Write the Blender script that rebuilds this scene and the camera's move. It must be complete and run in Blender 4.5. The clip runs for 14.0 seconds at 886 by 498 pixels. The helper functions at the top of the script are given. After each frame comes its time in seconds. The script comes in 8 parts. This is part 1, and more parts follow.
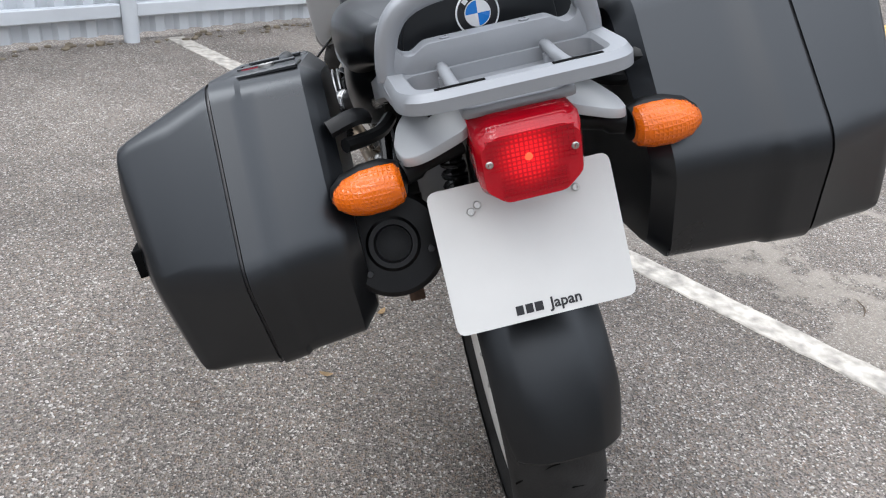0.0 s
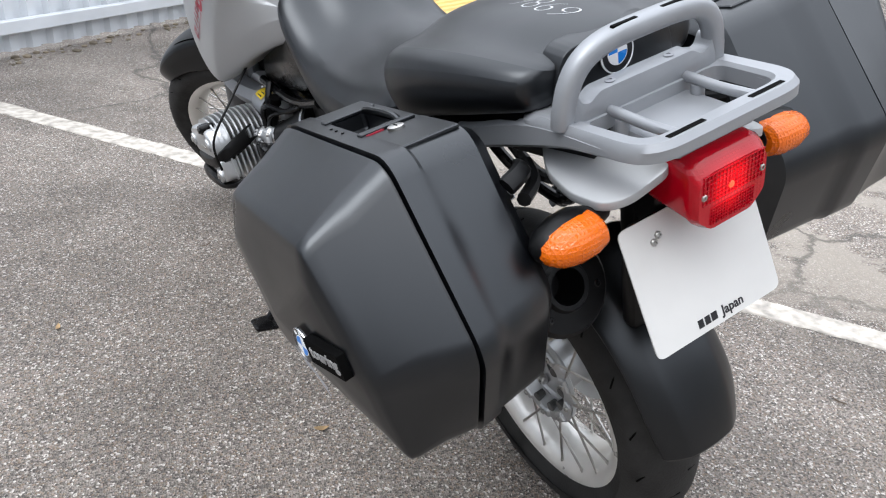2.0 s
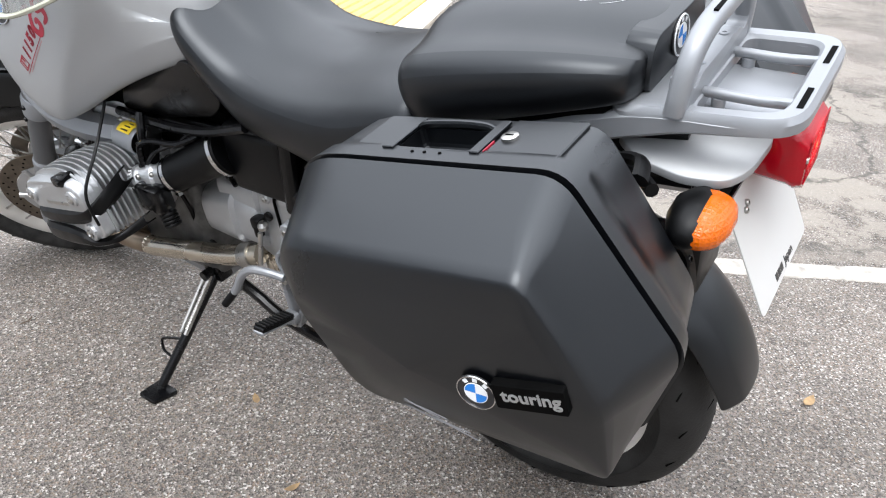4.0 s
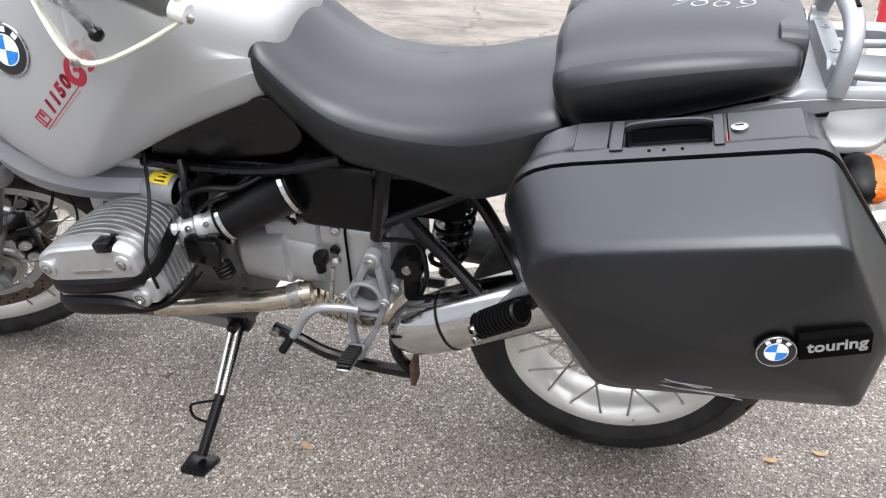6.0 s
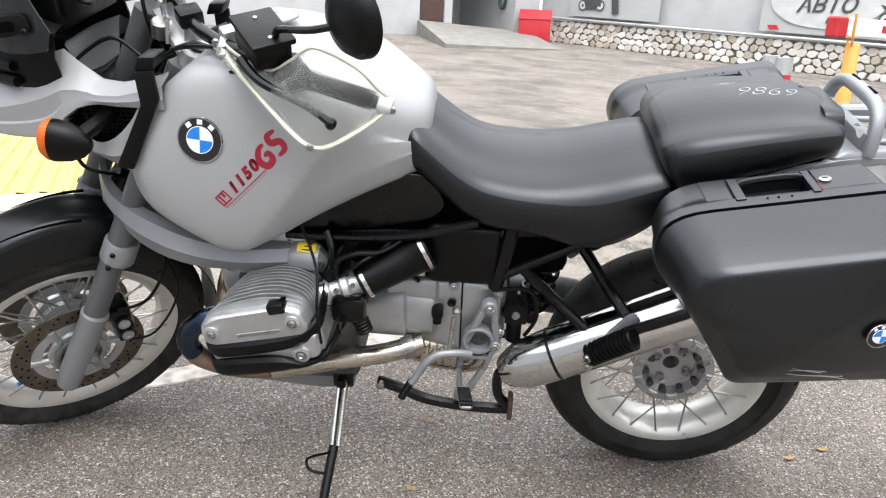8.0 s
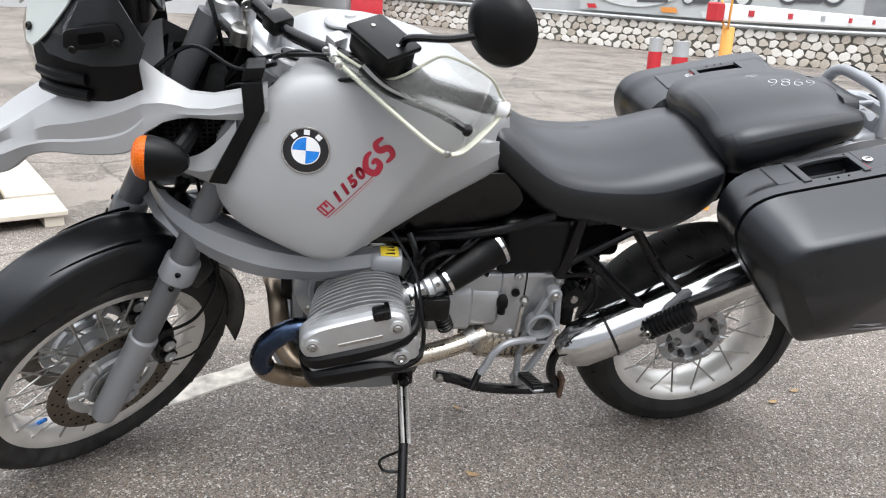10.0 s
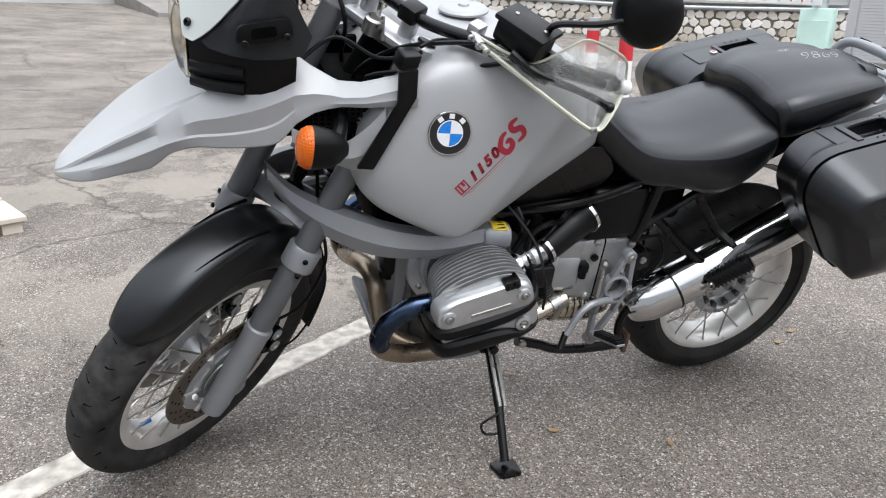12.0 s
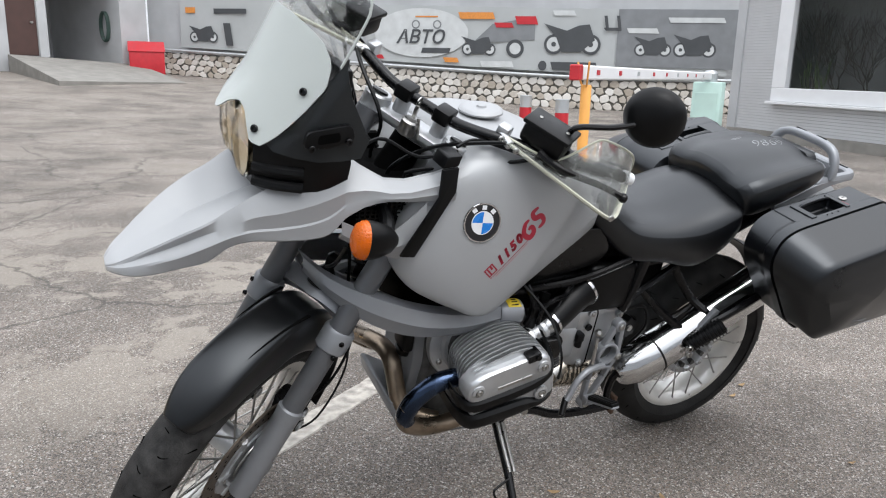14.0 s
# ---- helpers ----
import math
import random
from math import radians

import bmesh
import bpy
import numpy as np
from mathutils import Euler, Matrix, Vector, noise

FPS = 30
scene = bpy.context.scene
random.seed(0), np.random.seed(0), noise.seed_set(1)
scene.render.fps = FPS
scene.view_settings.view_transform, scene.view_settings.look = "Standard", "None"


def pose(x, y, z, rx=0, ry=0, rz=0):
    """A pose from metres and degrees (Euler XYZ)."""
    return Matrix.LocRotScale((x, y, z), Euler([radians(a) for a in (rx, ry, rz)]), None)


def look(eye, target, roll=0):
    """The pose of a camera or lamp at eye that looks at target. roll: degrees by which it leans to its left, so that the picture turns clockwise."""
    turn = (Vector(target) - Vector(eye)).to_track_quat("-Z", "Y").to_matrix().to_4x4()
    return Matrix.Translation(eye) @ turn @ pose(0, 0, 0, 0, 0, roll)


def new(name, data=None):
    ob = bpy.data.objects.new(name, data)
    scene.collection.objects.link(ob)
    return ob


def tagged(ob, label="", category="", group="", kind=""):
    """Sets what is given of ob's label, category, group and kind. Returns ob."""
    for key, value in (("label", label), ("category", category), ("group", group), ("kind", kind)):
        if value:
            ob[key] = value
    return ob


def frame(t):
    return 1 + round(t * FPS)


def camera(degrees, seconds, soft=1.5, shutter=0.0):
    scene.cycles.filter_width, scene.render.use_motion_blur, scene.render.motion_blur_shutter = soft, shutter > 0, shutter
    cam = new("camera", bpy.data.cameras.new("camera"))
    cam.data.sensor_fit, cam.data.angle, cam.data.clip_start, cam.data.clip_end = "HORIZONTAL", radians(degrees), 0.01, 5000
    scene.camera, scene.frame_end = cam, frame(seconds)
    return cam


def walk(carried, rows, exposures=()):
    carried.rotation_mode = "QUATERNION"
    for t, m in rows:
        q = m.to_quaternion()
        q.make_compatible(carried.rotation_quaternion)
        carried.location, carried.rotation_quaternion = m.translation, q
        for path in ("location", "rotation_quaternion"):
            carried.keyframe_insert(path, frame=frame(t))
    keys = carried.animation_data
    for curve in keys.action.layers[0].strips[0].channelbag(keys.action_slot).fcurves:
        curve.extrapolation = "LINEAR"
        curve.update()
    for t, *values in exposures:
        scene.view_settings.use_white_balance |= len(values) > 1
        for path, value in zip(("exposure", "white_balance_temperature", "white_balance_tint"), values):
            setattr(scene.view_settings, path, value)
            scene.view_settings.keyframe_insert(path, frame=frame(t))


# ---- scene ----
cam = camera(61.4, 14.0, soft=1.15)
PATH = [
    (0, (0.299, -0.37, 1.115), (0.319, 1.397, 0.179), 5.8),
    (0.5, (0.134, -0.394, 1.122), (0.352, 1.359, 0.186), 5.7),
    (1, (-0.027, -0.399, 1.133), (0.361, 1.329, 0.204), 5.4),
    (1.5, (-0.122, -0.331, 1.12), (0.384, 1.374, 0.206), 4.9),
    (2, (-0.204, -0.249, 1.133), (0.476, 1.402, 0.23), 4.8),
    (2.5, (-0.333, -0.155, 1.133), (0.585, 1.368, 0.218), 5.9),
    (2.7, (-0.387, -0.139, 1.134), (0.579, 1.364, 0.235), 5.4),
    (4.8, (-0.713, 0.271, 1.078), (0.775, 1.282, 0.205), 3.9),
    (5, (-0.774, 0.323, 1.095), (0.748, 1.281, 0.22), 3.8),
    (5.5, (-0.896, 0.434, 1.096), (0.716, 1.272, 0.261), 3.2),
    (6, (-0.934, 0.522, 1.067), (0.741, 1.283, 0.28), 2.6),
    (6.5, (-0.993, 0.639, 1.053), (0.73, 1.319, 0.3), 2.6),
    (7, (-1.097, 0.732, 1.05), (0.663, 1.372, 0.346), 3.2),
    (7.5, (-1.25, 0.825, 1.06), (0.566, 1.382, 0.434), 3.0),
    (7.7, (-1.303, 0.859, 1.067), (0.534, 1.378, 0.472), 2.8),
    (9.8, (-1.43, 1.335, 1.091), (0.484, 1.387, 0.512), 2.2),
    (10, (-1.451, 1.411, 1.1), (0.458, 1.428, 0.504), 2.2),
    (10.5, (-1.487, 1.55, 1.096), (0.415, 1.487, 0.478), 2.2),
    (11, (-1.489, 1.647, 1.085), (0.404, 1.507, 0.456), 1.8),
    (11.5, (-1.494, 1.78, 1.084), (0.391, 1.569, 0.452), 1.3),
    (12, (-1.523, 1.901, 1.098), (0.354, 1.612, 0.469), 1.0),
    (12.5, (-1.575, 2.059, 1.118), (0.294, 1.674, 0.518), 0.9),
    (13, (-1.597, 2.13, 1.138), (0.267, 1.665, 0.581), 1.1),
    (13.5, (-1.59, 2.161, 1.157), (0.275, 1.643, 0.652), 1.3),
    (14, (-1.579, 2.182, 1.169), (0.29, 1.641, 0.705), 1.3),
]
walk(cam, [(t, look(eye, target, roll)) for t, eye, target, roll in PATH],
     exposures=[(0.0, 0.11, 6180, 10), (2.5, 0.29, 6230, 10), (5.0, 0.61, 6350, 10), (5.5, 0.64, 6400, 10), (7.5, 0.51, 6500, 10), (10.0, 0.31, 6420, 10), (12.0, 0.11, 6330, 10), (14.0, -0.05, 6350, 10)])

from mathutils.bvhtree import BVHTree

# ---- world and light ----
sky = bpy.data.worlds.new("sky")
scene.world = sky
sky.use_nodes = True
wn = sky.node_tree.nodes
wl = sky.node_tree.links
sky_tex = wn.new("ShaderNodeTexSky")
sky_tex.sky_type = "NISHITA"
sky_tex.sun_disc = False
sky_tex.sun_elevation = radians(52)
sky_tex.sun_rotation = radians(200)
sky_tex.air_density, sky_tex.dust_density, sky_tex.ozone_density = 1.0, 4.0, 1.0
# a closed cloud deck, brighter overhead than near the horizon
tcw = wn.new("ShaderNodeTexCoord")
sepw = wn.new("ShaderNodeSeparateXYZ")
wl.new(tcw.outputs["Generated"], sepw.inputs[0])
deck = wn.new("ShaderNodeValToRGB")
deck.color_ramp.elements[0].position, deck.color_ramp.elements[1].position = 0.0, 0.95
deck.color_ramp.elements[0].color, deck.color_ramp.elements[1].color = (0.34, 0.349, 0.364, 1), (1.0, 1.02, 1.06, 1)
mid = deck.color_ramp.elements.new(0.45)
mid.color = (0.52, 0.533, 0.557, 1)
wl.new(sepw.outputs[2], deck.inputs[0])
gain = wn.new("ShaderNodeVectorMath")
gain.operation = "SCALE"
gain.inputs["Scale"].default_value = 20.0
wl.new(deck.outputs[0], gain.inputs[0])
cloud = wn.new("ShaderNodeMixRGB")
cloud.inputs[0].default_value = 0.85
wl.new(sky_tex.outputs[0], cloud.inputs[1])
wl.new(gain.outputs[0], cloud.inputs[2])
wl.new(cloud.outputs[0], wn["Background"].inputs[0])
wn["Background"].inputs[1].default_value = 0.15
sun = new("sun", bpy.data.lights.new("sun", "SUN"))
sun.data.energy, sun.data.angle, sun.data.color = 1.7, radians(36), (1.0, 0.98, 0.95)
sun.matrix_world = look((-3.2, 0.2, 6), (0.5, 1.2, 0))


# ---- materials ----
def node_mat(name):
    m = bpy.data.materials.new(name)
    m.use_nodes = True
    nt = m.node_tree
    return m, nt, nt.nodes["Principled BSDF"]


def mat(name, col, rough=0.5, metal=0.0, vary=0.12, scale=25.0, bump=0.05, fine=300.0, coat=0.0, spec=0.5, rvary=0.1):
    """A surface of one colour with uneven tone, gloss and fine relief."""
    m, nt, b = node_mat(name)
    tc = nt.nodes.new("ShaderNodeTexCoord")
    n1 = nt.nodes.new("ShaderNodeTexNoise")
    n1.inputs["Scale"].default_value, n1.inputs["Detail"].default_value = scale, 6
    n2 = nt.nodes.new("ShaderNodeTexNoise")
    n2.inputs["Scale"].default_value, n2.inputs["Detail"].default_value = fine, 3
    for q in (n1, n2):
        nt.links.new(tc.outputs["Object"], q.inputs["Vector"])
    ramp = nt.nodes.new("ShaderNodeMapRange")
    ramp.inputs[1].default_value, ramp.inputs[2].default_value = 0.3, 0.7
    ramp.inputs[3].default_value, ramp.inputs[4].default_value = 1 - vary, 1 + vary
    nt.links.new(n1.outputs[0], ramp.inputs[0])
    mul = nt.nodes.new("ShaderNodeVectorMath")
    mul.operation = "SCALE"
    mul.inputs[0].default_value = col
    nt.links.new(ramp.outputs[0], mul.inputs["Scale"])
    nt.links.new(mul.outputs[0], b.inputs["Base Color"])
    rr = nt.nodes.new("ShaderNodeMapRange")
    rr.inputs[1].default_value, rr.inputs[2].default_value = 0.3, 0.7
    rr.inputs[3].default_value, rr.inputs[4].default_value = max(0.02, rough - rvary * rough), min(1, rough + rvary)
    nt.links.new(n1.outputs[0], rr.inputs[0])
    nt.links.new(rr.outputs[0], b.inputs["Roughness"])
    b.inputs["Metallic"].default_value = metal
    b.inputs["Coat Weight"].default_value = coat
    b.inputs["Coat Roughness"].default_value = 0.08
    b.inputs["Specular IOR Level"].default_value = spec
    if bump:
        bp = nt.nodes.new("ShaderNodeBump")
        bp.inputs["Strength"].default_value, bp.inputs["Distance"].default_value = bump, 0.002
        nt.links.new(n2.outputs[0], bp.inputs["Height"])
        nt.links.new(bp.outputs[0], b.inputs["Normal"])
    return m


SILVER = mat("silver_paint", (0.345, 0.352, 0.358), 0.42, 0.25, 0.03, 6, 0.006, 900, coat=0.05)
SILVER_RACK = mat("silver_rack_paint", (0.27, 0.28, 0.295), 0.40, 0.4, 0.05, 14, 0.02, 500)
GREY_FORK = mat("grey_fork_paint", (0.125, 0.13, 0.138), 0.36, 0.35, 0.05, 20, 0.01, 500)
ALU = mat("cast_aluminium", (0.50, 0.51, 0.52), 0.34, 0.75, 0.07, 30, 0.05, 420, rvary=0.12)
COVER_ALU = mat("painted_alloy_cover", (0.40, 0.41, 0.42), 0.36, 0.55, 0.06, 24, 0.03, 420)
ALU_DARK = mat("dark_aluminium", (0.10, 0.10, 0.098), 0.5, 0.5, 0.4, 40, 0.1, 300)
RIM_ALU = mat("polished_rim", (0.74, 0.725, 0.69), 0.30, 0.5, 0.14, 10, 0.02, 300)
CHROME = mat("chrome", (0.60, 0.60, 0.60), 0.06, 1.0, 0.03, 12, 0.0, rvary=0.15)
STEEL = mat("steel", (0.45, 0.44, 0.42), 0.28, 1.0, 0.15, 40, 0.05)
PIPE = mat("heat_tinted_steel", (0.27, 0.215, 0.16), 0.27, 0.9, 0.35, 16, 0.01, rvary=0.2)
PIPE_BRIGHT = mat("bright_tinted_steel", (0.56, 0.51, 0.43), 0.13, 1.0, 0.2, 14, 0.01, rvary=0.2)
PIPE_BLUE = mat("blued_steel", (0.045, 0.065, 0.11), 0.14, 1.0, 0.3, 18, 0.01, rvary=0.2)
BLACK = mat("black_plastic", (0.0022, 0.0023, 0.0026), 0.36, 0, 0.15, 20, 0.03, 700, spec=0.22)
BLACK_GLOSS = mat("black_gloss", (0.0012, 0.0012, 0.0015), 0.2, 0, 0.1, 20, 0.005, spec=0.35)
BLACK_FRAME = mat("black_frame_paint", (0.003, 0.003, 0.0035), 0.2, 0, 0.15, 20, 0.02, spec=0.3)
# near black: shade painted into gaps, slots and holes, also plain black parts
DARK = mat("black_and_gap_shade", (0.002, 0.002, 0.002), 0.7, 0.0, 0.4, 30, 0.2, 90, spec=0.04)
CASE = mat("case_plastic", (0.0014, 0.0017, 0.0024), 0.29, 0, 0.18, 7, 0.012, 900, spec=0.66, rvary=0.06)
SEAT = mat("seat_vinyl", (0.0016, 0.0018, 0.0024), 0.33, 0, 0.16, 9, 0.018, 800, spec=0.60, rvary=0.06)
FENDER = mat("fender_plastic", (0.0016, 0.0018, 0.0022), 0.33, 0, 0.14, 9, 0.010, 800, spec=0.5, rvary=0.06)
for plastic in (CASE, SEAT, FENDER):
    plastic.node_tree.nodes["Principled BSDF"].inputs["Specular Tint"].default_value = (0.91, 0.955, 1.0, 1)
TYRE_DUSTY = mat("dusty_tyre_rubber", (0.025, 0.0243, 0.0236), 0.75, 0, 0.75, 34, 0.6, 260, spec=0.3, rvary=0.2)
TYRE = mat("tyre_rubber", (0.016, 0.0156, 0.0150), 0.65, 0, 0.6, 22, 0.4, 220, spec=0.3)
WHITE_PLATE = mat("plate_white", (0.52, 0.515, 0.50), 0.4, 0, 0.03, 12, 0.03)
RED_INK = mat("dark_red_decal", (0.30, 0.012, 0.03), 0.35, 0, 0.05, 40, 0.0)
BLUE_INK = mat("blue_enamel", (0.015, 0.19, 0.62), 0.25, 0, 0.03, 30, 0.0)
WHITE_INK = mat("white_enamel", (0.75, 0.76, 0.77), 0.3, 0, 0.03, 30, 0.0)
BLACK_INK = mat("black_enamel", (0.012, 0.012, 0.014), 0.3, 0, 0.03, 30, 0.0)
YELLOW_TAG = mat("yellow_sticker", (0.75, 0.55, 0.03), 0.5, 0, 0.1, 30, 0.0)
DISC = mat("brake_disc_steel", (0.15, 0.125, 0.10), 0.42, 0.8, 0.3, 30, 0.05)


def clear(name, col, rough=0.05, ior=1.45, trans=1.0, bump=0.0, scale=90.0, alpha=1.0):
    m, nt, b = node_mat(name)
    b.inputs["Base Color"].default_value = (*col, 1)
    b.inputs["Roughness"].default_value = rough
    b.inputs["IOR"].default_value = ior
    b.inputs["Transmission Weight"].default_value = trans
    b.inputs["Alpha"].default_value = alpha
    if bump:
        tc = nt.nodes.new("ShaderNodeTexCoord")
        v = nt.nodes.new("ShaderNodeTexVoronoi")
        v.feature, v.distance = "F1", "CHEBYCHEV"
        v.inputs["Scale"].default_value = scale
        v.inputs["Randomness"].default_value = 0.0
        nt.links.new(tc.outputs["Object"], v.inputs["Vector"])
        bp = nt.nodes.new("ShaderNodeBump")
        bp.inputs["Strength"].default_value, bp.inputs["Distance"].default_value = bump, 0.004
        nt.links.new(v.outputs["Distance"], bp.inputs["Height"])
        nt.links.new(bp.outputs[0], b.inputs["Normal"])
    return m


ORANGE_LENS = clear("amber_lens", (0.72, 0.135, 0.002), 0.07, 1.45, 0.22, 0.48, 190)
SCREEN = clear("clear_screen", (0.93, 0.95, 0.94), 0.05, 1.2, 1.0, alpha=0.38)
SCREEN_MILK = clear("milky_screen", (0.47, 0.50, 0.48), 0.22, 1.35, 0.12)
SCREEN_DARK = clear("smoked_screen", (0.02, 0.022, 0.023), 0.10, 1.35, 0.1)
GUARD = clear("yellowed_clear_plastic", (0.90, 0.92, 0.88), 0.06, 1.25, 0.9, alpha=0.42)
GUARD_EDGE = clear("yellowed_plastic_edge", (0.66, 0.66, 0.54), 0.15, 1.4, 0.25)
LAMP_GLASS = clear("headlamp_glass", (0.96, 0.97, 0.95), 0.03, 1.1, 1.0, 0.2, 60, alpha=0.5)
WINDOW = clear("window_glass", (0.03, 0.035, 0.033), 0.02, 1.45, 0.0, alpha=0.30)


WARM_CHROME = mat("warm_reflector", (0.80, 0.66, 0.42), 0.12, 1.0, 0.1, 30, 0.0)


# ---- mesh helpers ----
def to_obj(name, bm, material, smooth=35, mats=None):
    me = bpy.data.meshes.new(name)
    bmesh.ops.recalc_face_normals(bm, faces=bm.faces)
    bm.to_mesh(me)
    bm.free()
    for m in (mats or [material]):
        me.materials.append(m)
    if smooth and len(me.polygons):
        me.shade_smooth()
        me.set_sharp_from_angle(angle=radians(smooth))
    return new(name, me)


def part(name, bm, material, parent, label="", smooth=35, mats=None):
    """One mesh object under a thing or under a part, in the coordinates of the thing."""
    ob = to_obj(name, bm, material, smooth, mats)
    ob.parent = parent
    if label:
        tagged(ob, label)
    return ob


def thing(name, m, label, category, group=""):
    """An Empty at the base of a thing."""
    ob = new(name)
    ob.empty_display_size = 0.05
    ob.matrix_world = m
    return tagged(ob, label, category, group)


def joined(*bms):
    out = bmesh.new()
    for b in bms:
        me = bpy.data.meshes.new("tmp")
        b.to_mesh(me)
        b.free()
        out.from_mesh(me)
        bpy.data.meshes.remove(me)
    return out


def moved(bm, m):
    bmesh.ops.transform(bm, matrix=m, verts=bm.verts)
    return bm


def mirrored(bm):
    bmesh.ops.transform(bm, matrix=Matrix.Diagonal((1, -1, 1, 1)), verts=bm.verts)
    bmesh.ops.reverse_faces(bm, faces=bm.faces)
    return bm


def box(lo, hi, bev=0.0, seg=2):
    bm = bmesh.new()
    c = [(a + b) / 2 for a, b in zip(lo, hi)]
    s = [abs(b - a) for a, b in zip(lo, hi)]
    bmesh.ops.create_cube(bm, size=1, matrix=Matrix.LocRotScale(c, None, s))
    if bev:
        bmesh.ops.bevel(bm, geom=bm.edges[:], offset=bev, segments=seg, profile=0.5, affect="EDGES")
    return bm


def frame_to(a, b):
    a, b = Vector(a), Vector(b)
    return Matrix.Translation(a) @ (b - a).to_track_quat("Z", "Y").to_matrix().to_4x4(), (b - a).length


def lathe(prof, a, b, seg=32, closed=False):
    """A turned body: (height, radius) pairs along the axis from a towards b."""
    m, _ = frame_to(a, b)
    bm = bmesh.new()
    rings = []
    for h, r in prof:
        rings.append([bm.verts.new((r * math.cos(k * math.tau / seg), r * math.sin(k * math.tau / seg), h)) for k in range(seg)])
    pairs = list(zip(rings, rings[1:])) + ([(rings[-1], rings[0])] if closed else [])
    for p, q in pairs:
        for k in range(seg):
            bm.faces.new((p[k], p[(k + 1) % seg], q[(k + 1) % seg], q[k]))
    if not closed:
        for ring in (rings[0], rings[-1]):
            if (ring[0].co - ring[seg // 2].co).length > 1e-5:
                bm.faces.new(ring)
        bmesh.ops.remove_doubles(bm, verts=bm.verts, dist=1e-6)
    return moved(bm, m)


def rod(a, b, r, r2=None, seg=16, bev=0.0):
    _, l = frame_to(a, b)
    r2 = r if r2 is None else r2
    prof = [(0, r), (l, r2)]
    if bev:
        prof = [(0, r - bev), (bev, r), (l - bev, r2), (l, r2 - bev)]
    return lathe(prof, a, b, seg)


def spline(pts, per=6, closed=False):
    """A smooth line through points."""
    pts = [Vector(p) for p in pts]
    n = len(pts)
    out = []
    for i in range(n if closed else n - 1):
        if closed:
            p0, p1, p2, p3 = (pts[(i + k) % n] for k in (-1, 0, 1, 2))
        else:
            p0, p1, p2, p3 = pts[max(i - 1, 0)], pts[i], pts[i + 1], pts[min(i + 2, n - 1)]
        for k in range(per):
            t = k / per
            out.append(0.5 * ((2 * p1) + (p2 - p0) * t + (2 * p0 - 5 * p1 + 4 * p2 - p3) * t * t + (3 * p1 - p0 - 3 * p2 + p3) * t ** 3))
    if not closed:
        out.append(pts[-1])
    return out


def tube(pts, r, seg=10, per=6, smooth=True, closed=False, flat=1.0):
    """A bent tube through points; r may be a list that runs along it."""
    path = spline(pts, per, closed) if smooth else [Vector(p) for p in pts]
    bm = bmesh.new()
    n = len(path)
    rings = []
    side = None
    for i, p in enumerate(path):
        d = (path[(i + 1) % n] - path[i - 1]) if closed or 0 < i < n - 1 else (path[1] - path[0] if i == 0 else path[-1] - path[-2])
        d.normalize()
        if side is None:
            side = d.orthogonal().normalized()
        side = (side - d * side.dot(d)).normalized()
        up = d.cross(side)
        rad = r if not isinstance(r, (list, tuple)) else np.interp(i / (n - 1), np.linspace(0, 1, len(r)), r)
        rings.append([bm.verts.new(p + side * rad * math.cos(k * math.tau / seg) + up * rad * flat * math.sin(k * math.tau / seg)) for k in range(seg)])
    for p, q in list(zip(rings, rings[1:])) + ([(rings[-1], rings[0])] if closed else []):
        for k in range(seg):
            bm.faces.new((p[k], p[(k + 1) % seg], q[(k + 1) % seg], q[k]))
    if not closed:
        bm.faces.new(rings[0])
        bm.faces.new(rings[-1])
    return bm


def loft(rings, cap=True, closed=False):
    """A skin over closed rings of points of equal count."""
    bm = bmesh.new()
    vs = [[bm.verts.new(p) for p in ring] for ring in rings]
    n = len(vs[0])
    for p, q in list(zip(vs, vs[1:])) + ([(vs[-1], vs[0])] if closed else []):
        for k in range(n):
            bm.faces.new((p[k], p[(k + 1) % n], q[(k + 1) % n], q[k]))
    if cap and not closed:
        bm.faces.new(vs[0])
        bm.faces.new(vs[-1])
    return bm


def sheet(rows, thick=0.0):
    """An open skin over rows of points; thick gives it depth along its normals."""
    bm = bmesh.new()
    vs = [[bm.verts.new(p) for p in row] for row in rows]
    for p, q in zip(vs, vs[1:]):
        for k in range(len(p) - 1):
            bm.faces.new((p[k], p[k + 1], q[k + 1], q[k]))
    if thick:
        bmesh.ops.recalc_face_normals(bm, faces=bm.faces)
        bmesh.ops.solidify(bm, geom=bm.faces[:], thickness=thick)
    return bm


def prism(poly, d0, d1, axis="y", bev=0.0, seg=2):
    """A plate: a polygon in the plane across the axis, from d0 to d1. poly in (x, z), (x, y) or (y, z)."""
    def put(u, v, d):
        return {"y": (u, d, v), "z": (u, v, d), "x": (d, u, v)}[axis]
    bm = bmesh.new()
    a = [bm.verts.new(put(u, v, d0)) for u, v in poly]
    b = [bm.verts.new(put(u, v, d1)) for u, v in poly]
    n = len(poly)
    bm.faces.new(a)
    bm.faces.new(b)
    for k in range(n):
        bm.faces.new((a[k], a[(k + 1) % n], b[(k + 1) % n], b[k]))
    bmesh.ops.recalc_face_normals(bm, faces=bm.faces)
    if bev:
        bmesh.ops.bevel(bm, geom=bm.edges[:], offset=bev, segments=seg, profile=0.5, affect="EDGES", clamp_overlap=True)
    return bm


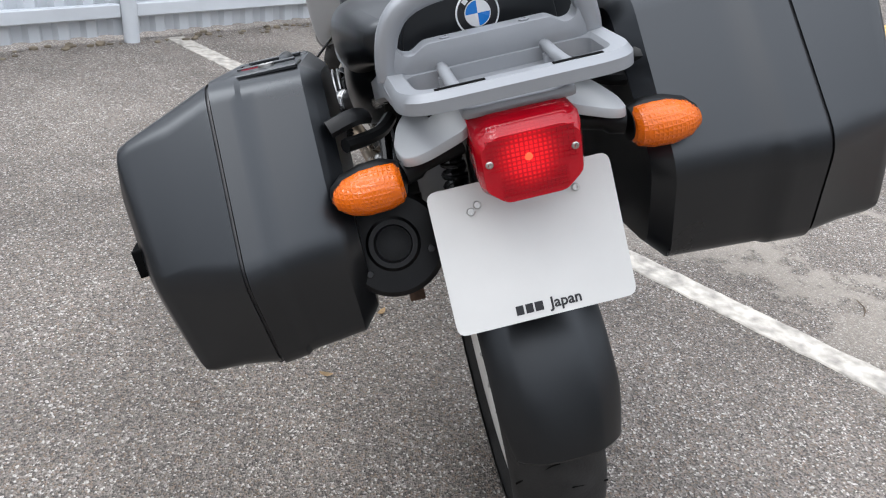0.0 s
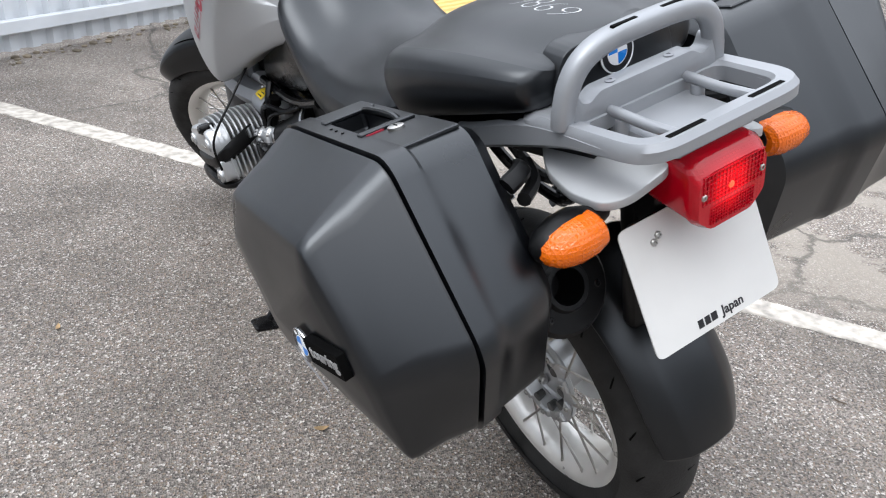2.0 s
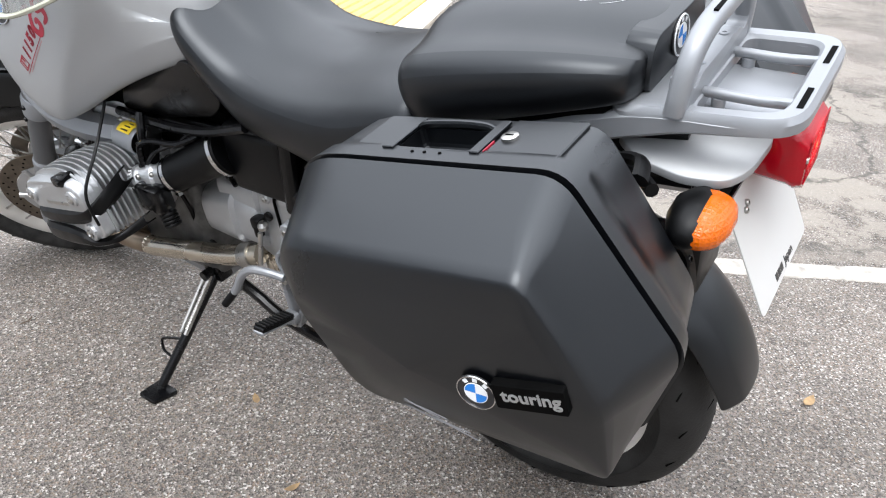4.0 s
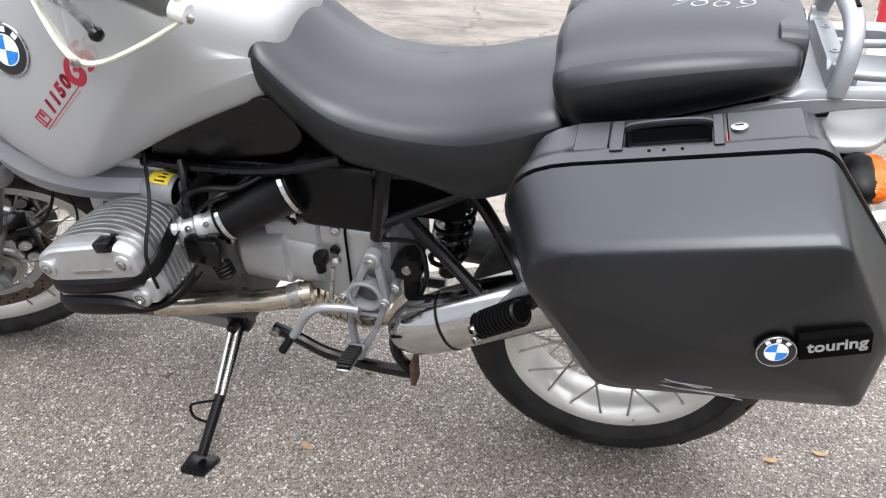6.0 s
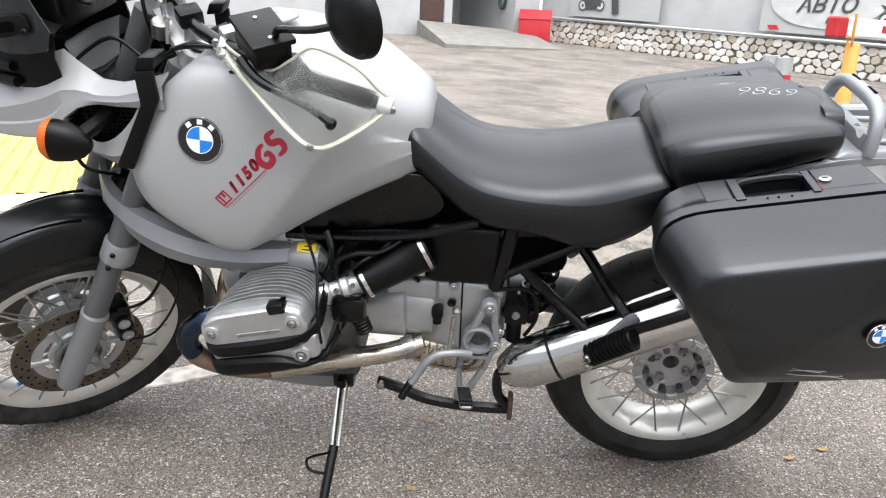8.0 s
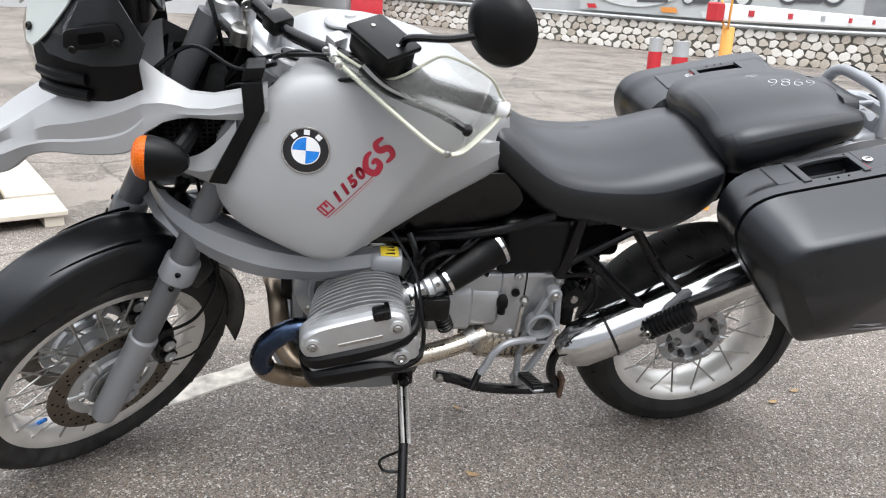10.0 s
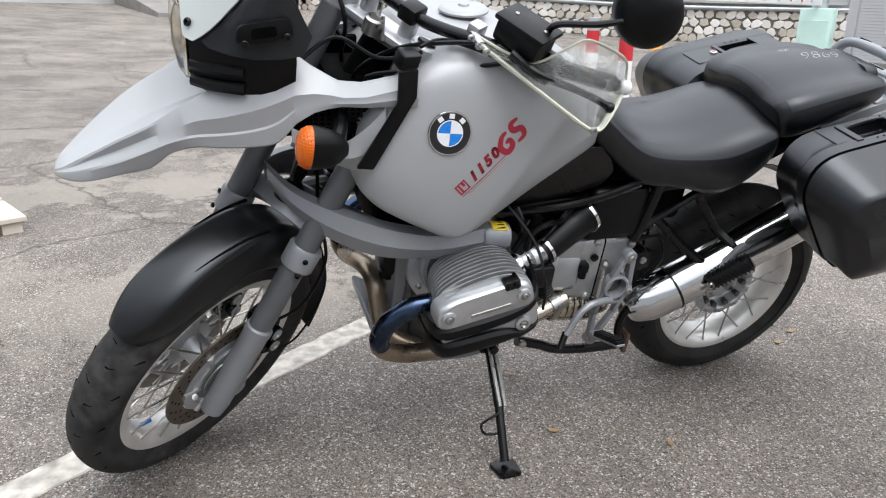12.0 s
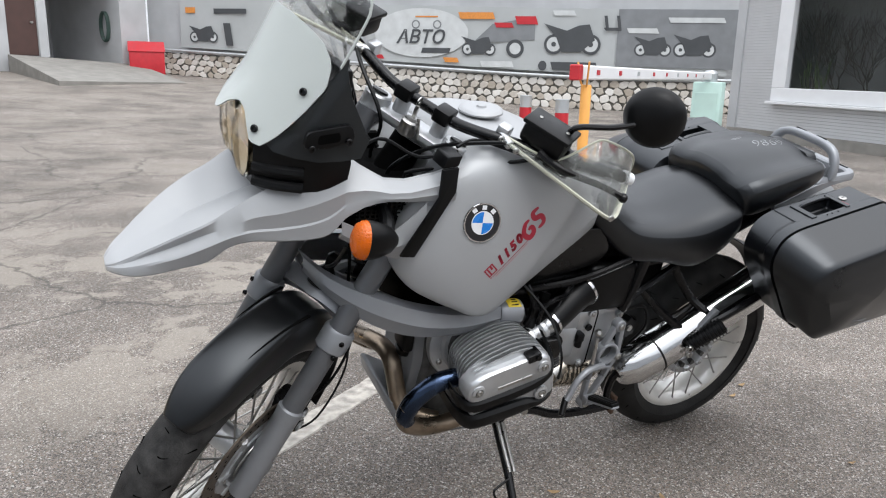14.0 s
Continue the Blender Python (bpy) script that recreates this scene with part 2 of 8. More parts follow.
def rounded(poly, r, seg=4):
    """A polygon with its corners rounded."""
    out = []
    n = len(poly)
    for i in range(n):
        p, a, b = Vector(poly[i]), Vector(poly[i - 1]), Vector(poly[(i + 1) % n])
        rc = r[i] if isinstance(r, (list, tuple)) else r
        ra = min(rc, (a - p).length * 0.45)
        rb = min(rc, (b - p).length * 0.45)
        s, e = p + (a - p).normalized() * ra, p + (b - p).normalized() * rb
        for k in range(seg + 1):
            t = k / seg
            out.append(tuple(s * (1 - t) ** 2 + p * 2 * t * (1 - t) + e * t * t))
    return out


def soft(ob, levels=2):
    m = ob.modifiers.new("soft", "SUBSURF")
    m.levels = m.render_levels = levels
    return ob


def lay_on(ob, target, way, lift=0.0005):
    """Lay flat print on a curved skin: every corner moves along way until it lies just above the target."""
    bpy.context.view_layer.update()
    seen = target.evaluated_get(bpy.context.evaluated_depsgraph_get())
    me = seen.to_mesh()
    tree = BVHTree.FromPolygons([v.co.copy() for v in me.vertices], [tuple(p.vertices) for p in me.polygons])
    seen.to_mesh_clear()
    w = Vector(way).normalized()
    for v in ob.data.vertices:
        hit = tree.ray_cast(v.co - w * 0.08, w)
        if hit[0] is not None:
            v.co = hit[0] - w * lift
    return ob


def text(name, body, size, m, material, parent, depth=0.0006, label="", shear=0.0, offset=0.0):
    """Raised lettering in the built-in font, turned into a mesh."""
    cu = bpy.data.curves.new(name, "FONT")
    cu.body, cu.size, cu.extrude, cu.shear, cu.offset = body, size, depth, shear, offset
    cu.align_x, cu.align_y = "CENTER", "CENTER"
    cu.resolution_u = 3
    tmp = bpy.data.objects.new(name + "_tmp", cu)
    me = bpy.data.meshes.new_from_object(tmp)
    bpy.data.objects.remove(tmp)
    me.materials.clear()
    me.materials.append(material)
    me.transform(m)
    ob = new(name, me)
    ob.parent = parent
    if label:
        tagged(ob, label)
    return ob


# ---- the yard ----
def height(x, y):
    """The yard is level under the motorcycle and climbs gently towards the far buildings."""
    u = 0.625 * x + 0.78 * y - 5.0
    if u <= 0:
        return 0.0
    return 0.056 * (u * u / 8 if u < 4 else u - 2)


def asphalt():
    m, nt, b = node_mat("asphalt")
    N, L = nt.nodes, nt.links
    tc = N.new("ShaderNodeTexCoord")

    def noise_tex(scale, detail=6, rough=0.6):
        q = N.new("ShaderNodeTexNoise")
        q.inputs["Scale"].default_value, q.inputs["Detail"].default_value, q.inputs["Roughness"].default_value = scale, detail, rough
        L.new(tc.outputs["Object"], q.inputs["Vector"])
        return q

    def ramp(src, a, b, ca, cb):
        r = N.new("ShaderNodeValToRGB")
        r.color_ramp.elements[0].position, r.color_ramp.elements[1].position = a, b
        r.color_ramp.elements[0].color, r.color_ramp.elements[1].color = (*ca, 1), (*cb, 1)
        L.new(src, r.inputs[0])
        return r

    def mix(a, c, fac, kind="MIX"):
        q = N.new("ShaderNodeMixRGB")
        q.blend_type = kind
        L.new(a, q.inputs[1])
        L.new(c, q.inputs[2])
        if isinstance(fac, float):
            q.inputs[0].default_value = fac
        else:
            L.new(fac, q.inputs[0])
        return q

    def cells(scale):
        q = N.new("ShaderNodeTexVoronoi")
        q.inputs["Scale"].default_value = scale
        L.new(tc.outputs["Object"], q.inputs["Vector"])
        s = N.new("ShaderNodeSeparateColor")
        L.new(q.outputs["Color"], s.inputs[0])
        return q, s

    def colour(c):
        q = N.new("ShaderNodeRGB")
        q.outputs[0].default_value = (*c, 1)
        return q.outputs[0]
    stones, tone = cells(230)
    big, tone2 = cells(95)
    base = ramp(tone.outputs[0], 0.05, 0.98, (0.080, 0.0745, 0.069), (0.335, 0.312, 0.290))
    warm = ramp(tone.outputs[2], 0.80, 0.92, (0, 0, 0), (0.6, 0.6, 0.6))
    c0 = mix(base.outputs[0], colour((0.30, 0.23, 0.175)), warm.outputs[0])
    bright = ramp(tone.outputs[1], 0.90, 0.95, (0, 0, 0), (1, 1, 1))
    c1a = mix(c0.outputs[0], colour((0.62, 0.61, 0.595)), bright.outputs[0])
    fleck = ramp(tone2.outputs[1], 0.965, 0.985, (0, 0, 0), (0.75, 0.75, 0.75))
    near = ramp(big.outputs["Distance"], 0.40, 0.48, (1, 1, 1), (0, 0, 0))
    spot = mix(fleck.outputs[0], near.outputs[0], 1.0, "MULTIPLY")
    c1b = mix(c1a.outputs[0], colour((0.68, 0.675, 0.66)), spot.outputs[0])
    pits = ramp(noise_tex(330, 2).outputs[0], 0.34, 0.46, (0.42, 0.40, 0.38), (1, 1, 1))
    c1 = mix(c1b.outputs[0], pits.outputs[0], 1.0, "MULTIPLY")
    # broad uneven wear, and pale dry film in patches
    w1 = ramp(noise_tex(0.9, 10, 0.62).outputs[0], 0.36, 0.64, (0.60, 0.57, 0.54), (1.165, 1.11, 1.055))
    c2 = mix(c1.outputs[0], w1.outputs[0], 1.0, "MULTIPLY")
    film = ramp(noise_tex(1.15, 12, 0.72).outputs[0], 0.492, 0.528, (0, 0, 0), (1, 1, 1))
    # the film lies beyond the parking line
    sep = N.new("ShaderNodeSeparateXYZ")
    L.new(tc.outputs["Object"], sep.inputs[0])
    add = N.new("ShaderNodeMath")
    add.operation = "ADD"
    L.new(sep.outputs[0], add.inputs[0])
    L.new(sep.outputs[1], add.inputs[1])
    far = N.new("ShaderNodeMapRange")
    far.inputs[1].default_value, far.inputs[2].default_value = 2.3, 3.4
    far.inputs[3].default_value, far.inputs[4].default_value = 0.0, 0.74
    L.new(add.outputs[0], far.inputs[0])
    # it thins out towards the fence, and comes back further off
    sub = N.new("ShaderNodeMath")
    sub.operation = "SUBTRACT"
    L.new(sep.outputs[0], sub.inputs[0])
    L.new(sep.outputs[1], sub.inputs[1])
    side = N.new("ShaderNodeMapRange")
    side.inputs[1].default_value, side.inputs[2].default_value = -2.6, -0.6
    side.inputs[3].default_value, side.inputs[4].default_value = 0.12, 1.0
    L.new(sub.outputs[0], side.inputs[0])
    back = N.new("ShaderNodeMapRange")
    back.inputs[1].default_value, back.inputs[2].default_value = 4.4, 6.5
    back.inputs[3].default_value, back.inputs[4].default_value = 0.0, 0.36
    L.new(add.outputs[0], back.inputs[0])
    most = N.new("ShaderNodeMath")
    most.operation = "MAXIMUM"
    L.new(side.outputs[0], most.inputs[0])
    L.new(back.outputs[0], most.inputs[1])
    spread = N.new("ShaderNodeMath")
    spread.operation = "MULTIPLY"
    L.new(far.outputs[0], spread.inputs[0])
    L.new(most.outputs[0], spread.inputs[1])
    thin = N.new("ShaderNodeMapRange")
    thin.inputs[1].default_value, thin.inputs[2].default_value = 5.5, 10.0
    thin.inputs[3].default_value, thin.inputs[4].default_value = 1.0, 0.40
    L.new(add.outputs[0], thin.inputs[0])
    sparse = N.new("ShaderNodeMath")
    sparse.operation = "MULTIPLY"
    L.new(spread.outputs[0], sparse.inputs[0])
    L.new(thin.outputs[0], sparse.inputs[1])
    mask = N.new("ShaderNodeMath")
    mask.operation = "MULTIPLY"
    L.new(film.outputs[0], mask.inputs[0])
    L.new(sparse.outputs[0], mask.inputs[1])
    dust = N.new("ShaderNodeRGB")
    dust.outputs[0].default_value = (0.335, 0.300, 0.255, 1)
    c3f = mix(c2.outputs[0], dust.outputs[0], mask.outputs[0])
    # fine wandering cracks in the old surface beyond the line
    bent = N.new("ShaderNodeMixRGB")
    bent.inputs[0].default_value = 0.28
    L.new(tc.outputs["Object"], bent.inputs[1])
    L.new(noise_tex(2.2, 8, 0.7).outputs["Color"], bent.inputs[2])
    crack = N.new("ShaderNodeTexVoronoi")
    crack.feature = "DISTANCE_TO_EDGE"
    crack.inputs["Scale"].default_value = 0.62
    L.new(bent.outputs[0], crack.inputs["Vector"])
    seam = ramp(crack.outputs["Distance"], 0.0025, 0.0075, (1, 1, 1), (0, 0, 0))
    seam2 = mix(seam.outputs[0], far.outputs[0], 1.0, "MULTIPLY")
    c3 = mix(c3f.outputs[0], colour((0.055, 0.05, 0.045)), seam2.outputs[0])
    L.new(c3.outputs[0], b.inputs["Base Color"])
    b.inputs["Roughness"].default_value = 0.8
    bp = N.new("ShaderNodeBump")
    bp.inputs["Strength"].default_value, bp.inputs["Distance"].default_value = 1.0, 0.005
    L.new(stones.outputs["Distance"], bp.inputs["Height"])
    L.new(bp.outputs[0], b.inputs["Normal"])
    return m


ASPHALT = asphalt()


def ground():
    bm = bmesh.new()
    ticks = [-400, -120, -40] + [-16 + 2 * k for k in range(33)] + [80, 150, 400]
    vs = [[bm.verts.new((x, y, height(x, y) if max(abs(x), abs(y)) < 60 else 0.9)) for y in ticks] for x in ticks]
    for p, q in zip(vs, vs[1:]):
        for k in range(len(ticks) - 1):
            bm.faces.new((p[k], q[k], q[k + 1], p[k + 1]))
    ob = to_obj("ground", bm, ASPHALT, 60)
    tagged(ob, "worn grey asphalt yard with pale dry patches", "ground", kind="structure")


ground()
LINE_PAINT = mat("worn_line_paint", (0.40, 0.372, 0.33), 0.85, 0, 0.42, 24, 1.0, 160)


def parking_line():
    """A straight painted line with ragged edges, a few millimetres thick."""
    a, b = Vector((-1.36, 4.08)), Vector((4.4, -1.68))
    d = (b - a).normalized()
    s = Vector((-d.y, d.x))
    rng = random.Random(3)
    n = 170
    rows = []
    for i in range(n + 1):
        c = a + (b - a) * i / n
        w0 = 0.056 + rng.uniform(-0.006, 0.004)
        w1 = 0.056 + rng.uniform(-0.006, 0.004)
        rows.append([(*(c - s * w0), 0.001), (*(c - s * (w0 - 0.004)), 0.005), (*(c + s * (w1 - 0.004)), 0.005), (*(c + s * w1), 0.001)])
    tagged(to_obj("painted_line", sheet(rows), LINE_PAINT, 30), "worn white painted parking line on the asphalt", "road marking", kind="structure")


parking_line()


# ---- round the yard ----
FENCE_SHEET = mat("white_fence_steel", (0.60, 0.63, 0.66), 0.5, 0.0, 0.08, 3, 0.05, 200)
CONCRETE = mat("concrete", (0.24, 0.23, 0.21), 0.85, 0, 0.2, 3, 0.5, 60)
GREY_WALL = mat("grey_plaster", (0.46, 0.47, 0.48), 0.8, 0, 0.10, 1.2, 0.3, 40)
SIDING = mat("grey_siding", (0.56, 0.57, 0.58), 0.55, 0, 0.05, 2, 0.05, 80)
WHITE_FRAME = mat("white_window_frame", (0.78, 0.79, 0.80), 0.4, 0, 0.03, 4, 0.0)
RED_PAINT = mat("red_paint", (0.48, 0.02, 0.03), 0.45, 0, 0.1, 6, 0.05)
ORANGE_PAINT = mat("orange_post_paint", (0.75, 0.36, 0.08), 0.5, 0, 0.1, 8, 0.05)
CYAN_PAINT = mat("pale_green_paint", (0.50, 0.68, 0.62), 0.5, 0, 0.06, 4, 0.05)
GALV = mat("galvanised_tube", (0.50, 0.52, 0.53), 0.4, 0.6, 0.1, 6, 0.05)
BROWN_DOOR = mat("brown_door_paint", (0.075, 0.040, 0.034), 0.5, 0, 0.1, 4, 0.05)
PLANK = mat("whitewashed_plank", (0.56, 0.51, 0.43), 0.8, 0, 0.16, 5, 0.4, 60)
YELLOW_MAT = mat("yellow_ribbed_mat", (0.62, 0.42, 0.14), 0.7, 0, 0.16, 4, 0.4, 120)
MORTAR = mat("grey_mortar", (0.12, 0.115, 0.10), 0.9, 0, 0.2, 4, 0.4, 60)
VINYL = mat("banner_vinyl", (0.42, 0.44, 0.44), 0.5, 0, 0.08, 0.8, 0.1, 6)


def along(p, yaw):
    """A pose on the yard, its x axis turned by yaw."""
    return pose(p[0], p[1], height(p[0], p[1]), 0, 0, yaw)


def fence():
    a, d = Vector((-1.54, 3.90, 0)), Vector((0.68, 0.733, 0)).normalized()
    m = Matrix.Translation(a) @ Matrix.Rotation(math.atan2(d.y, d.x), 4, "Z")
    f = new("fence")
    f.matrix_world = m
    tagged(f, "white corrugated steel fence on round posts", "fence", kind="structure")
    for k in range(-4, 3):
        x0 = 2.5 * k
        # a sheet of trapezoid waves
        xs = []
        x = x0 + 0.02
        while x < x0 + 2.46:
            xs += [(x, 0.055), (x + 0.052, 0.055), (x + 0.075, 0.085), (x + 0.127, 0.085)]
            x += 0.15
        rows = [[(px, py, z) for px, py in xs] for z in (0.03, 0.7, 1.4, 2.1)]
        part("fence_sheet", sheet(rows, 0.002), FENCE_SHEET, f, smooth=20)
        part("post", lathe([(-0.05, 0.043), (2.15, 0.043), (2.16, 0.0)], (x0 - 0.005, 0.0, 0), (x0 - 0.005, 0.0, 1), 20), FENCE_SHEET, f)
        for z in (0.135, 1.75):
            part("rail", box((x0 + 0.04, 0.002, z), (x0 + 2.45, 0.05, z + 0.075), 0.006, 1), FENCE_SHEET, f)
    rng = random.Random(11)
    bits = []
    for _ in range(150):
        x, y, r = rng.uniform(-4, 3), rng.uniform(-0.10, 0.06), rng.uniform(0.008, 0.03)
        bm = bmesh.new()
        bmesh.ops.create_icosphere(bm, subdivisions=1, radius=r, matrix=Matrix.Translation((x, y, r * 0.2)) @ Matrix.Diagonal((1, rng.uniform(0.6, 1), rng.uniform(0.3, 0.6), 1)))
        bits.append(bm)
    ob = to_obj("debris", joined(*bits), mat("dry_debris", (0.17, 0.14, 0.10), 0.9, 0, 0.5, 12, 0.4), 40)
    ob.matrix_world = m
    tagged(ob, "dry leaves and rubble along the fence foot", "debris", kind="stuff")


fence()


def platform():
    """A low wooden platform with a yellow ribbed mat."""
    e1 = math.degrees(math.atan2(0.8, -0.6))
    t = thing("wooden_platform", pose(2.20, 3.36, 0, 0, 0, e1), "low wooden platform with whitewashed planks and yellow ribbed mat", "platform")
    for k in range(2):
        x0 = 0.0 + 2.05 * k
        part("front_plank", moved(box((x0, -0.345, 0.0), (x0 + 2.04, -0.01, 0.028), 0.004, 1), Matrix.Translation((0, 0, 0.055)) @ Matrix.Rotation(radians(-2), 4, "X")), PLANK, t)
        part("side_plank", box((0.0, -0.36 - 1.62 * (k + 1), 0.07), (0.235, -0.37 - 1.62 * k, 0.105), 0.004, 1), PLANK, t)
    for k in range(6):
        part("bearer", box((0.02 + 0.78 * k, -3.5, 0.0), (0.11 + 0.78 * k, -0.03, 0.055)), PLANK, t, smooth=0)
    part("slot", box((1.0, -0.22, 0.0835), (1.16, -0.17, 0.0865)), DARK, t, smooth=0)
    for k in range(34):
        x0 = 0.26 + 0.116 * k
        rows = [[(x0 + dx, y, z) for dx, z in ((0.0, 0.075), (0.012, 0.094), (0.050, 0.097), (0.062, 0.080), (0.114, 0.080), (0.116, 0.075))] for y in np.linspace(-0.385, -3.6, 9)]
        part("mat_rib", sheet(rows, 0.003), YELLOW_MAT, t, smooth=30)


platform()


def bollard(x, y):
    t = thing("bollard", pose(x, y, height(x, y)), "red and grey banded steel bollard", "bollard", "bollards by the barrier")
    z = 0.0
    bands = [(0.0, 0.16, RED_PAINT), (0.16, 0.40, WHITE_FRAME), (0.40, 0.56, RED_PAINT), (0.56, 0.80, WHITE_FRAME), (0.80, 0.94, RED_PAINT), (0.94, 1.02, GALV)]
    for z0, z1, m in bands:
        part("band", lathe([(z0, 0.041), (z1 - 0.001, 0.041)] + ([(z1, 0.038), (z1, 0)] if z1 > 1 else []), (0, 0, 0), (0, 0, 1), 24), m, t)


bollard(2.62, 0.24)
bollard(3.30, 0.20)


def barrier():
    t = thing("barrier_rest", pose(3.145, -0.172, 0), "orange painted steel post that carries the barrier arm", "post")
    part("pole", lathe([(0, 0.036), (1.09, 0.036), (1.10, 0.03), (1.10, 0)], (0, 0, 0), (0, 0, 1), 24), ORANGE_PAINT, t)
    for s in (1, -1):
        part("fork_arm", tube([(0, 0, 1.06), (s * 0.05, 0.02, 1.12), (s * 0.085, 0.03, 1.25)], 0.007, 8), ORANGE_PAINT, t)
    b = thing("barrier", pose(8.0, -4.55, 0, 0, 0, math.degrees(math.atan2(4.42, -4.84))), "pale green barrier box with lowered white arm", "barrier")
    part("box", box((-0.22, -0.20, 0.0), (0.22, 0.20, 1.10), 0.02), CYAN_PAINT, b)
    part("box_door", box((0.2205, -0.16, 0.15), (0.228, 0.16, 0.95), 0.003, 1), CYAN_PAINT, b)
    part("lamp", lathe([(0, 0.10), (0.12, 0.10), (0.16, 0.07), (0.17, 0)], (0, 0, 1.1), (0, 0, 2), 20), GALV, b)
    part("arm", box((0.1, -0.032, 1.13), (6.60, 0.032, 1.23), 0.01, 1), WHITE_FRAME, b)
    part("arm_tip", box((6.60, -0.034, 1.128), (6.70, 0.034, 1.232), 0.008, 1), RED_PAINT, b)
    for k in range(9):
        x = 0.9 + 0.66 * k
        for s in (1, -1):
            part("reflector", box((x, s * 0.033, 1.165), (x + 0.08, s * 0.037, 1.20)), RED_PAINT if k % 3 else GALV, b, smooth=0)


barrier()


def house():
    """The grey cabin with a large window, beyond the barrier."""
    h = thing("cabin", pose(0, 0, 0), "grey cabin clad in ribbed siding with white-framed window", "building")
    # siding boards, left free where the window sits
    z = 0.18
    while z < 5.2:
        spans = [(4.0, 11.9)] if not 0.70 < z < 2.95 else [(4.0, 7.6), (10.72, 11.9)]
        for x0, x1 in spans:
            part("siding_board", moved(prism([(-7.90, 0), (-7.885, 0.002), (-7.880, 0.05), (-7.90, 0.053)], x0, x1, "x"), Matrix.Translation((0, 0, z))), SIDING, h, smooth=0)
        z += 0.055
    part("wall", joined(box((4.0, -8.1, 0), (7.6, -7.9, 5.4)), box((10.72, -8.1, 0), (11.95, -7.9, 5.4)), box((7.6, -8.1, 0), (10.72, -7.9, 0.75)), box((7.6, -8.1, 2.95), (10.72, -7.9, 5.4))), GREY_WALL, h, smooth=0)
    part("corner_post", box((11.72, -7.9, 0), (11.98, -7.85, 5.4)), GREY_WALL, h, smooth=0)
    part("plinth", box((4.0, -7.9, 0), (11.9, -7.80, 0.18)), CONCRETE, h, smooth=0)
    part("side_wall", box((11.8, -14, 0), (11.95, -8.1, 5.4)), GREY_WALL, h, smooth=0)
    part("side_wall", box((4.0, -14, 0), (4.15, -8.1, 5.4)), GREY_WALL, h, smooth=0)
    part("back_wall", box((4.0, -14.1, 0), (11.95, -13.95, 5.4)), GREY_WALL, h, smooth=0)
    part("roof", box((3.8, -14.3, 5.4), (12.2, -7.6, 5.6)), GREY_WALL, h, smooth=0)
    w = part("window_frame", joined(box((7.6, -7.96, 0.75), (10.72, -7.82, 1.0), 0.01, 1), box((7.6, -7.96, 2.72), (10.72, -7.82, 2.95), 0.01, 1), box((10.36, -7.96, 1.0), (10.72, -7.82, 2.72), 0.01, 1), box((7.6, -7.96, 1.0), (7.9, -7.82, 2.72), 0.01, 1)), WHITE_FRAME, h, "white window frame")
    part("pane", box((7.9, -7.93, 1.0), (10.36, -7.915, 2.72)), WINDOW, w, "dark window glass")
    # grey backing added behind the glass, so the pane looks less black
    part("pane_backing", box((7.4, -8.95, 0.5), (10.95, -8.9, 3.1)), GREY_WALL, h, smooth=0)
    part("sill", box((7.55, -7.82, 0.70), (10.77, -7.74, 0.75), 0.008, 1), WHITE_FRAME, w)


house()


def reflected_branches():
    """Bare branches built close behind the pane, in place of a reflection in it."""
    rng = random.Random(17)
    t = thing("branches", pose(9.2, -8.25, 0.6), "bare brown branches set behind the pane as its reflection", "plant")
    bark = mat("bare_bark", (0.06, 0.05, 0.04), 0.85, 0, 0.3, 20)

    def grow(p, d, r, depth, out):
        q = p + d * rng.uniform(0.22, 0.38)
        out.append(tube([p, p.lerp(q, 0.5) + Vector((rng.uniform(-0.03, 0.03), 0, 0)), q], [r, r * 0.7], 5, 2))
        if depth:
            for _ in range(3 if depth > 2 else 2):
                grow(q, (d + Vector((rng.uniform(-0.9, 0.9), rng.uniform(-0.12, 0.12), rng.uniform(-0.15, 0.5)))).normalized(), r * 0.66, depth - 1, out)
    for x in (-1.0, -0.4, 0.3, 0.9):
        bits = []
        grow(Vector((x, 0, 0)), Vector((rng.uniform(-0.3, 0.3), 0, 1)).normalized(), 0.022, 5, bits)
        part("branch", joined(*bits), bark, t)
    leaf = mat("green_leaf", (0.10, 0.17, 0.04), 0.5, 0, 0.2, 20)
    for k in range(14):
        x, z, a = rng.uniform(0.5, 1.1), rng.uniform(0.35, 0.75), rng.uniform(-0.5, 0.5)
        rows = [[(x + a * u * 0.3 + v, 0.1, z + 0.28 * u) for v in (-0.018 * (1 - u * u), 0.018 * (1 - u * u))] for u in np.linspace(-0.95, 0.95, 7)]
        part("leaf", sheet(rows, 0.002), leaf, t)


reflected_branches()

# the long stone wall with its rail, and the building behind it
WALL_B, WALL_A = Vector((18.6, -15.3, 0)), Vector((29.4, 4.4, 0))


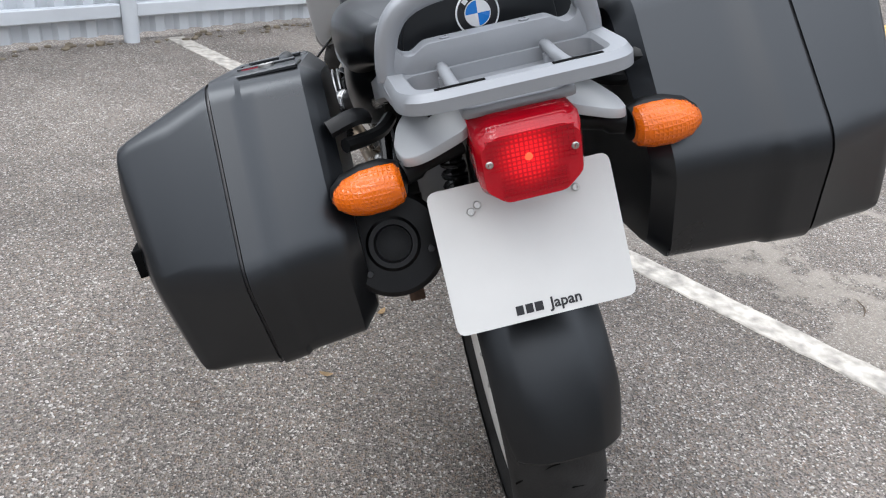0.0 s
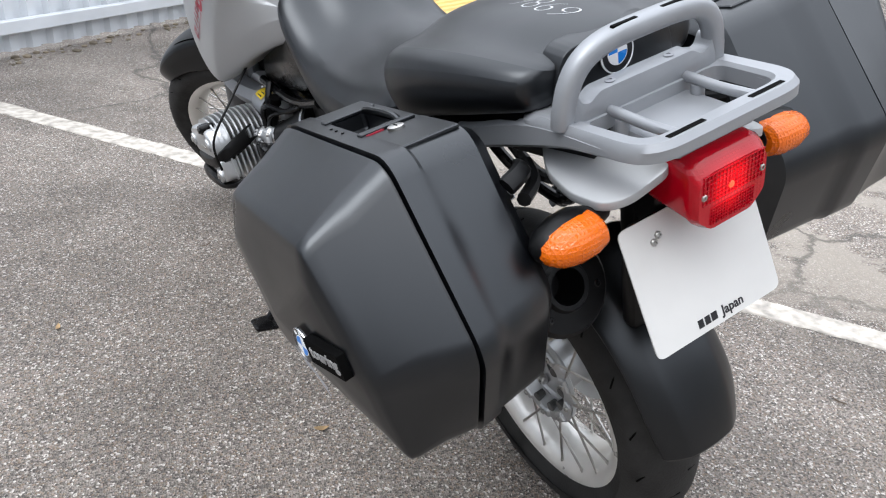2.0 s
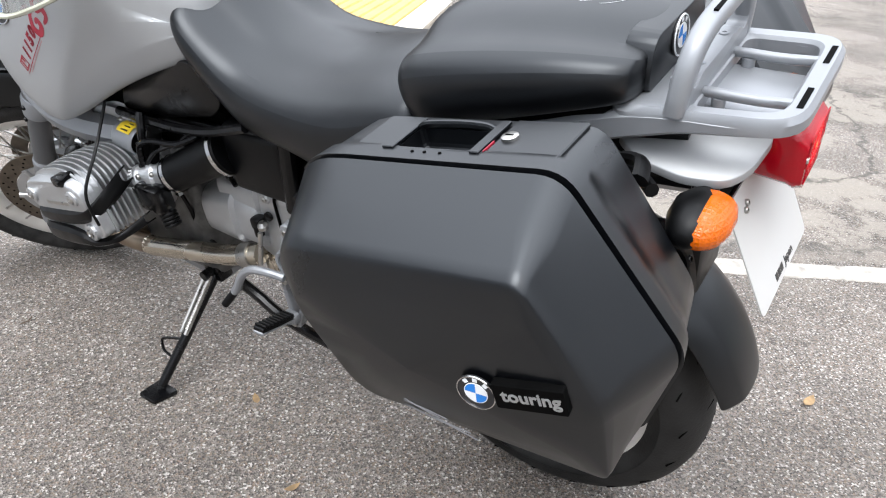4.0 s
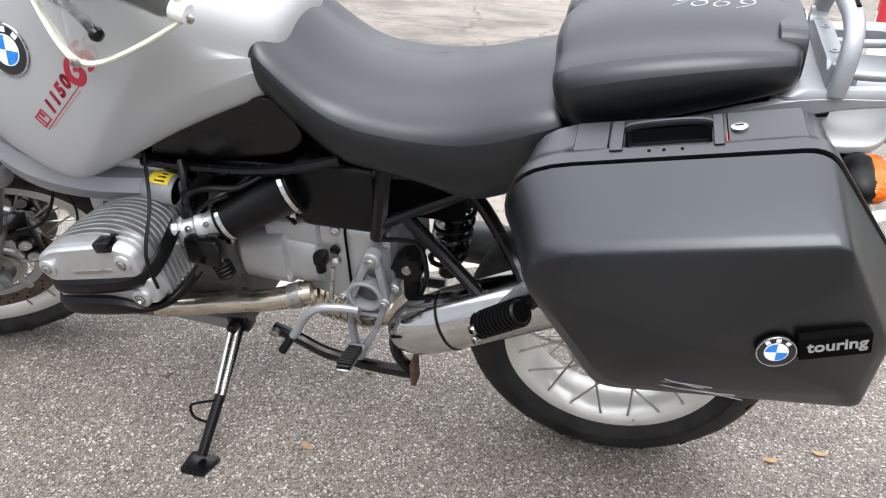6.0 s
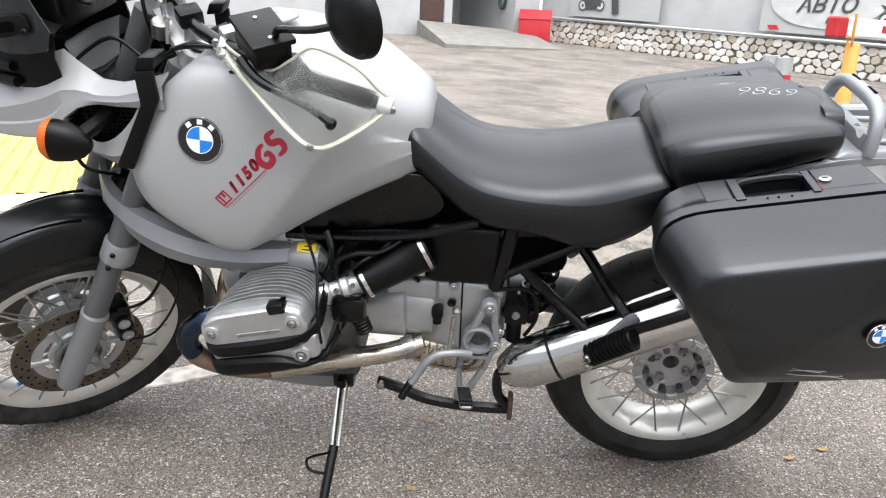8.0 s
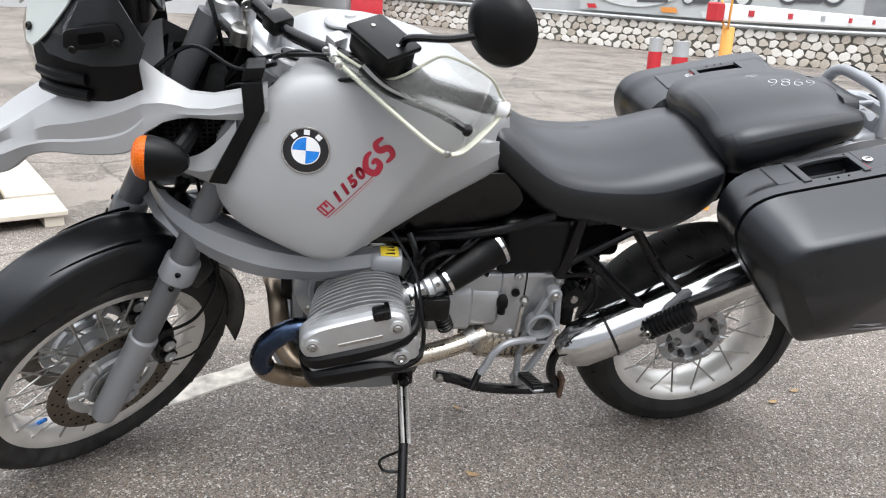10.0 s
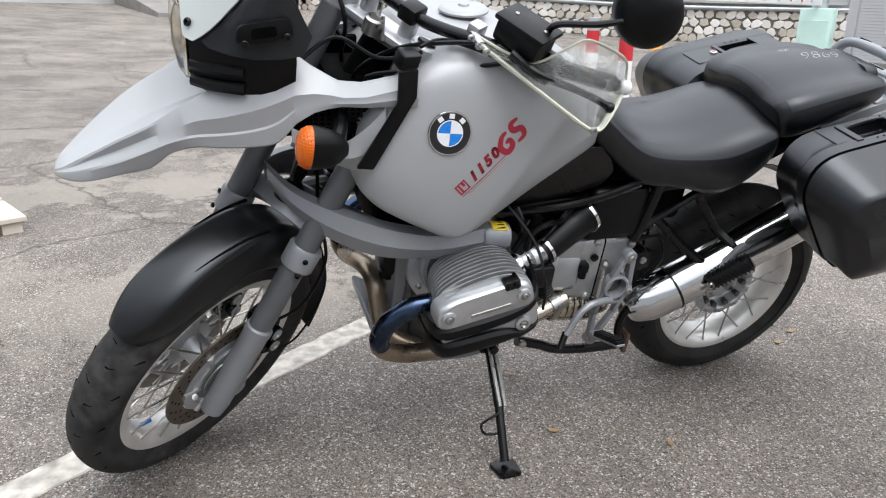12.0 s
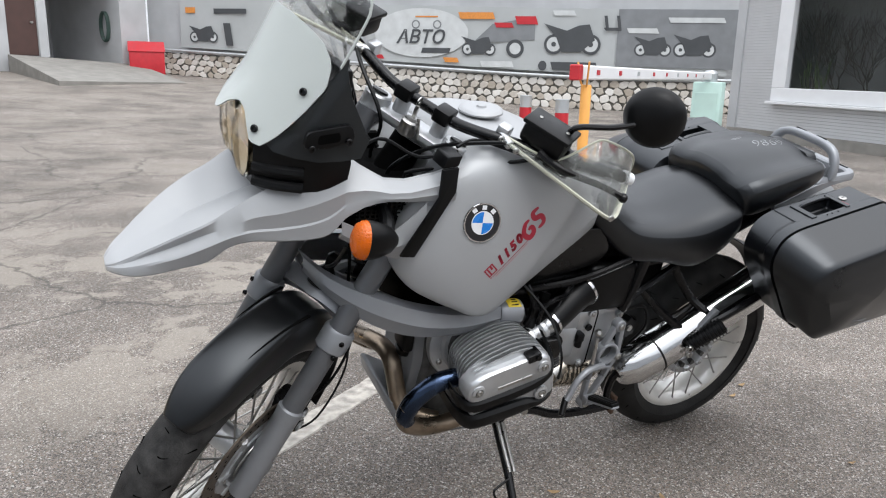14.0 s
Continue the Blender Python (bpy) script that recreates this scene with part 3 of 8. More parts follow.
def stone_mat():
    m, nt, b = node_mat("pale_stone")
    info = nt.nodes.new("ShaderNodeObjectInfo")
    tc = nt.nodes.new("ShaderNodeTexCoord")
    n = nt.nodes.new("ShaderNodeTexNoise")
    n.inputs["Scale"].default_value, n.inputs["Detail"].default_value = 9, 6
    nt.links.new(tc.outputs["Object"], n.inputs["Vector"])
    r = nt.nodes.new("ShaderNodeValToRGB")
    r.color_ramp.elements[0].color, r.color_ramp.elements[1].color = (0.40, 0.35, 0.29, 1), (0.76, 0.74, 0.70, 1)
    nt.links.new(info.outputs["Random"], r.inputs[0])
    mx = nt.nodes.new("ShaderNodeMixRGB")
    mx.blend_type, mx.inputs[0].default_value = "OVERLAY", 0.35
    nt.links.new(r.outputs[0], mx.inputs[1])
    nt.links.new(n.outputs[0], mx.inputs[2])
    nt.links.new(mx.outputs[0], b.inputs["Base Color"])
    b.inputs["Roughness"].default_value = 0.85
    return m


STONE = stone_mat()


def stone_wall():
    d = WALL_A - WALL_B
    length = d.length
    yaw = math.atan2(d.y, d.x)
    m = Matrix.Translation(WALL_B) @ Matrix.Rotation(yaw, 4, "Z")

    def base(s):
        p = WALL_B + d * (s / length)
        return height(p.x, p.y)
    n = 24
    rows = [[(length * i / n, 0, base(length * i / n) - 0.2), (length * i / n, 0, base(length * i / n) * 0.80 + 0.98), (length * i / n, -0.4, base(length * i / n) * 0.80 + 0.98)] for i in range(n + 1)]
    w = to_obj("wall_stone", sheet(rows), MORTAR, 30)
    w.matrix_world = m
    tagged(w, "low wall of pale rubble stone", "wall", kind="structure")
    rng = random.Random(4)
    meshes = []
    for k in range(10):
        cnt = rng.randint(5, 7)
        poly = [(0.162 * rng.uniform(0.80, 1.15) * math.cos(math.tau * (i + rng.uniform(-0.18, 0.18)) / cnt), 0.130 * rng.uniform(0.80, 1.15) * math.sin(math.tau * (i + rng.uniform(-0.18, 0.18)) / cnt)) for i in range(cnt)]
        out = rounded(poly, 0.016, 2)
        bm = loft([[(x, 0.0, z) for x, z in out], [(x * 0.95, 0.040, z * 0.95) for x, z in out], [(x * 0.80, 0.052, z * 0.80) for x, z in out]])
        me = bpy.data.meshes.new("stone")
        bmesh.ops.recalc_face_normals(bm, faces=bm.faces)
        bm.to_mesh(me)
        bm.free()
        me.materials.append(STONE)
        meshes.append(me)
    count = 0
    s = 0.1
    while s < length - 0.1 and count < 300:
        z0 = base(s)
        tall = 0.98 - 0.20 * z0
        nrow = 4
        for r in range(nrow):
            ob = new("stone", rng.choice(meshes))
            ob.parent = w
            hz = tall / nrow
            ob.matrix_local = pose(s + (0.15 if r % 2 else 0) + rng.uniform(-0.03, 0.03), -0.004, z0 + hz * (r + 0.5), 0, rng.uniform(-40, 40), 0) @ Matrix.Diagonal((rng.uniform(0.95, 1.25), rng.uniform(0.7, 1.3), hz / 0.225, 1))
            count += 1
        s += 0.305
    rail = [(length * i / 12, 0.10, base(length * i / 12) * 0.80 + 1.06) for i in range(13)]
    ob = to_obj("rail", tube(rail, 0.055, 12, 1, False), GALV, 40)
    ob.matrix_world = m
    tagged(ob, "thick galvanised tube rail on the stone wall", "rail", kind="structure")
    # the building behind
    ob = to_obj("wall_far", box((-6, -0.62, -0.5), (length + 0.8, -0.35, 9)), GREY_WALL, 0)
    ob.matrix_world = m
    tagged(ob, "plain grey rendered building wall", "wall", kind="structure")
    return m, length, base


WALL_M, WALL_L, wall_base = stone_wall()


def banner():
    """A printed vinyl banner above the rail; pictures on it stay plain shapes."""
    def build(name, s0, s1, zb, zt, label):
        t = thing(name, WALL_M, label, "banner")
        rows = []
        for i in range(41):
            s = s0 + (s1 - s0) * i / 40
            rows.append([(s, 0.05 + 0.012 * math.sin(s * 2.1 + k) + 0.01 * math.sin(s * 0.9), zb(s) + (zt(s) - zb(s)) * k / 6 - 0.03 * math.sin(i * 1.57) ** 2 * (k == 6)) for k in range(7)])
        part("sheet", sheet(rows, 0.003), VINYL, t)
        return t

    def zb(s):
        return wall_base(s) * 0.80 + 1.20

    def zt(s):
        return wall_base(s) * 0.30 + 3.28
    t = build("banner", 2.25, 14.35, zb, zt, "long grey printed vinyl banner on the wall")
    f = WALL_M.to_3x3()
    greys = [mat("print_grey_%s" % n, c, 0.5, 0, 0.1, 3, 0) for n, c in (("dark", (0.06, 0.065, 0.07)), ("middle", (0.20, 0.21, 0.22)), ("pale", (0.55, 0.57, 0.57)))]
    orange = mat("print_orange", (0.65, 0.25, 0.05), 0.5)

    def flat(poly, material, lift=0.0, name="print"):
        bm = bmesh.new()
        bm.faces.new([bm.verts.new((s, 0.085 + lift, z)) for s, z in poly])
        part(name, bm, material, t, smooth=0)

    def ell(s, z, a, b, material, lift=0.0):
        flat([(s + a * math.cos(k * math.tau / 32), z + b * math.sin(k * math.tau / 32)) for k in range(32)], material, lift)

    def bar(s, z, w, h, material, lift=0.0, tilt=0.0):
        flat([(s - w / 2 + tilt, z + h / 2), (s + w / 2 + tilt, z + h / 2), (s + w / 2 - tilt, z - h / 2), (s - w / 2 - tilt, z - h / 2)], material, lift)

    def bike_shape(s, z, k):
        # a plain machine seen from the side: two rings, a body and a seat line
        for dx in (-0.62, 0.62):
            ell(s + dx * k, z, 0.33 * k, 0.33 * k, greys[0], 0.004)
            ell(s + dx * k, z, 0.24 * k, 0.24 * k, greys[2], 0.008)
            ell(s + dx * k, z, 0.08 * k, 0.08 * k, greys[0], 0.012)
        flat([(s - 0.75 * k, z + 0.15 * k), (s - 0.3 * k, z - 0.25 * k), (s + 0.35 * k, z - 0.25 * k), (s + 0.55 * k, z + 0.25 * k), (s + 0.98 * k, z + 0.68 * k), (s + 0.2 * k, z + 0.45 * k), (s - 0.2 * k, z + 0.62 * k), (s - 0.55 * k, z + 0.66 * k)], greys[0], 0.016)
    bike_shape(7.2, 2.12, 0.98)
    bike_shape(10.35, 1.92, 0.62)
    bike_shape(4.6, 1.98, 0.62)
    bike_shape(3.3, 2.0, 0.7)
    flat([(2.0, 1.4), (2.0, 3.25), (5.75, 3.25), (5.75, 1.45)], greys[1], 0.002)
    flat([(8.45, 2.25), (8.45, 3.0), (9.9, 2.75), (10.6, 2.1)], greys[1], 0.002)
    ell(12.4, 2.44, 1.68, 0.82, greys[2], 0.003)
    ell(9.1, 1.96, 0.30, 0.30, greys[0], 0.006)
    ell(9.1, 1.96, 0.19, 0.19, greys[2], 0.010)
    ell(8.15, 1.42, 0.14, 0.16, greys[0], 0.006)
    for s, z, w, h, c in ((10.45, 3.02, 1.2, 0.22, orange), (9.7, 1.44, 1.1, 0.20, greys[2]), (7.1, 1.42, 1.5, 0.26, greys[0]), (5.92, 2.62, 0.5, 0.10, greys[0]), (5.72, 2.82, 0.10, 0.45, greys[0]), (6.12, 2.82, 0.10, 0.45, greys[0]), (4.95, 2.58, 0.95, 0.16, greys[2]), (3.3, 2.92, 1.7, 0.16, greys[2]), (7.5, 3.12, 0.7, 0.16, greys[2]), (11.3, 1.55, 0.5, 0.16, orange), (8.75, 2.88, 0.7, 0.26, RED_PAINT), (9.5, 2.72, 0.6, 0.16, RED_PAINT), (13.9, 1.62, 0.3, 0.14, RED_PAINT)):
        bar(s, z, w, h, c, 0.020, 0.04)
    mt = Matrix.Translation((12.42, 0.115, 2.28)) @ Matrix(((-1, 0, 0, 0), (0, 0, 1, 0), (0, 1, 0, 0), (0, 0, 0, 1)))
    text("banner_word", "АВТО", 0.62, mt, greys[0], t, 0.002, "printed word", 0.25, 0.012)
    bar(11.85, 1.86, 1.0, 0.17, greys[0], 0.022, -0.03)
    for dx in (-0.38, 0.38):
        ell(12.2 + dx, 2.72, 0.15, 0.15, greys[1], 0.012)
        ell(12.2 + dx, 2.72, 0.10, 0.10, greys[2], 0.016)
    bar(12.2, 2.98, 0.8, 0.05, orange, 0.014)
    # a second, smaller sheet further along
    u = build("banner", 17.9, 21.65, zb, lambda s: wall_base(s) * 0.8 + 3.6, "creased pale printed banner beside the doorway")
    t = u
    bike_shape(20.7, 2.2, 0.6)
    bar(19.6, 3.12, 1.3, 0.18, greys[0], 0.01)
    bar(19.7, 2.3, 0.28, 0.8, greys[0], 0.01, 0.05)
    bar(21.2, 3.15, 0.4, 0.2, orange, 0.01)


banner()


def doorway():
    """The recess with a brown door, at the head of a concrete ramp."""
    L, R = Vector((22.6, 11.4, 0)), Vector((29.0, 5.1, 0))
    d = (R - L).normalized()
    m = Matrix.Translation(L) @ Matrix.Rotation(math.atan2(d.y, d.x), 4, "Z")
    length = (R - L).length
    w = to_obj("wall_doorway", joined(box((-9, -0.25, 0), (3.75, 0.0, 9)), box((4.78, -0.25, 0), (5.1, 0.05, 9)), box((3.75, -0.25, 3.45), (4.78, 0.0, 9)), box((5.1, 3.6, 0), (7.9, 3.8, 9)), box((7.85, -0.3, 0), (9.0, 3.8, 9)), box((4.9, 0.05, 0), (5.1, 3.8, 9)), box((5.1, -0.2, 3.9), (7.85, 3.6, 9))), GREY_WALL, 0)
    w.matrix_world = m
    tagged(w, "pale grey wall with a doorway and an open recess", "wall", kind="structure")
    dr = to_obj("door_1", box((3.75, -0.18, 1.36), (4.78, -0.12, 3.45), 0.01, 1), BROWN_DOOR, 30)
    dr.matrix_world = m
    tagged(dr, "closed dark brown steel door", "door", kind="structure")
    part("door_handle", box((4.55, -0.23, 2.35), (4.65, -0.18, 2.42), 0.01, 1), STEEL, dr)
    part("hose_coil", joined(*[tube([(7.80 - 0.02 * k, 0.42 + 0.20 * math.cos(a) + 0.03 * k, 2.45 + 0.50 * math.sin(a)) for a in np.linspace(0, math.tau, 14)[:-1]], 0.03, 6, 3, True, True) for k in range(3)]), mat("green_hose", (0.03, 0.06, 0.05), 0.6), w)
    # ramp: a wedge of concrete that comes down towards the wall's foot
    pts = [Vector((24.9, 8.6)), Vector((28.5, 5.2)), Vector((24.2, 3.4)), Vector((20.0, 6.3))]
    bm = bmesh.new()
    tops = [1.38, 1.15, height(24.2, 3.4) + 0.02, height(20.0, 6.3) + 0.12]
    a = [bm.verts.new((p.x, p.y, z)) for p, z in zip(pts, tops)]
    b = [bm.verts.new((p.x, p.y, -0.3)) for p in pts]
    bm.faces.new(a)
    for k in range(4):
        bm.faces.new((a[k], a[(k + 1) % 4], b[(k + 1) % 4], b[k]))
    tagged(to_obj("ramp", bm, CONCRETE, 0), "stained concrete ramp up to the doorway", "ramp", kind="structure")
    rb = thing("red_box", pose(27.7, 4.85, 0.98, 0, 0, 6), "red steel fire sand box with sloping lid", "box")
    part("body", prism([(-0.4, -0.3), (0.4, -0.3), (0.4, 0.95), (-0.4, 0.62)], -0.58, 0.58, "y", 0.01), RED_PAINT, rb)
    part("lid", moved(box((-0.46, -0.61, 0.0), (0.46, 0.61, 0.03), 0.005, 1), pose(0, 0, 0.785, 0, -22.4, 0)), RED_PAINT, rb)


doorway()


# for the added walls out of view that block low sky light
DARK_WALL = mat("dark_closing_wall", (0.085, 0.08, 0.075), 0.85, 0, 0.2, 1.2, 0.3, 40)


def closing_walls():
    """Unseen plain walls added behind and beside the viewer, to darken the low horizon."""
    for name, lo, hi, yaw in (("wall_west", (-14.5, -18, 0), (-13.5, 18, 3.2), 0), ("wall_south", (-14, -19, 0), (3.5, -18, 5.0), 0), ("wall_north", (-10, 20, 0), (26, 21, 7), -12)):
        bm = moved(box(lo, hi), Matrix.Rotation(radians(yaw), 4, "Z"))
        tagged(to_obj(name, bm, DARK_WALL, 0), "unseen dark wall added to darken low reflections", "wall", kind="structure")


closing_walls()


def loose_bits():
    """Twigs and dry leaves lying about the asphalt."""
    rng = random.Random(21)
    twig = mat("dry_twig", (0.10, 0.07, 0.045), 0.85, 0, 0.3, 40)
    leaf = mat("dry_leaf", (0.30, 0.20, 0.10), 0.8, 0, 0.3, 60)
    for x, y, r, n in ((0.62, 0.60, 0.02, 0), (0.17, 1.33, 0.02, 0), (0.5, 1.37, 0.016, 0), (0.07, 1.04, 0.018, 0), (1.62, 1.60, 0.05, 1), (0.70, 0.30, 0.02, 0), (0.62, 0.40, 0.02, 0), (0.24, 1.80, 0.02, 1), (1.2, 0.45, 0.03, 0), (-0.5, 1.6, 0.015, 0), (-0.2, 0.9, 0.014, 1), (-0.8, 2.4, 0.03, 1), (0.9, 3.0, 0.03, 1), (-0.1, 2.0, 0.02, 1), (1.35, 0.8, 0.02, 1), (0.1, 0.35, 0.014, 0)):
        a = rng.uniform(0, 6.28)
        if n:
            pts = [(x + r * t * math.cos(a + 0.3 * t), y + r * t * math.sin(a + 0.3 * t), 0.004 + 0.002 * (t > 0)) for t in (-1, 0, 1)]
            tagged(to_obj("twig", tube(pts, 0.0016, 5, 3), twig, 40), "small dry twig on the asphalt", "twig")
        else:
            rows = [[(x + (u * math.cos(a) - v * math.sin(a)) * r, y + (u * math.sin(a) + v * math.cos(a)) * r, 0.004 + 0.006 * u * u + 0.003 * abs(v)) for v in (-0.4 * (1 - u * u), 0, 0.4 * (1 - u * u))] for u in np.linspace(-0.98, 0.98, 7)]
            tagged(to_obj("leaf", sheet(rows, 0.0006), leaf, 40), "curled dry leaf on the asphalt", "leaf")


loose_bits()


# ---- the motorcycle ----
# x ahead, y to its left, z up along its middle plane; it leans to its left on the side stand
LEAN = pose(0.549, 0.769, 0, -15.6, 0, 101.3)
bike = thing("motorcycle", LEAN, "silver touring motorcycle with black seat leaning on its side stand", "motorcycle")
RAKE = radians(26)
STEER_AT = Vector((1.624, 0.0, 0.0))
STEER_AXIS = Vector((-math.sin(RAKE), 0, math.cos(RAKE)))
STEER = Matrix.Translation((0, 0.016, 0)) @ Matrix.Translation(STEER_AT) @ Matrix.Rotation(radians(40.5), 4, STEER_AXIS) @ Matrix.Translation(-STEER_AT)
NONE = Matrix()


def dense(rings, per=4):
    """More rings between given ones, on smooth lines."""
    cols = [spline([r[k] for r in rings], per) for k in range(len(rings[0]))]
    return [[c[i] for c in cols] for i in range(len(cols[0]))]


def bolt(at, way, r=0.007, h=0.006, material=STEEL, parent=None, turn=NONE, name="bolt"):
    a = Vector(at)
    w = Vector(way).normalized()
    bm = lathe([(0, r), (h * 0.7, r), (h, r * 0.8), (h, r * 0.45), (h * 0.4, r * 0.42), (h * 0.4, 0.0)], a, a + w, 12)
    return part(name, moved(bm, turn), material, parent or bike)


def roundel(at, way, up_way, r, parent, rim=True, name="badge", white_edge=True):
    """A round badge: black ring, white edge, blue and white quarters."""
    w = Vector(way).normalized()
    u = Vector(up_way)
    u = (u - w * u.dot(w)).normalized()
    s = u.cross(w)
    m = Matrix((s, u, w)).transposed().to_4x4()
    m.translation = Vector(at)
    z = Vector((0, 0, 1))
    base = lathe([(0, r), (0.002, r), (0.0032, r * 0.97), (0.0034, r * 0.9), (0.0034, 0)], (0, 0, 0), z, 40)
    b = part(name, moved(base, m), BLACK_INK, parent, "round badge with blue and white quarters")
    if white_edge:
        ring = lathe([(0.0028, r * 1.03), (0.0042, r * 1.01), (0.0042, r * 0.955), (0.0028, r * 0.95)], (0, 0, 0), z, 40, True)
        part("edge_ring", moved(ring, m), CHROME if rim else WHITE_INK, b)
    ring = lathe([(0.0033, r * 0.61), (0.0041, r * 0.61), (0.0041, r * 0.56), (0.0033, r * 0.56)], (0, 0, 0), z, 32, True)
    part("inner_ring", moved(ring, m), WHITE_INK, b)
    for q in range(4):
        bm = bmesh.new()
        pts = [(0, 0)] + [(r * 0.57 * math.cos((q + k / 8) * math.pi / 2), r * 0.57 * math.sin((q + k / 8) * math.pi / 2)) for k in range(9)]
        bm.faces.new([bm.verts.new((x, y, 0.0042)) for x, y in pts])
        part("quarter", moved(bm, m), BLUE_INK if q % 2 else WHITE_INK, b, smooth=0)
    # the ring's raised marks stand as plain bars
    for a in (130, 90, 50):
        c = Vector((math.cos(radians(a)), math.sin(radians(a)), 0)) * r * 0.79
        bar = moved(box((-r * 0.12, -r * 0.11, 0.0034), (r * 0.12, r * 0.11, 0.0039)), m @ Matrix.Translation(c) @ Matrix.Rotation(radians(a - 90), 4, "Z"))
        part("mark", bar, WHITE_INK, b, smooth=0)
    return b


# -- wheels --
def wheel(name, hub, r_tyre, w_tyre, r_rim, w_rim, spokes, turn, front):
    c = Vector(hub)
    ax = Vector((0, 1, 0))

    def turned(prof, closed=True, seg=72):
        return moved(lathe(prof, c, c + ax, seg, closed), turn)
    h = w_tyre / 2
    rs = r_rim
    crown = []
    for k in range(-6, 7):
        a = k / 6
        crown.append((h * math.sin(a * 1.35) / math.sin(1.35), r_tyre - (1 - math.cos(a * 1.35)) * h * 0.85))
    side = [(h * 1.0, r_tyre - h * 0.9), (h * 0.96, (r_tyre + rs) / 2 - 0.014), (w_rim / 2 + 0.004, rs + 0.010), (w_rim / 2 - 0.006, rs - 0.004)]
    prof = [(-y, r) for y, r in reversed(side)] + crown + side + [(0, rs - 0.01)]
    if front:
        hb = [(-0.062, 0.012), (-0.062, 0.055), (-0.050, 0.062), (-0.040, 0.060), (-0.034, 0.034), (0.034, 0.034), (0.040, 0.060), (0.050, 0.062), (0.062, 0.055), (0.062, 0.012)]
    else:
        hb = [(-0.060, 0.02), (-0.060, 0.090), (-0.048, 0.098), (-0.040, 0.094), (-0.034, 0.05), (0.010, 0.05), (0.024, 0.060), (0.030, 0.088), (0.036, 0.098), (0.044, 0.098), (0.046, 0.074), (0.020, 0.062), (0.012, 0.030), (0.012, 0.02)]
    w = part(name, turned(hb, True, 48), ALU, bike, "wire-spoked wheel with cast hub")
    part("tyre", turned(prof), TYRE_DUSTY if front else TYRE, w, "dusty road tyre with worn tread" if front else "black road tyre with worn tread")
    e = w_rim / 2
    rim = [(-e, rs + 0.007), (-e + 0.005, rs + 0.008), (-e + 0.008, rs - 0.008), (-e * 0.6, rs - 0.022), (-e * 0.35, rs - 0.030), (e * 0.35, rs - 0.030), (e * 0.6, rs - 0.022), (e - 0.008, rs - 0.008), (e - 0.005, rs + 0.008), (e, rs + 0.007),
           (e + 0.001, rs - 0.003), (e - 0.004, rs - 0.014), (e * 0.66, rs - 0.029), (e * 0.34, rs - 0.037), (-e * 0.34, rs - 0.037), (-e * 0.66, rs - 0.029), (-e + 0.004, rs - 0.014), (-e - 0.001, rs - 0.003)]
    part("rim", turned(rim), RIM_ALU, w, "bright aluminium rim")
    for i in range(spokes):
        s = 1 if i % 2 else -1
        a = (i // 2) * 2 * math.tau / spokes + (0.05 if s > 0 else 0.14)
        fan = (1 if (i // 2) % 2 else -1) * 0.34
        r0 = 0.058 if front else 0.092
        p0 = c + Vector((r0 * math.cos(a), s * 0.042, r0 * math.sin(a)))
        p1 = c + Vector(((rs - 0.008) * math.cos(a + fan), s * (e - 0.010), (rs - 0.008) * math.sin(a + fan)))
        d = (p1 - p0).normalized()
        sp = joined(rod(p0, p1, 0.0026, seg=6), rod(p1 - d * 0.016, p1, 0.0036, seg=6))
        part("spoke", moved(sp, turn), STEEL, w)
    return w


REAR_HUB = (0, 0, 0.322)
FRONT_HUB = (1.513, 0, 0.336)
rear_wheel = wheel("rear_wheel", REAR_HUB, 0.320, 0.150, 0.221, 0.112, 40, NONE, False)
front_wheel = wheel("front_wheel", FRONT_HUB, 0.331, 0.112, 0.245, 0.080, 40, STEER, True)


def tread(w, hub, r, half, turn, n, seed):
    """Curved tread grooves as thin dark ribs over the crown."""
    rng = random.Random(seed)
    for i in range(n):
        a0 = i * math.tau / n
        s = 1 if i % 2 else -1
        pts = []
        for k in range(7):
            u = k / 6
            y = s * half * (0.08 + 0.86 * u)
            rr = r - (1 - math.cos(y / half * 1.2)) * half * 0.80 - 0.0006
            a = a0 + 0.16 * u * u + rng.uniform(-0.004, 0.004)
            pts.append((hub[0] + rr * math.cos(a), hub[1] + y, hub[2] + rr * math.sin(a)))
        part("groove", moved(tube(pts, 0.0016, 5, 2), turn), DARK, w)


tread(rear_wheel, REAR_HUB, 0.320, 0.075, NONE, 40, 5)
tread(front_wheel, FRONT_HUB, 0.331, 0.056, STEER, 44, 6)

# rear hub: bolts on the flange, and dark plates for its shaded cast pockets
for k in range(10):
    a = k * math.tau / 10 + 0.2
    c = Vector((0.086 * math.cos(a), 0.042, 0.322 + 0.086 * math.sin(a)))
    part("hub_lug", moved(box((-0.014, 0, -0.010), (0.014, 0.008, 0.010), 0.003, 1), Matrix.Translation(c) @ Matrix.Rotation(-a + 1.57, 4, "Y")), ALU, rear_wheel)
    bolt(c + Vector((0, 0.008, 0)), (0, 1, 0), 0.0055, 0.004, STEEL, rear_wheel)
for k in range(4):
    a = k * math.tau / 4 + 0.5
    bolt((0.045 * math.cos(a), 0.018, 0.322 + 0.045 * math.sin(a)), (0, 1, 0), 0.011, 0.012, STEEL, rear_wheel)
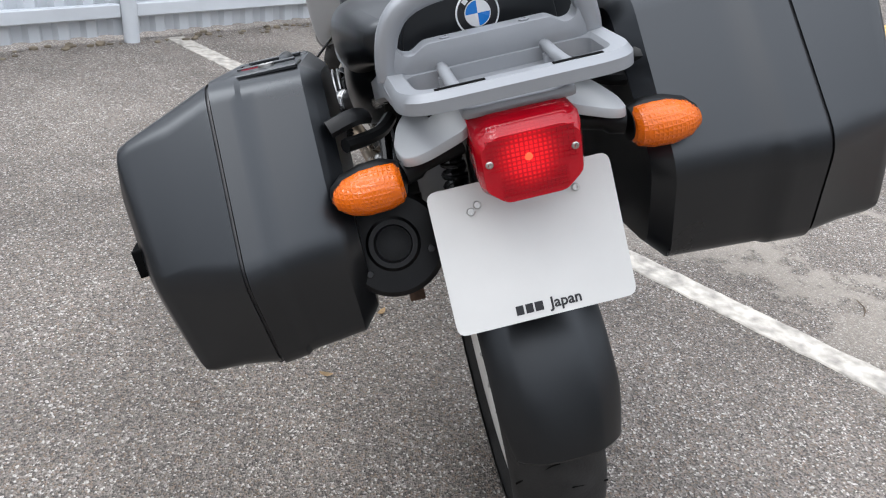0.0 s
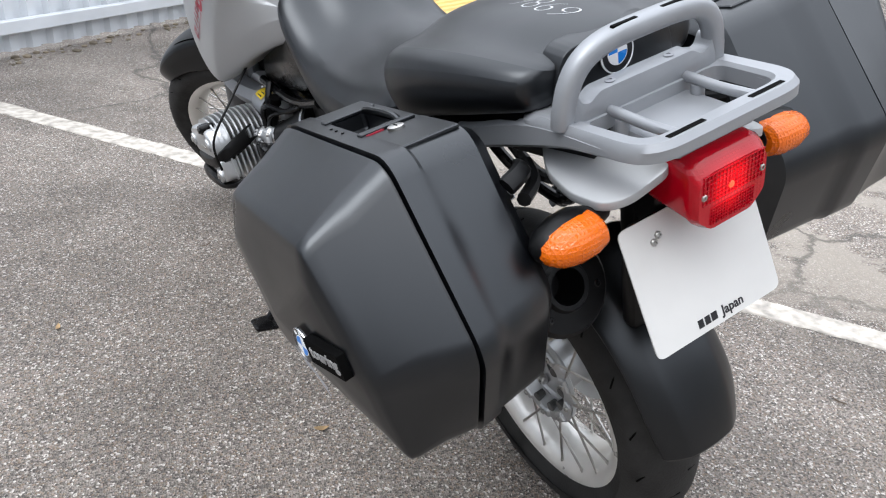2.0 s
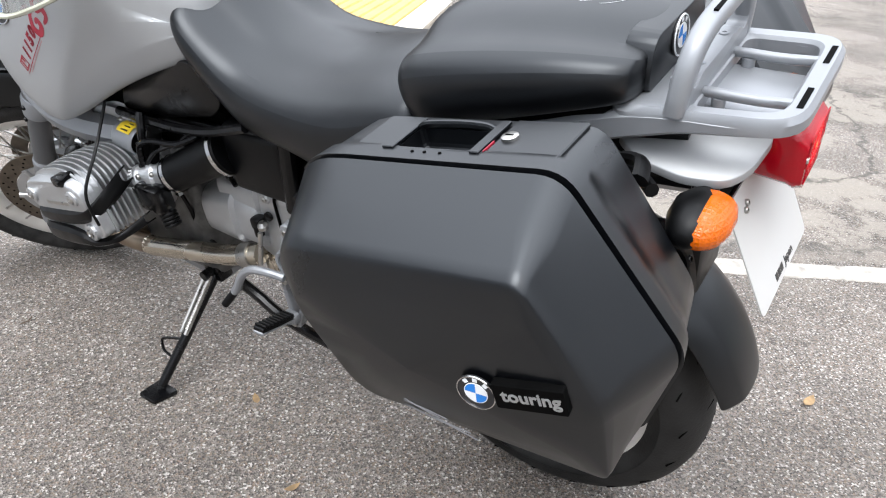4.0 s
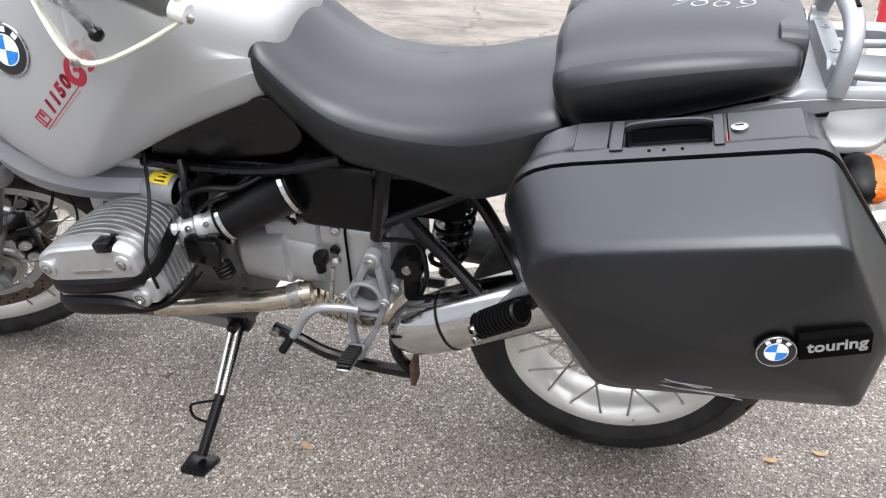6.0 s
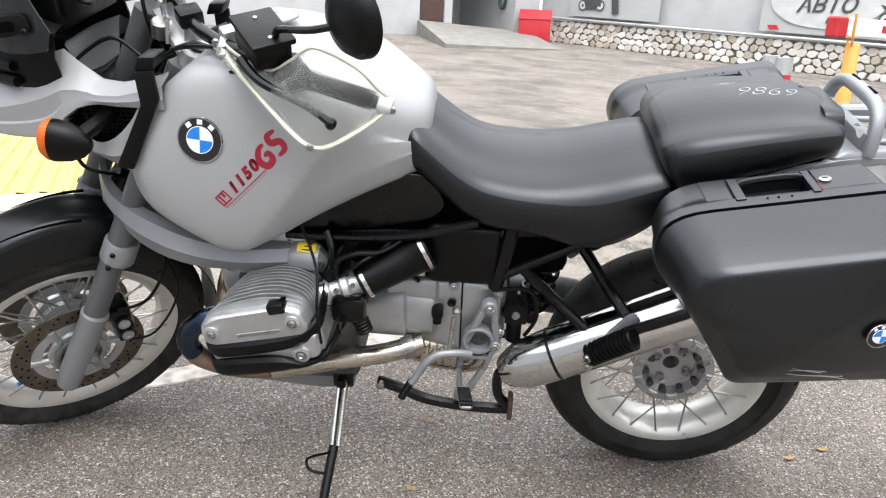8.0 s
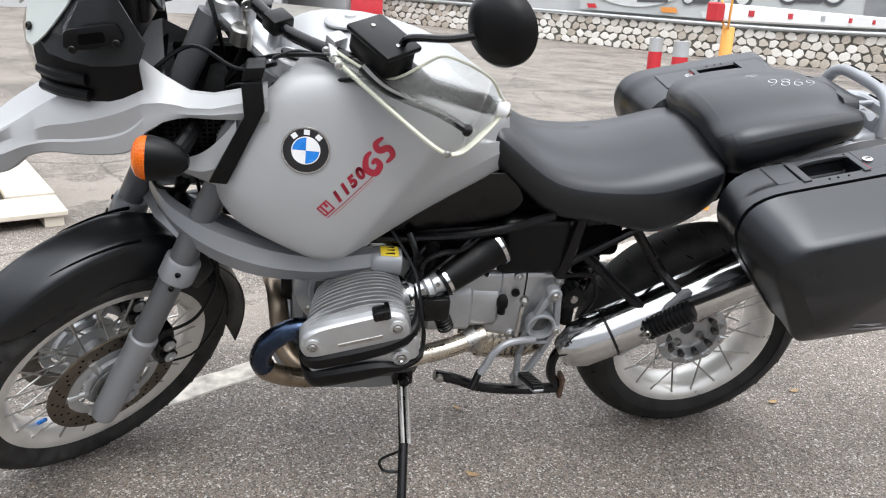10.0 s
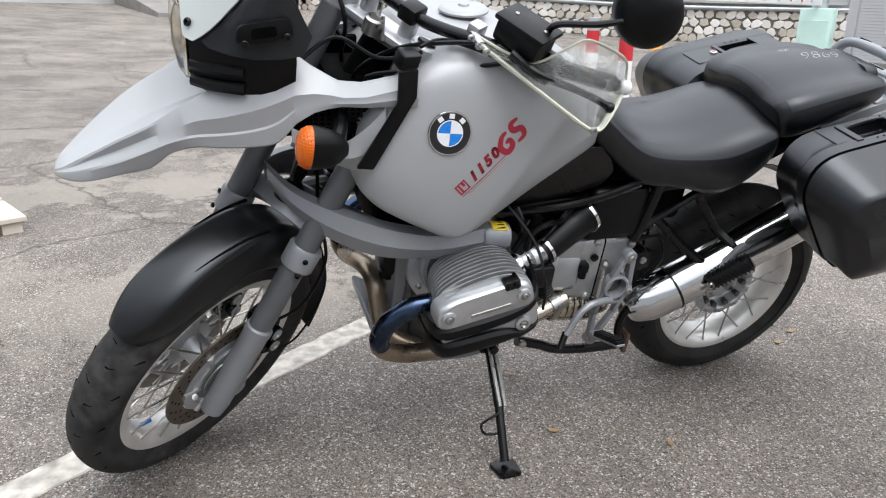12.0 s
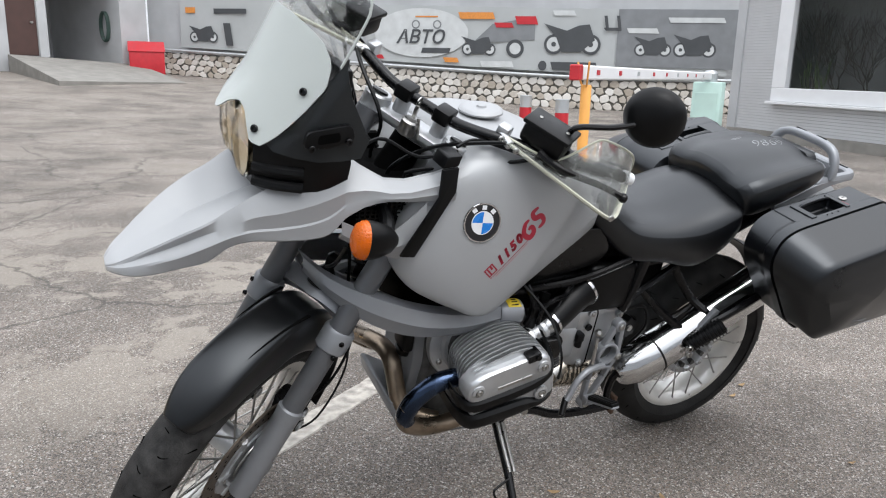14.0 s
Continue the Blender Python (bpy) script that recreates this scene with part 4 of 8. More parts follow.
# flush plates, not hollows: the pockets' shade is in their darker colour
for k in range(10):
    a0 = (k + 0.5) * math.tau / 10 + 0.2
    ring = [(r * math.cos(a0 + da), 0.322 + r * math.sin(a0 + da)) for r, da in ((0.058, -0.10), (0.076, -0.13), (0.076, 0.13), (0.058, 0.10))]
    part("hub_pocket_shade", prism(rounded(ring, 0.006), 0.030, 0.0468, "y"), ALU_DARK, rear_wheel, smooth=0)
# brake discs at the front
for s in (1, -1):
    y0 = s * 0.066
    ring = lathe([(y0 - 0.0025, 0.153), (y0 + 0.0025, 0.153), (y0 + 0.0025, 0.110), (y0 - 0.0025, 0.110)], FRONT_HUB, Vector(FRONT_HUB) + Vector((0, 1, 0)), 64, True)
    d = part("brake_disc", moved(ring, STEER), DISC, front_wheel, "brown drilled steel brake disc")
    for k in range(60):
        a = k * math.tau / 60
        rr = (0.120, 0.131, 0.142)[k % 3]
        c = Vector(FRONT_HUB) + Vector((rr * math.cos(a), y0 + s * 0.0026, rr * math.sin(a)))
        part("drill_hole", moved(lathe([(0, 0.0032), (0.0004, 0.0032), (0.0004, 0)], c, c + Vector((0, s, 0)), 8), STEER), DARK, d)
    car = joined(lathe([(y0 - 0.003, 0.108), (y0 + 0.003, 0.108), (y0 + 0.004, 0.086), (y0 - 0.004, 0.086)], FRONT_HUB, Vector(FRONT_HUB) + Vector((0, 1, 0)), 48, True),
                 lathe([(y0 - 0.004, 0.072), (y0 + 0.005, 0.072), (y0 + 0.008, 0.05), (y0 - 0.004, 0.05)], FRONT_HUB, Vector(FRONT_HUB) + Vector((0, 1, 0)), 48, True))
    part("disc_carrier", moved(car, STEER), ALU, d)
    for k in range(6):
        a = k * math.tau / 6
        p0 = Vector(FRONT_HUB) + Vector((0.06 * math.cos(a), y0, 0.06 * math.sin(a)))
        p1 = Vector(FRONT_HUB) + Vector((0.112 * math.cos(a + 0.15), y0, 0.112 * math.sin(a + 0.15)))
        part("disc_arm", moved(rod(p0, p1, 0.008, 0.010, 8), STEER), ALU, d)
    sens = lathe([(y0 + s * 0.012, 0.062), (y0 + s * 0.015, 0.062), (y0 + s * 0.015, 0.048), (y0 + s * 0.012, 0.048)], FRONT_HUB, Vector(FRONT_HUB) + Vector((0, 1, 0)), 60, True)
    part("sensor_ring", moved(sens, STEER), STEEL, d)
    # caliper behind the leg
    cal = joined(box((1.375, y0 - 0.03, 0.35), (1.425, y0 + 0.04, 0.475), 0.014), rod((1.40, y0 + 0.02, 0.39), (1.40, y0 + 0.05, 0.39), 0.019), rod((1.40, y0 + 0.02, 0.435), (1.40, y0 + 0.05, 0.435), 0.019))
    part("brake_caliper", moved(cal, STEER), BLACK_FRAME, bike, "black brake caliper")
    for zz in (0.39, 0.435):
        part("piston_cap", moved(lathe([(0, 0.014), (0.004, 0.014), (0.004, 0.006), (0.001, 0.005), (0.001, 0)], (1.40, y0 + 0.05, zz), (1.40, y0 + 1, zz), 20), STEER), ALU, bike)

# valve cap
part("valve_cap", moved(rod((1.513 + 0.17, 0.0, 0.336 - 0.128), (1.513 + 0.15, 0.012, 0.336 - 0.110), 0.005, seg=8), STEER), BLUE_INK, front_wheel, "blue valve cap")

# -- front fork, in line with the steering axis --
SL = math.tan(RAKE)


def fx(z, off=0.0):
    return 1.345 - SL * (z - 0.667) + off


for s in (1, -1):
    y = s * 0.102
    leg = rod((fx(0.45, 0.022), y, 0.45), (fx(1.10, 0.012), y, 1.10), 0.0265, seg=28)
    fork = part("fork_leg", moved(leg, STEER), GREY_FORK, bike, "grey painted fork leg")
    low = lathe([(0, 0.018), (0.0, 0.026), (0.03, 0.030), (0.228, 0.030), (0.238, 0.0315), (0.250, 0.0315), (0.254, 0.0285), (0.258, 0.0265)], (fx(0.275, 0.03), y, 0.275), (fx(0.655, 0.012), y, 0.655), 28)
    part("slider", moved(low, STEER), SILVER_RACK, fork, "silver lower fork slider")
    brace = lathe([(-0.022, 0.034), (-0.018, 0.037), (0.028, 0.037), (0.034, 0.033)], (fx(0.667, 0.012), y, 0.667), (fx(0.762, 0.012), y, 0.762), 28)
    part("clamp", moved(brace, STEER), SILVER_RACK, fork)
    axle = joined(rod((1.513, y - s * 0.03, 0.336), (1.513, y + s * 0.026, 0.336), 0.019, seg=20), box((1.478, y - 0.020, 0.312), (1.532, y + 0.020, 0.36), 0.012))
    part("axle_clamp", moved(axle, STEER), SILVER_RACK, fork)
    for dz in (-0.017, 0.017):
        bolt((fx(0.667 + dz, 0.036), y + s * 0.026, 0.672 + dz), (0.8, s * 0.6, 0.3), 0.006, 0.006, BLACK_GLOSS, fork, STEER)
    bolt((1.535, y + s * 0.018, 0.33), (0.4, s, 0), 0.007, 0.006, STEEL, fork, STEER)
bridge = [[(fx(0.70, 0.0 + 0.02 * (1 - abs(y) / 0.102)), y, 0.70 + 0.03 * (1 - (y / 0.102) ** 2)), (fx(0.70, -0.03), y, 0.725 + 0.035 * (1 - (y / 0.102) ** 2)), (fx(0.64, -0.05), y, 0.665 + 0.03 * (1 - (y / 0.102) ** 2))] for y in np.linspace(-0.10, 0.10, 11)]
part("fork_bridge", moved(sheet(bridge, 0.012), STEER), SILVER_RACK, bike, "silver fork bridge")
ball = joined(lathe([(0, 0.03), (0.03, 0.03), (0.04, 0.02), (0.05, 0.012), (0.075, 0.016), (0.085, 0.008)], (fx(0.72, -0.01), 0, 0.735), (fx(0.9, -0.01), 0, 0.93), 20))
part("ball_joint", moved(ball, STEER), BLACK, bike)
# wishbone of the front suspension
for s in (1, -1):
    part("wishbone_arm", tube([(1.275, 0.02, 0.735), (1.20, s * 0.06, 0.70), (1.08, s * 0.12, 0.66), (0.98, s * 0.13, 0.63)], [0.022, 0.024, 0.026, 0.022], 10, 4), SILVER_RACK, bike)
part("front_shock", joined(rod((1.19, 0, 0.70), (1.11, 0, 1.0), 0.018), tube([(1.19 - 0.08 * k / 48 + 0.032 * math.cos(k * 0.9) * 0.96, 0.032 * math.sin(k * 0.9), 0.72 + 0.24 * k / 48 + 0.01 * math.cos(k * .9)) for k in range(49)], 0.005, 6, 2)), BLACK_FRAME, bike)


# -- front mudguard --
def front_fender():
    hub = Vector(FRONT_HUB)
    rows = []
    for i in range(27):
        a = radians(53 + (142 - 53) * i / 26)
        t = i / 26
        rc = 0.372 + 0.052 * math.sin(min(1, t * 1.35) * math.pi * 0.5) - 0.055 * max(0, t - 0.55) / 0.45
        drop = 0.085 * min(1, 0.35 + 1.6 * t) * (1 - 0.35 * max(0, t - 0.6))
        w = 0.063 - 0.030 * (1 - min(1, t * 5)) ** 2
        row = []
        for k in range(-7, 8):
            u = k / 7
            au = abs(u)
            rr = rc - 0.020 * au ** 2 - drop * max(0, (au - 0.70) / 0.30) ** 1.2
            # two shallow ridges that run back along the crown
            if 0.35 < au < 0.62 and t > 0.38:
                rr += 0.007 * math.sin((au - 0.35) / 0.27 * math.pi) * min(1, (t - 0.38) * 4)
            row.append(hub + Vector((rr * math.cos(a), w * math.copysign(min(1, au / 0.86) ** 0.8, u), rr * math.sin(a))))
        rows.append(row)
    ob = part("front_fender", moved(sheet(rows, 0.004), STEER), FENDER, bike, "matt black plastic front mudguard")
    soft(ob, 1)
    # two pointed slots in the crown, their shadow drawn as half-sunk dark tubes
    for y0, y1, a0, a1 in ((0.034, 0.046, 80, 105), (-0.050, -0.052, 88, 109)):
        pts = []
        for k in range(9):
            q = k / 8
            a = radians(a0 + (a1 - a0) * q)
            t = (math.degrees(a) - 53) / 89
            y = y0 + (y1 - y0) * q
            au = 0.86 * (abs(y) / 0.063) ** 1.25
            rr = 0.372 + 0.052 * math.sin(min(1, t * 1.35) * math.pi * 0.5) - 0.020 * au ** 2
            pts.append(hub + Vector((rr * math.cos(a), y, rr * math.sin(a))))
        part("slot_shadow", moved(tube(pts, [0.0006] + [0.0009 + 0.0062 * (k / 24) ** 0.8 for k in range(1, 25)], 8, 3, flat=0.55), STEER), DARK, ob)
    # rear flap behind the fork
    rows = []
    for i in range(12):
        a = radians(140 + 62 * i / 11)
        rows.append([hub + Vector(((0.362 - 0.012 * abs(u)) * math.cos(a), 0.060 * u, (0.362 - 0.012 * abs(u)) * math.sin(a))) for u in np.linspace(-1, 1, 7)])
    part("fender_flap", moved(sheet(rows, 0.003), STEER), BLACK, bike)


front_fender()

# -- tank, seats, panels --
def tank_ring(x, w, zb, zt, k=0.0, dip=0.0):
    """A section of the tank: widest low down, drawn in towards the top. k slants the section backwards with height."""
    h = zt - zb
    half = [(0, zt - dip), (0.42, zt - dip * 0.9 - 0.003), (0.68, zt - dip * 0.25 - 0.014), (0.83, zt - 0.045), (0.885, zt - 0.09), (0.93, zb + h * 0.62), (0.99, zb + h * 0.36), (1.0, zb + 0.065), (0.985, zb + 0.024), (0.955, zb + 0.004), (0.86, zb + 0.004), (0.4, zb + 0.05), (0, zb + 0.06)]
    left = [(x + k * (0.86 - min(z, 0.98)), u * w, z) for u, z in half]
    return left + [(a, -y, z) for a, y, z in reversed(left[1:-1])]


# a crease runs down each flank, from the knee recess to the lower corner
tank = [tank_ring(0.600, 0.112, 0.868, 0.972), tank_ring(0.628, 0.142, 0.862, 1.000, 0.12), tank_ring(0.70, 0.176, 0.838, 1.026, 0.35), tank_ring(0.775, 0.206, 0.790, 1.056, 0.60), tank_ring(0.812, 0.222, 0.744, 1.068, 0.70),
        tank_ring(0.846, 0.2405, 0.717, 1.080, 0.745), tank_ring(0.858, 0.2455, 0.713, 1.084, 0.745), tank_ring(0.875, 0.2480, 0.711, 1.090, 0.74), tank_ring(0.930, 0.2500, 0.717, 1.112, 0.60), tank_ring(1.000, 0.2500, 0.732, 1.122, 0.30), tank_ring(1.060, 0.2460, 0.748, 1.108, 0.10),
        tank_ring(1.112, 0.236, 0.768, 1.078, 0, 0.15), tank_ring(1.15, 0.222, 0.786, 1.054, 0, 0.16), tank_ring(1.182, 0.200, 0.816, 1.008, 0, 0.14), tank_ring(1.198, 0.172, 0.852, 0.968, 0, 0.08)]
fuel_tank = soft(part("fuel_tank", loft(tank), SILVER, bike, "silver painted fuel tank with dark red lettering"), 2)


def on_skin(target, at, way):
    """The place and the outward normal where a line meets a curved skin."""
    bpy.context.view_layer.update()
    seen = target.evaluated_get(bpy.context.evaluated_depsgraph_get())
    me = seen.to_mesh()
    tree = BVHTree.FromPolygons([v.co.copy() for v in me.vertices], [tuple(q.vertices) for q in me.polygons])
    seen.to_mesh_clear()
    w = Vector(way).normalized()
    place, normal, _, _ = tree.ray_cast(Vector(at) - w * 0.3, w)
    return place, (normal if normal.dot(w) < 0 else -normal)


cap = lathe([(0, 0.052), (0.004, 0.052), (0.008, 0.047), (0.010, 0.040), (0.010, 0.012), (0.014, 0.010), (0.014, 0)], (0.93, 0, 1.124), (0.935, 0, 1.2), 40)
part("fuel_cap", cap, SILVER, bike)
badge_at, badge_way = on_skin(fuel_tank, (1.021, 0.24, 0.958), (0, -1, 0))
roundel(badge_at - badge_way * 0.0016, badge_way, (-0.06, 0, 1), 0.0425, bike)
for s in (1, -1):
    panel = prism(rounded([(0.885, 0.722), (0.865, 0.775), (0.66, 0.868), (0.60, 0.868), (0.565, 0.80), (0.60, 0.765), (0.74, 0.735)], 0.02), s * 0.09, s * 0.146, "y", 0.014, 3)
    part("side_panel", panel, BLACK_GLOSS, bike, "glossy black panel under the tank")
    part("frame_rail", tube([(0.90, s * 0.150, 0.716), (0.74, s * 0.158, 0.722), (0.62, s * 0.160, 0.738), (0.50, s * 0.160, 0.775)], 0.0095, 8), BLACK_FRAME, bike)


def seat_ring(x, w, zb, zt, crown=0.012, wt=0.72, mid=0.5, n=5):
    """A padded section: domed top, full flanks, drawn in below."""
    half = [(0, zt), (wt * 0.5, zt - crown * 0.3), (wt * 0.85, zt - crown * 1.4), (wt + (1 - wt) * 0.55, zt - (zt - zb) * 0.17), (0.98, zt - (zt - zb) * 0.36), (1.0, zb + (zt - zb) * 0.38), (0.96, zb + (zt - zb) * 0.14), (0.90, zb + 0.003), (0.78, zb), (0.3, zb + 0.015), (0, zb + 0.015)]
    left = [(x, u * w, z) for u, z in half]
    return left + [(x, -y, z) for _, y, z in reversed(left[1:-1])]


rider = [seat_ring(0.662, 0.115, 0.905, 0.955, wt=0.5), seat_ring(0.648, 0.145, 0.885, 0.992, wt=0.5), seat_ring(0.62, 0.160, 0.860, 0.980, 0.018, 0.55), seat_ring(0.57, 0.166, 0.818, 0.934, 0.016, 0.55), seat_ring(0.51, 0.172, 0.762, 0.899, 0.014, 0.56), seat_ring(0.45, 0.180, 0.758, 0.886, 0.012, 0.58), seat_ring(0.38, 0.184, 0.752, 0.882, 0.012, 0.58),
         seat_ring(0.31, 0.186, 0.730, 0.894, 0.012, 0.58), seat_ring(0.26, 0.186, 0.722, 0.908, 0.012, 0.58), seat_ring(0.20, 0.184, 0.748, 0.926, 0.012, 0.58), seat_ring(0.15, 0.178, 0.785, 0.932, 0.012, 0.58), seat_ring(0.115, 0.162, 0.82, 0.920)]
rider_seat = soft(part("rider_seat", loft(rider), SEAT, bike, "black vinyl rider seat with a small nick"), 2)
pill = [seat_ring(0.156, 0.130, 0.868, 0.936, wt=0.55), seat_ring(0.150, 0.160, 0.862, 0.962, 0.014, 0.62), seat_ring(0.125, 0.177, 0.866, 0.988, 0.016, 0.66), seat_ring(0.085, 0.184, 0.876, 1.006, 0.016, 0.68), seat_ring(0.03, 0.184, 0.894, 1.020, 0.016, 0.68), seat_ring(-0.04, 0.178, 0.914, 1.028, 0.016, 0.68), seat_ring(-0.095, 0.170, 0.930, 1.030, 0.016, 0.68), seat_ring(-0.14, 0.158, 0.942, 1.026, 0.016, 0.66), seat_ring(-0.172, 0.144, 0.948, 1.020, 0.014, 0.64), seat_ring(-0.185, 0.122, 0.952, 1.008, 0.008)]
# the front of the pillion pad leans forward over the rider's seat
pill = [[(x + 0.42 * (z - 0.92) * max(0, min(1, (x - 0.02) / 0.10)), y, z) for x, y, z in ring] for ring in pill]
pillion_seat = soft(part("pillion_seat", loft(pill), SEAT, bike, "black vinyl pillion seat with chalked digits"), 2)
lay_on(part("seat_nick", tube([(0.380, -0.082, 0.93), (0.372, -0.078, 0.93), (0.364, -0.080, 0.93)], 0.0014, 5), DARK, bike), rider_seat, (0, 0, -1), 0.0004)
digits = text("chalk_digits", "9869", 0.060, Matrix.Translation((-0.050, 0.010, 1.05)) @ Matrix.Rotation(radians(176), 4, "Z"), WHITE_INK, bike, 0.0003, "chalked digits", 0.45, -0.0018)
lay_on(digits, pillion_seat, (0, 0, -1), 0.0004)
lay_on(part("chalk_stroke", tube([(0.030, -0.050, 1.04), (0.0, -0.044, 1.04), (0.016, -0.056, 1.04), (-0.014, -0.054, 1.04), (-0.004, -0.066, 1.04)], 0.0007, 4), WHITE_INK, bike), pillion_seat, (0, 0, -1), 0.0004)


# -- lettering on the tank --
def tank_letters():
    base = Vector((0.983, 0.2475, 0.843))
    out = Vector((0.04, 1, 0.12)).normalized()
    along = Vector((-0.705, 0, 0.71))
    along = (along - out * along.dot(out)).normalized() * 1.06
    upv = out.cross(along)
    m = Matrix((along, upv, out)).transposed().to_4x4()

    def spot(d, h=0.0):
        return Matrix.Translation(base + along * d + upv * h) @ m
    marks = [part("letter_block", moved(joined(*[box((a, b, -0.001), (c, d, 0.001)) for a, b, c, d in ((-0.012, -0.011, 0.012, -0.008), (-0.012, 0.009, 0.012, 0.012), (-0.012, -0.008, -0.009, 0.009), (0.009, -0.008, 0.012, 0.009), (-0.006, -0.008, -0.002, 0.009), (0.002, 0.0, 0.007, 0.009))]), spot(0.0, 0.004)), RED_INK, bike, smooth=0)]
    for k, ch in enumerate("1150"):
        marks.append(text("model_digit", ch, 0.028, spot(0.028 + 0.0195 * k, 0.005 + 0.001 * k), RED_INK, bike, 0.001, shear=0.25, offset=0.0019))
    # two bold swashes after the digits
    for d, line in ((0.112, ((0.020, 0.026), (0.004, 0.024), (-0.012, 0.008), (-0.006, -0.010), (0.012, -0.006), (0.014, 0.008), (0.003, 0.007))), (0.146, ((0.018, 0.030), (-0.002, 0.031), (-0.006, 0.017), (0.010, 0.008), (0.006, -0.008), (-0.014, -0.010)))):
        path = spline([(u * 0.86, v * 0.92, 0) for u, v in line], 5)
        n = len(path)
        rows = []
        for i, p in enumerate(path):
            t = (path[min(i + 1, n - 1)] - path[max(i - 1, 0)]).normalized()
            w = 0.0018 + 0.0044 * math.sin(math.pi * i / (n - 1)) ** 0.6
            q = Vector((-t.y, t.x, 0)) * w
            rows.append([spot(d) @ (p - q), spot(d) @ (p + q)])
        marks.append(part("letter_swash", sheet(rows), RED_INK, bike, smooth=0))
    for a, b, h0, h1, material in ((-0.012, 0.100, -0.0115, -0.0100, RED_INK), (0.0, 0.096, -0.0165, -0.0148, FADED_RED)):
        rows = [[spot(0.0) @ Vector((a + (b - a) * k / 12, h, 0)) for h in (h0, h1)] for k in range(13)]
        marks.append(part("underline", sheet(rows), material, bike, smooth=0))
    for m_ob in marks:
        lay_on(m_ob, fuel_tank, -out, 0.0006)


FADED_RED = mat("faded_red", (0.38, 0.2, 0.2), 0.4)
tank_letters()


# -- beak and fairing --
def beak_half():
    """Half sections from the tip back: centre, hollow, ridge, flank, crest of the lower fin, lower edge, underside."""
    st = [(1.738, 0.798, 0.018, 0.800, 0.020, 0.797, 0.026, 0.795, 0.026, 0.790),
          (1.722, 0.808, 0.040, 0.814, 0.044, 0.811, 0.054, 0.806, 0.055, 0.796),
          (1.697, 0.818, 0.058, 0.834, 0.062, 0.826, 0.079, 0.819, 0.081, 0.802),
          (1.662, 0.833, 0.079, 0.861, 0.080, 0.848, 0.104, 0.838, 0.104, 0.814),
          (1.612, 0.853, 0.103, 0.897, 0.101, 0.876, 0.127, 0.862, 0.122, 0.833),
          (1.562, 0.872, 0.118, 0.927, 0.118, 0.903, 0.138, 0.886, 0.130, 0.847),
          (1.522, 0.888, 0.117, 0.951, 0.134, 0.923, 0.144, 0.905, 0.137, 0.879),
          (1.480, 0.905, 0.122, 0.979, 0.145, 0.945, 0.147, 0.915, 0.145, 0.892),
          (1.430, 0.922, 0.124, 1.007, 0.154, 0.955, 0.156, 0.920, 0.156, 0.893),
          (1.375, 0.930, 0.125, 1.038, 0.162, 0.970, 0.165, 0.930, 0.166, 0.897),
          (1.335, 0.930, 0.124, 1.055, 0.166, 0.985, 0.170, 0.945, 0.173, 0.908),
          (1.303, 0.930, 0.123, 1.066, 0.169, 1.000, 0.173, 0.972, 0.177, 0.945)]
    out = []
    for x, zc, yr, zr, y1, z1, y2, z2, y3, z3 in st:
        h = zr - zc
        # a raised flat tongue runs along the middle of the hollow
        lift = 0.012 * max(0, min(1, (1.60 - x) / 0.05))
        out.append([(x, 0, zc + lift), (x, yr * .30, zc + lift), (x, yr * .42, zc + .05 * h + lift * .2), (x, yr * .70, zc + .40 * h), (x, yr * .93, zr - .05 * h - .002), (x, yr, zr), (x, yr + .003, zr - .004),
                    (x, y1, z1), (x, y2 - .003, z2 + .004), (x, y2, z2), (x, y3, z3 + .004), (x, y3 - .004, z3), (x, y3 - .025, z3 - .006)])
    return out


def beak_rows():
    rows = []
    for half in beak_half():
        left = [Vector(p) for p in half]
        rows.append([Vector((p.x, -p.y, p.z)) for p in reversed(left[1:])] + left)
    return rows


def fairing():
    """The beak as a closed shell, with an arm from each shoulder back to the tank."""
    bm = loft(dense(beak_rows(), 4), False)
    bm.faces.new([v for v in bm.verts[:25]])
    for s in (1, -1):
        st = [beak_half()[-1][5:12]]
        for x, y0, z0, y1, z1, y2, z2, y3, z3 in ((1.270, .134, 1.044, .178, 1.006, .182, .987, .184, .968), (1.245, .142, 1.031, .186, 1.006, .189, .991, .189, .977), (1.222, .150, 1.020, .195, 1.004, .198, .993, .194, .982),
                                                  (1.18, .158, 1.019, .201, 1.006, .204, .995, .199, .981), (1.12, .166, 1.034, .208, 1.022, .213, 1.005, .209, .985), (1.085, .172, 1.048, .212, 1.034, .218, 1.010, .215, .985)):
            st.append([(x, y0, z0), (x, y0 + .003, z0 - .004), (x, y1, z1), (x, y2 - .002, z2 + .004), (x, y2, z2), (x, y3, z3 + .004), (x, y3 - .010, z3)])
        rows = [[(x, s * y, z) for x, y, z in row] for row in st]
        bm = joined(bm, sheet(rows))
    bmesh.ops.remove_doubles(bm, verts=bm.verts, dist=1e-5)
    return bm


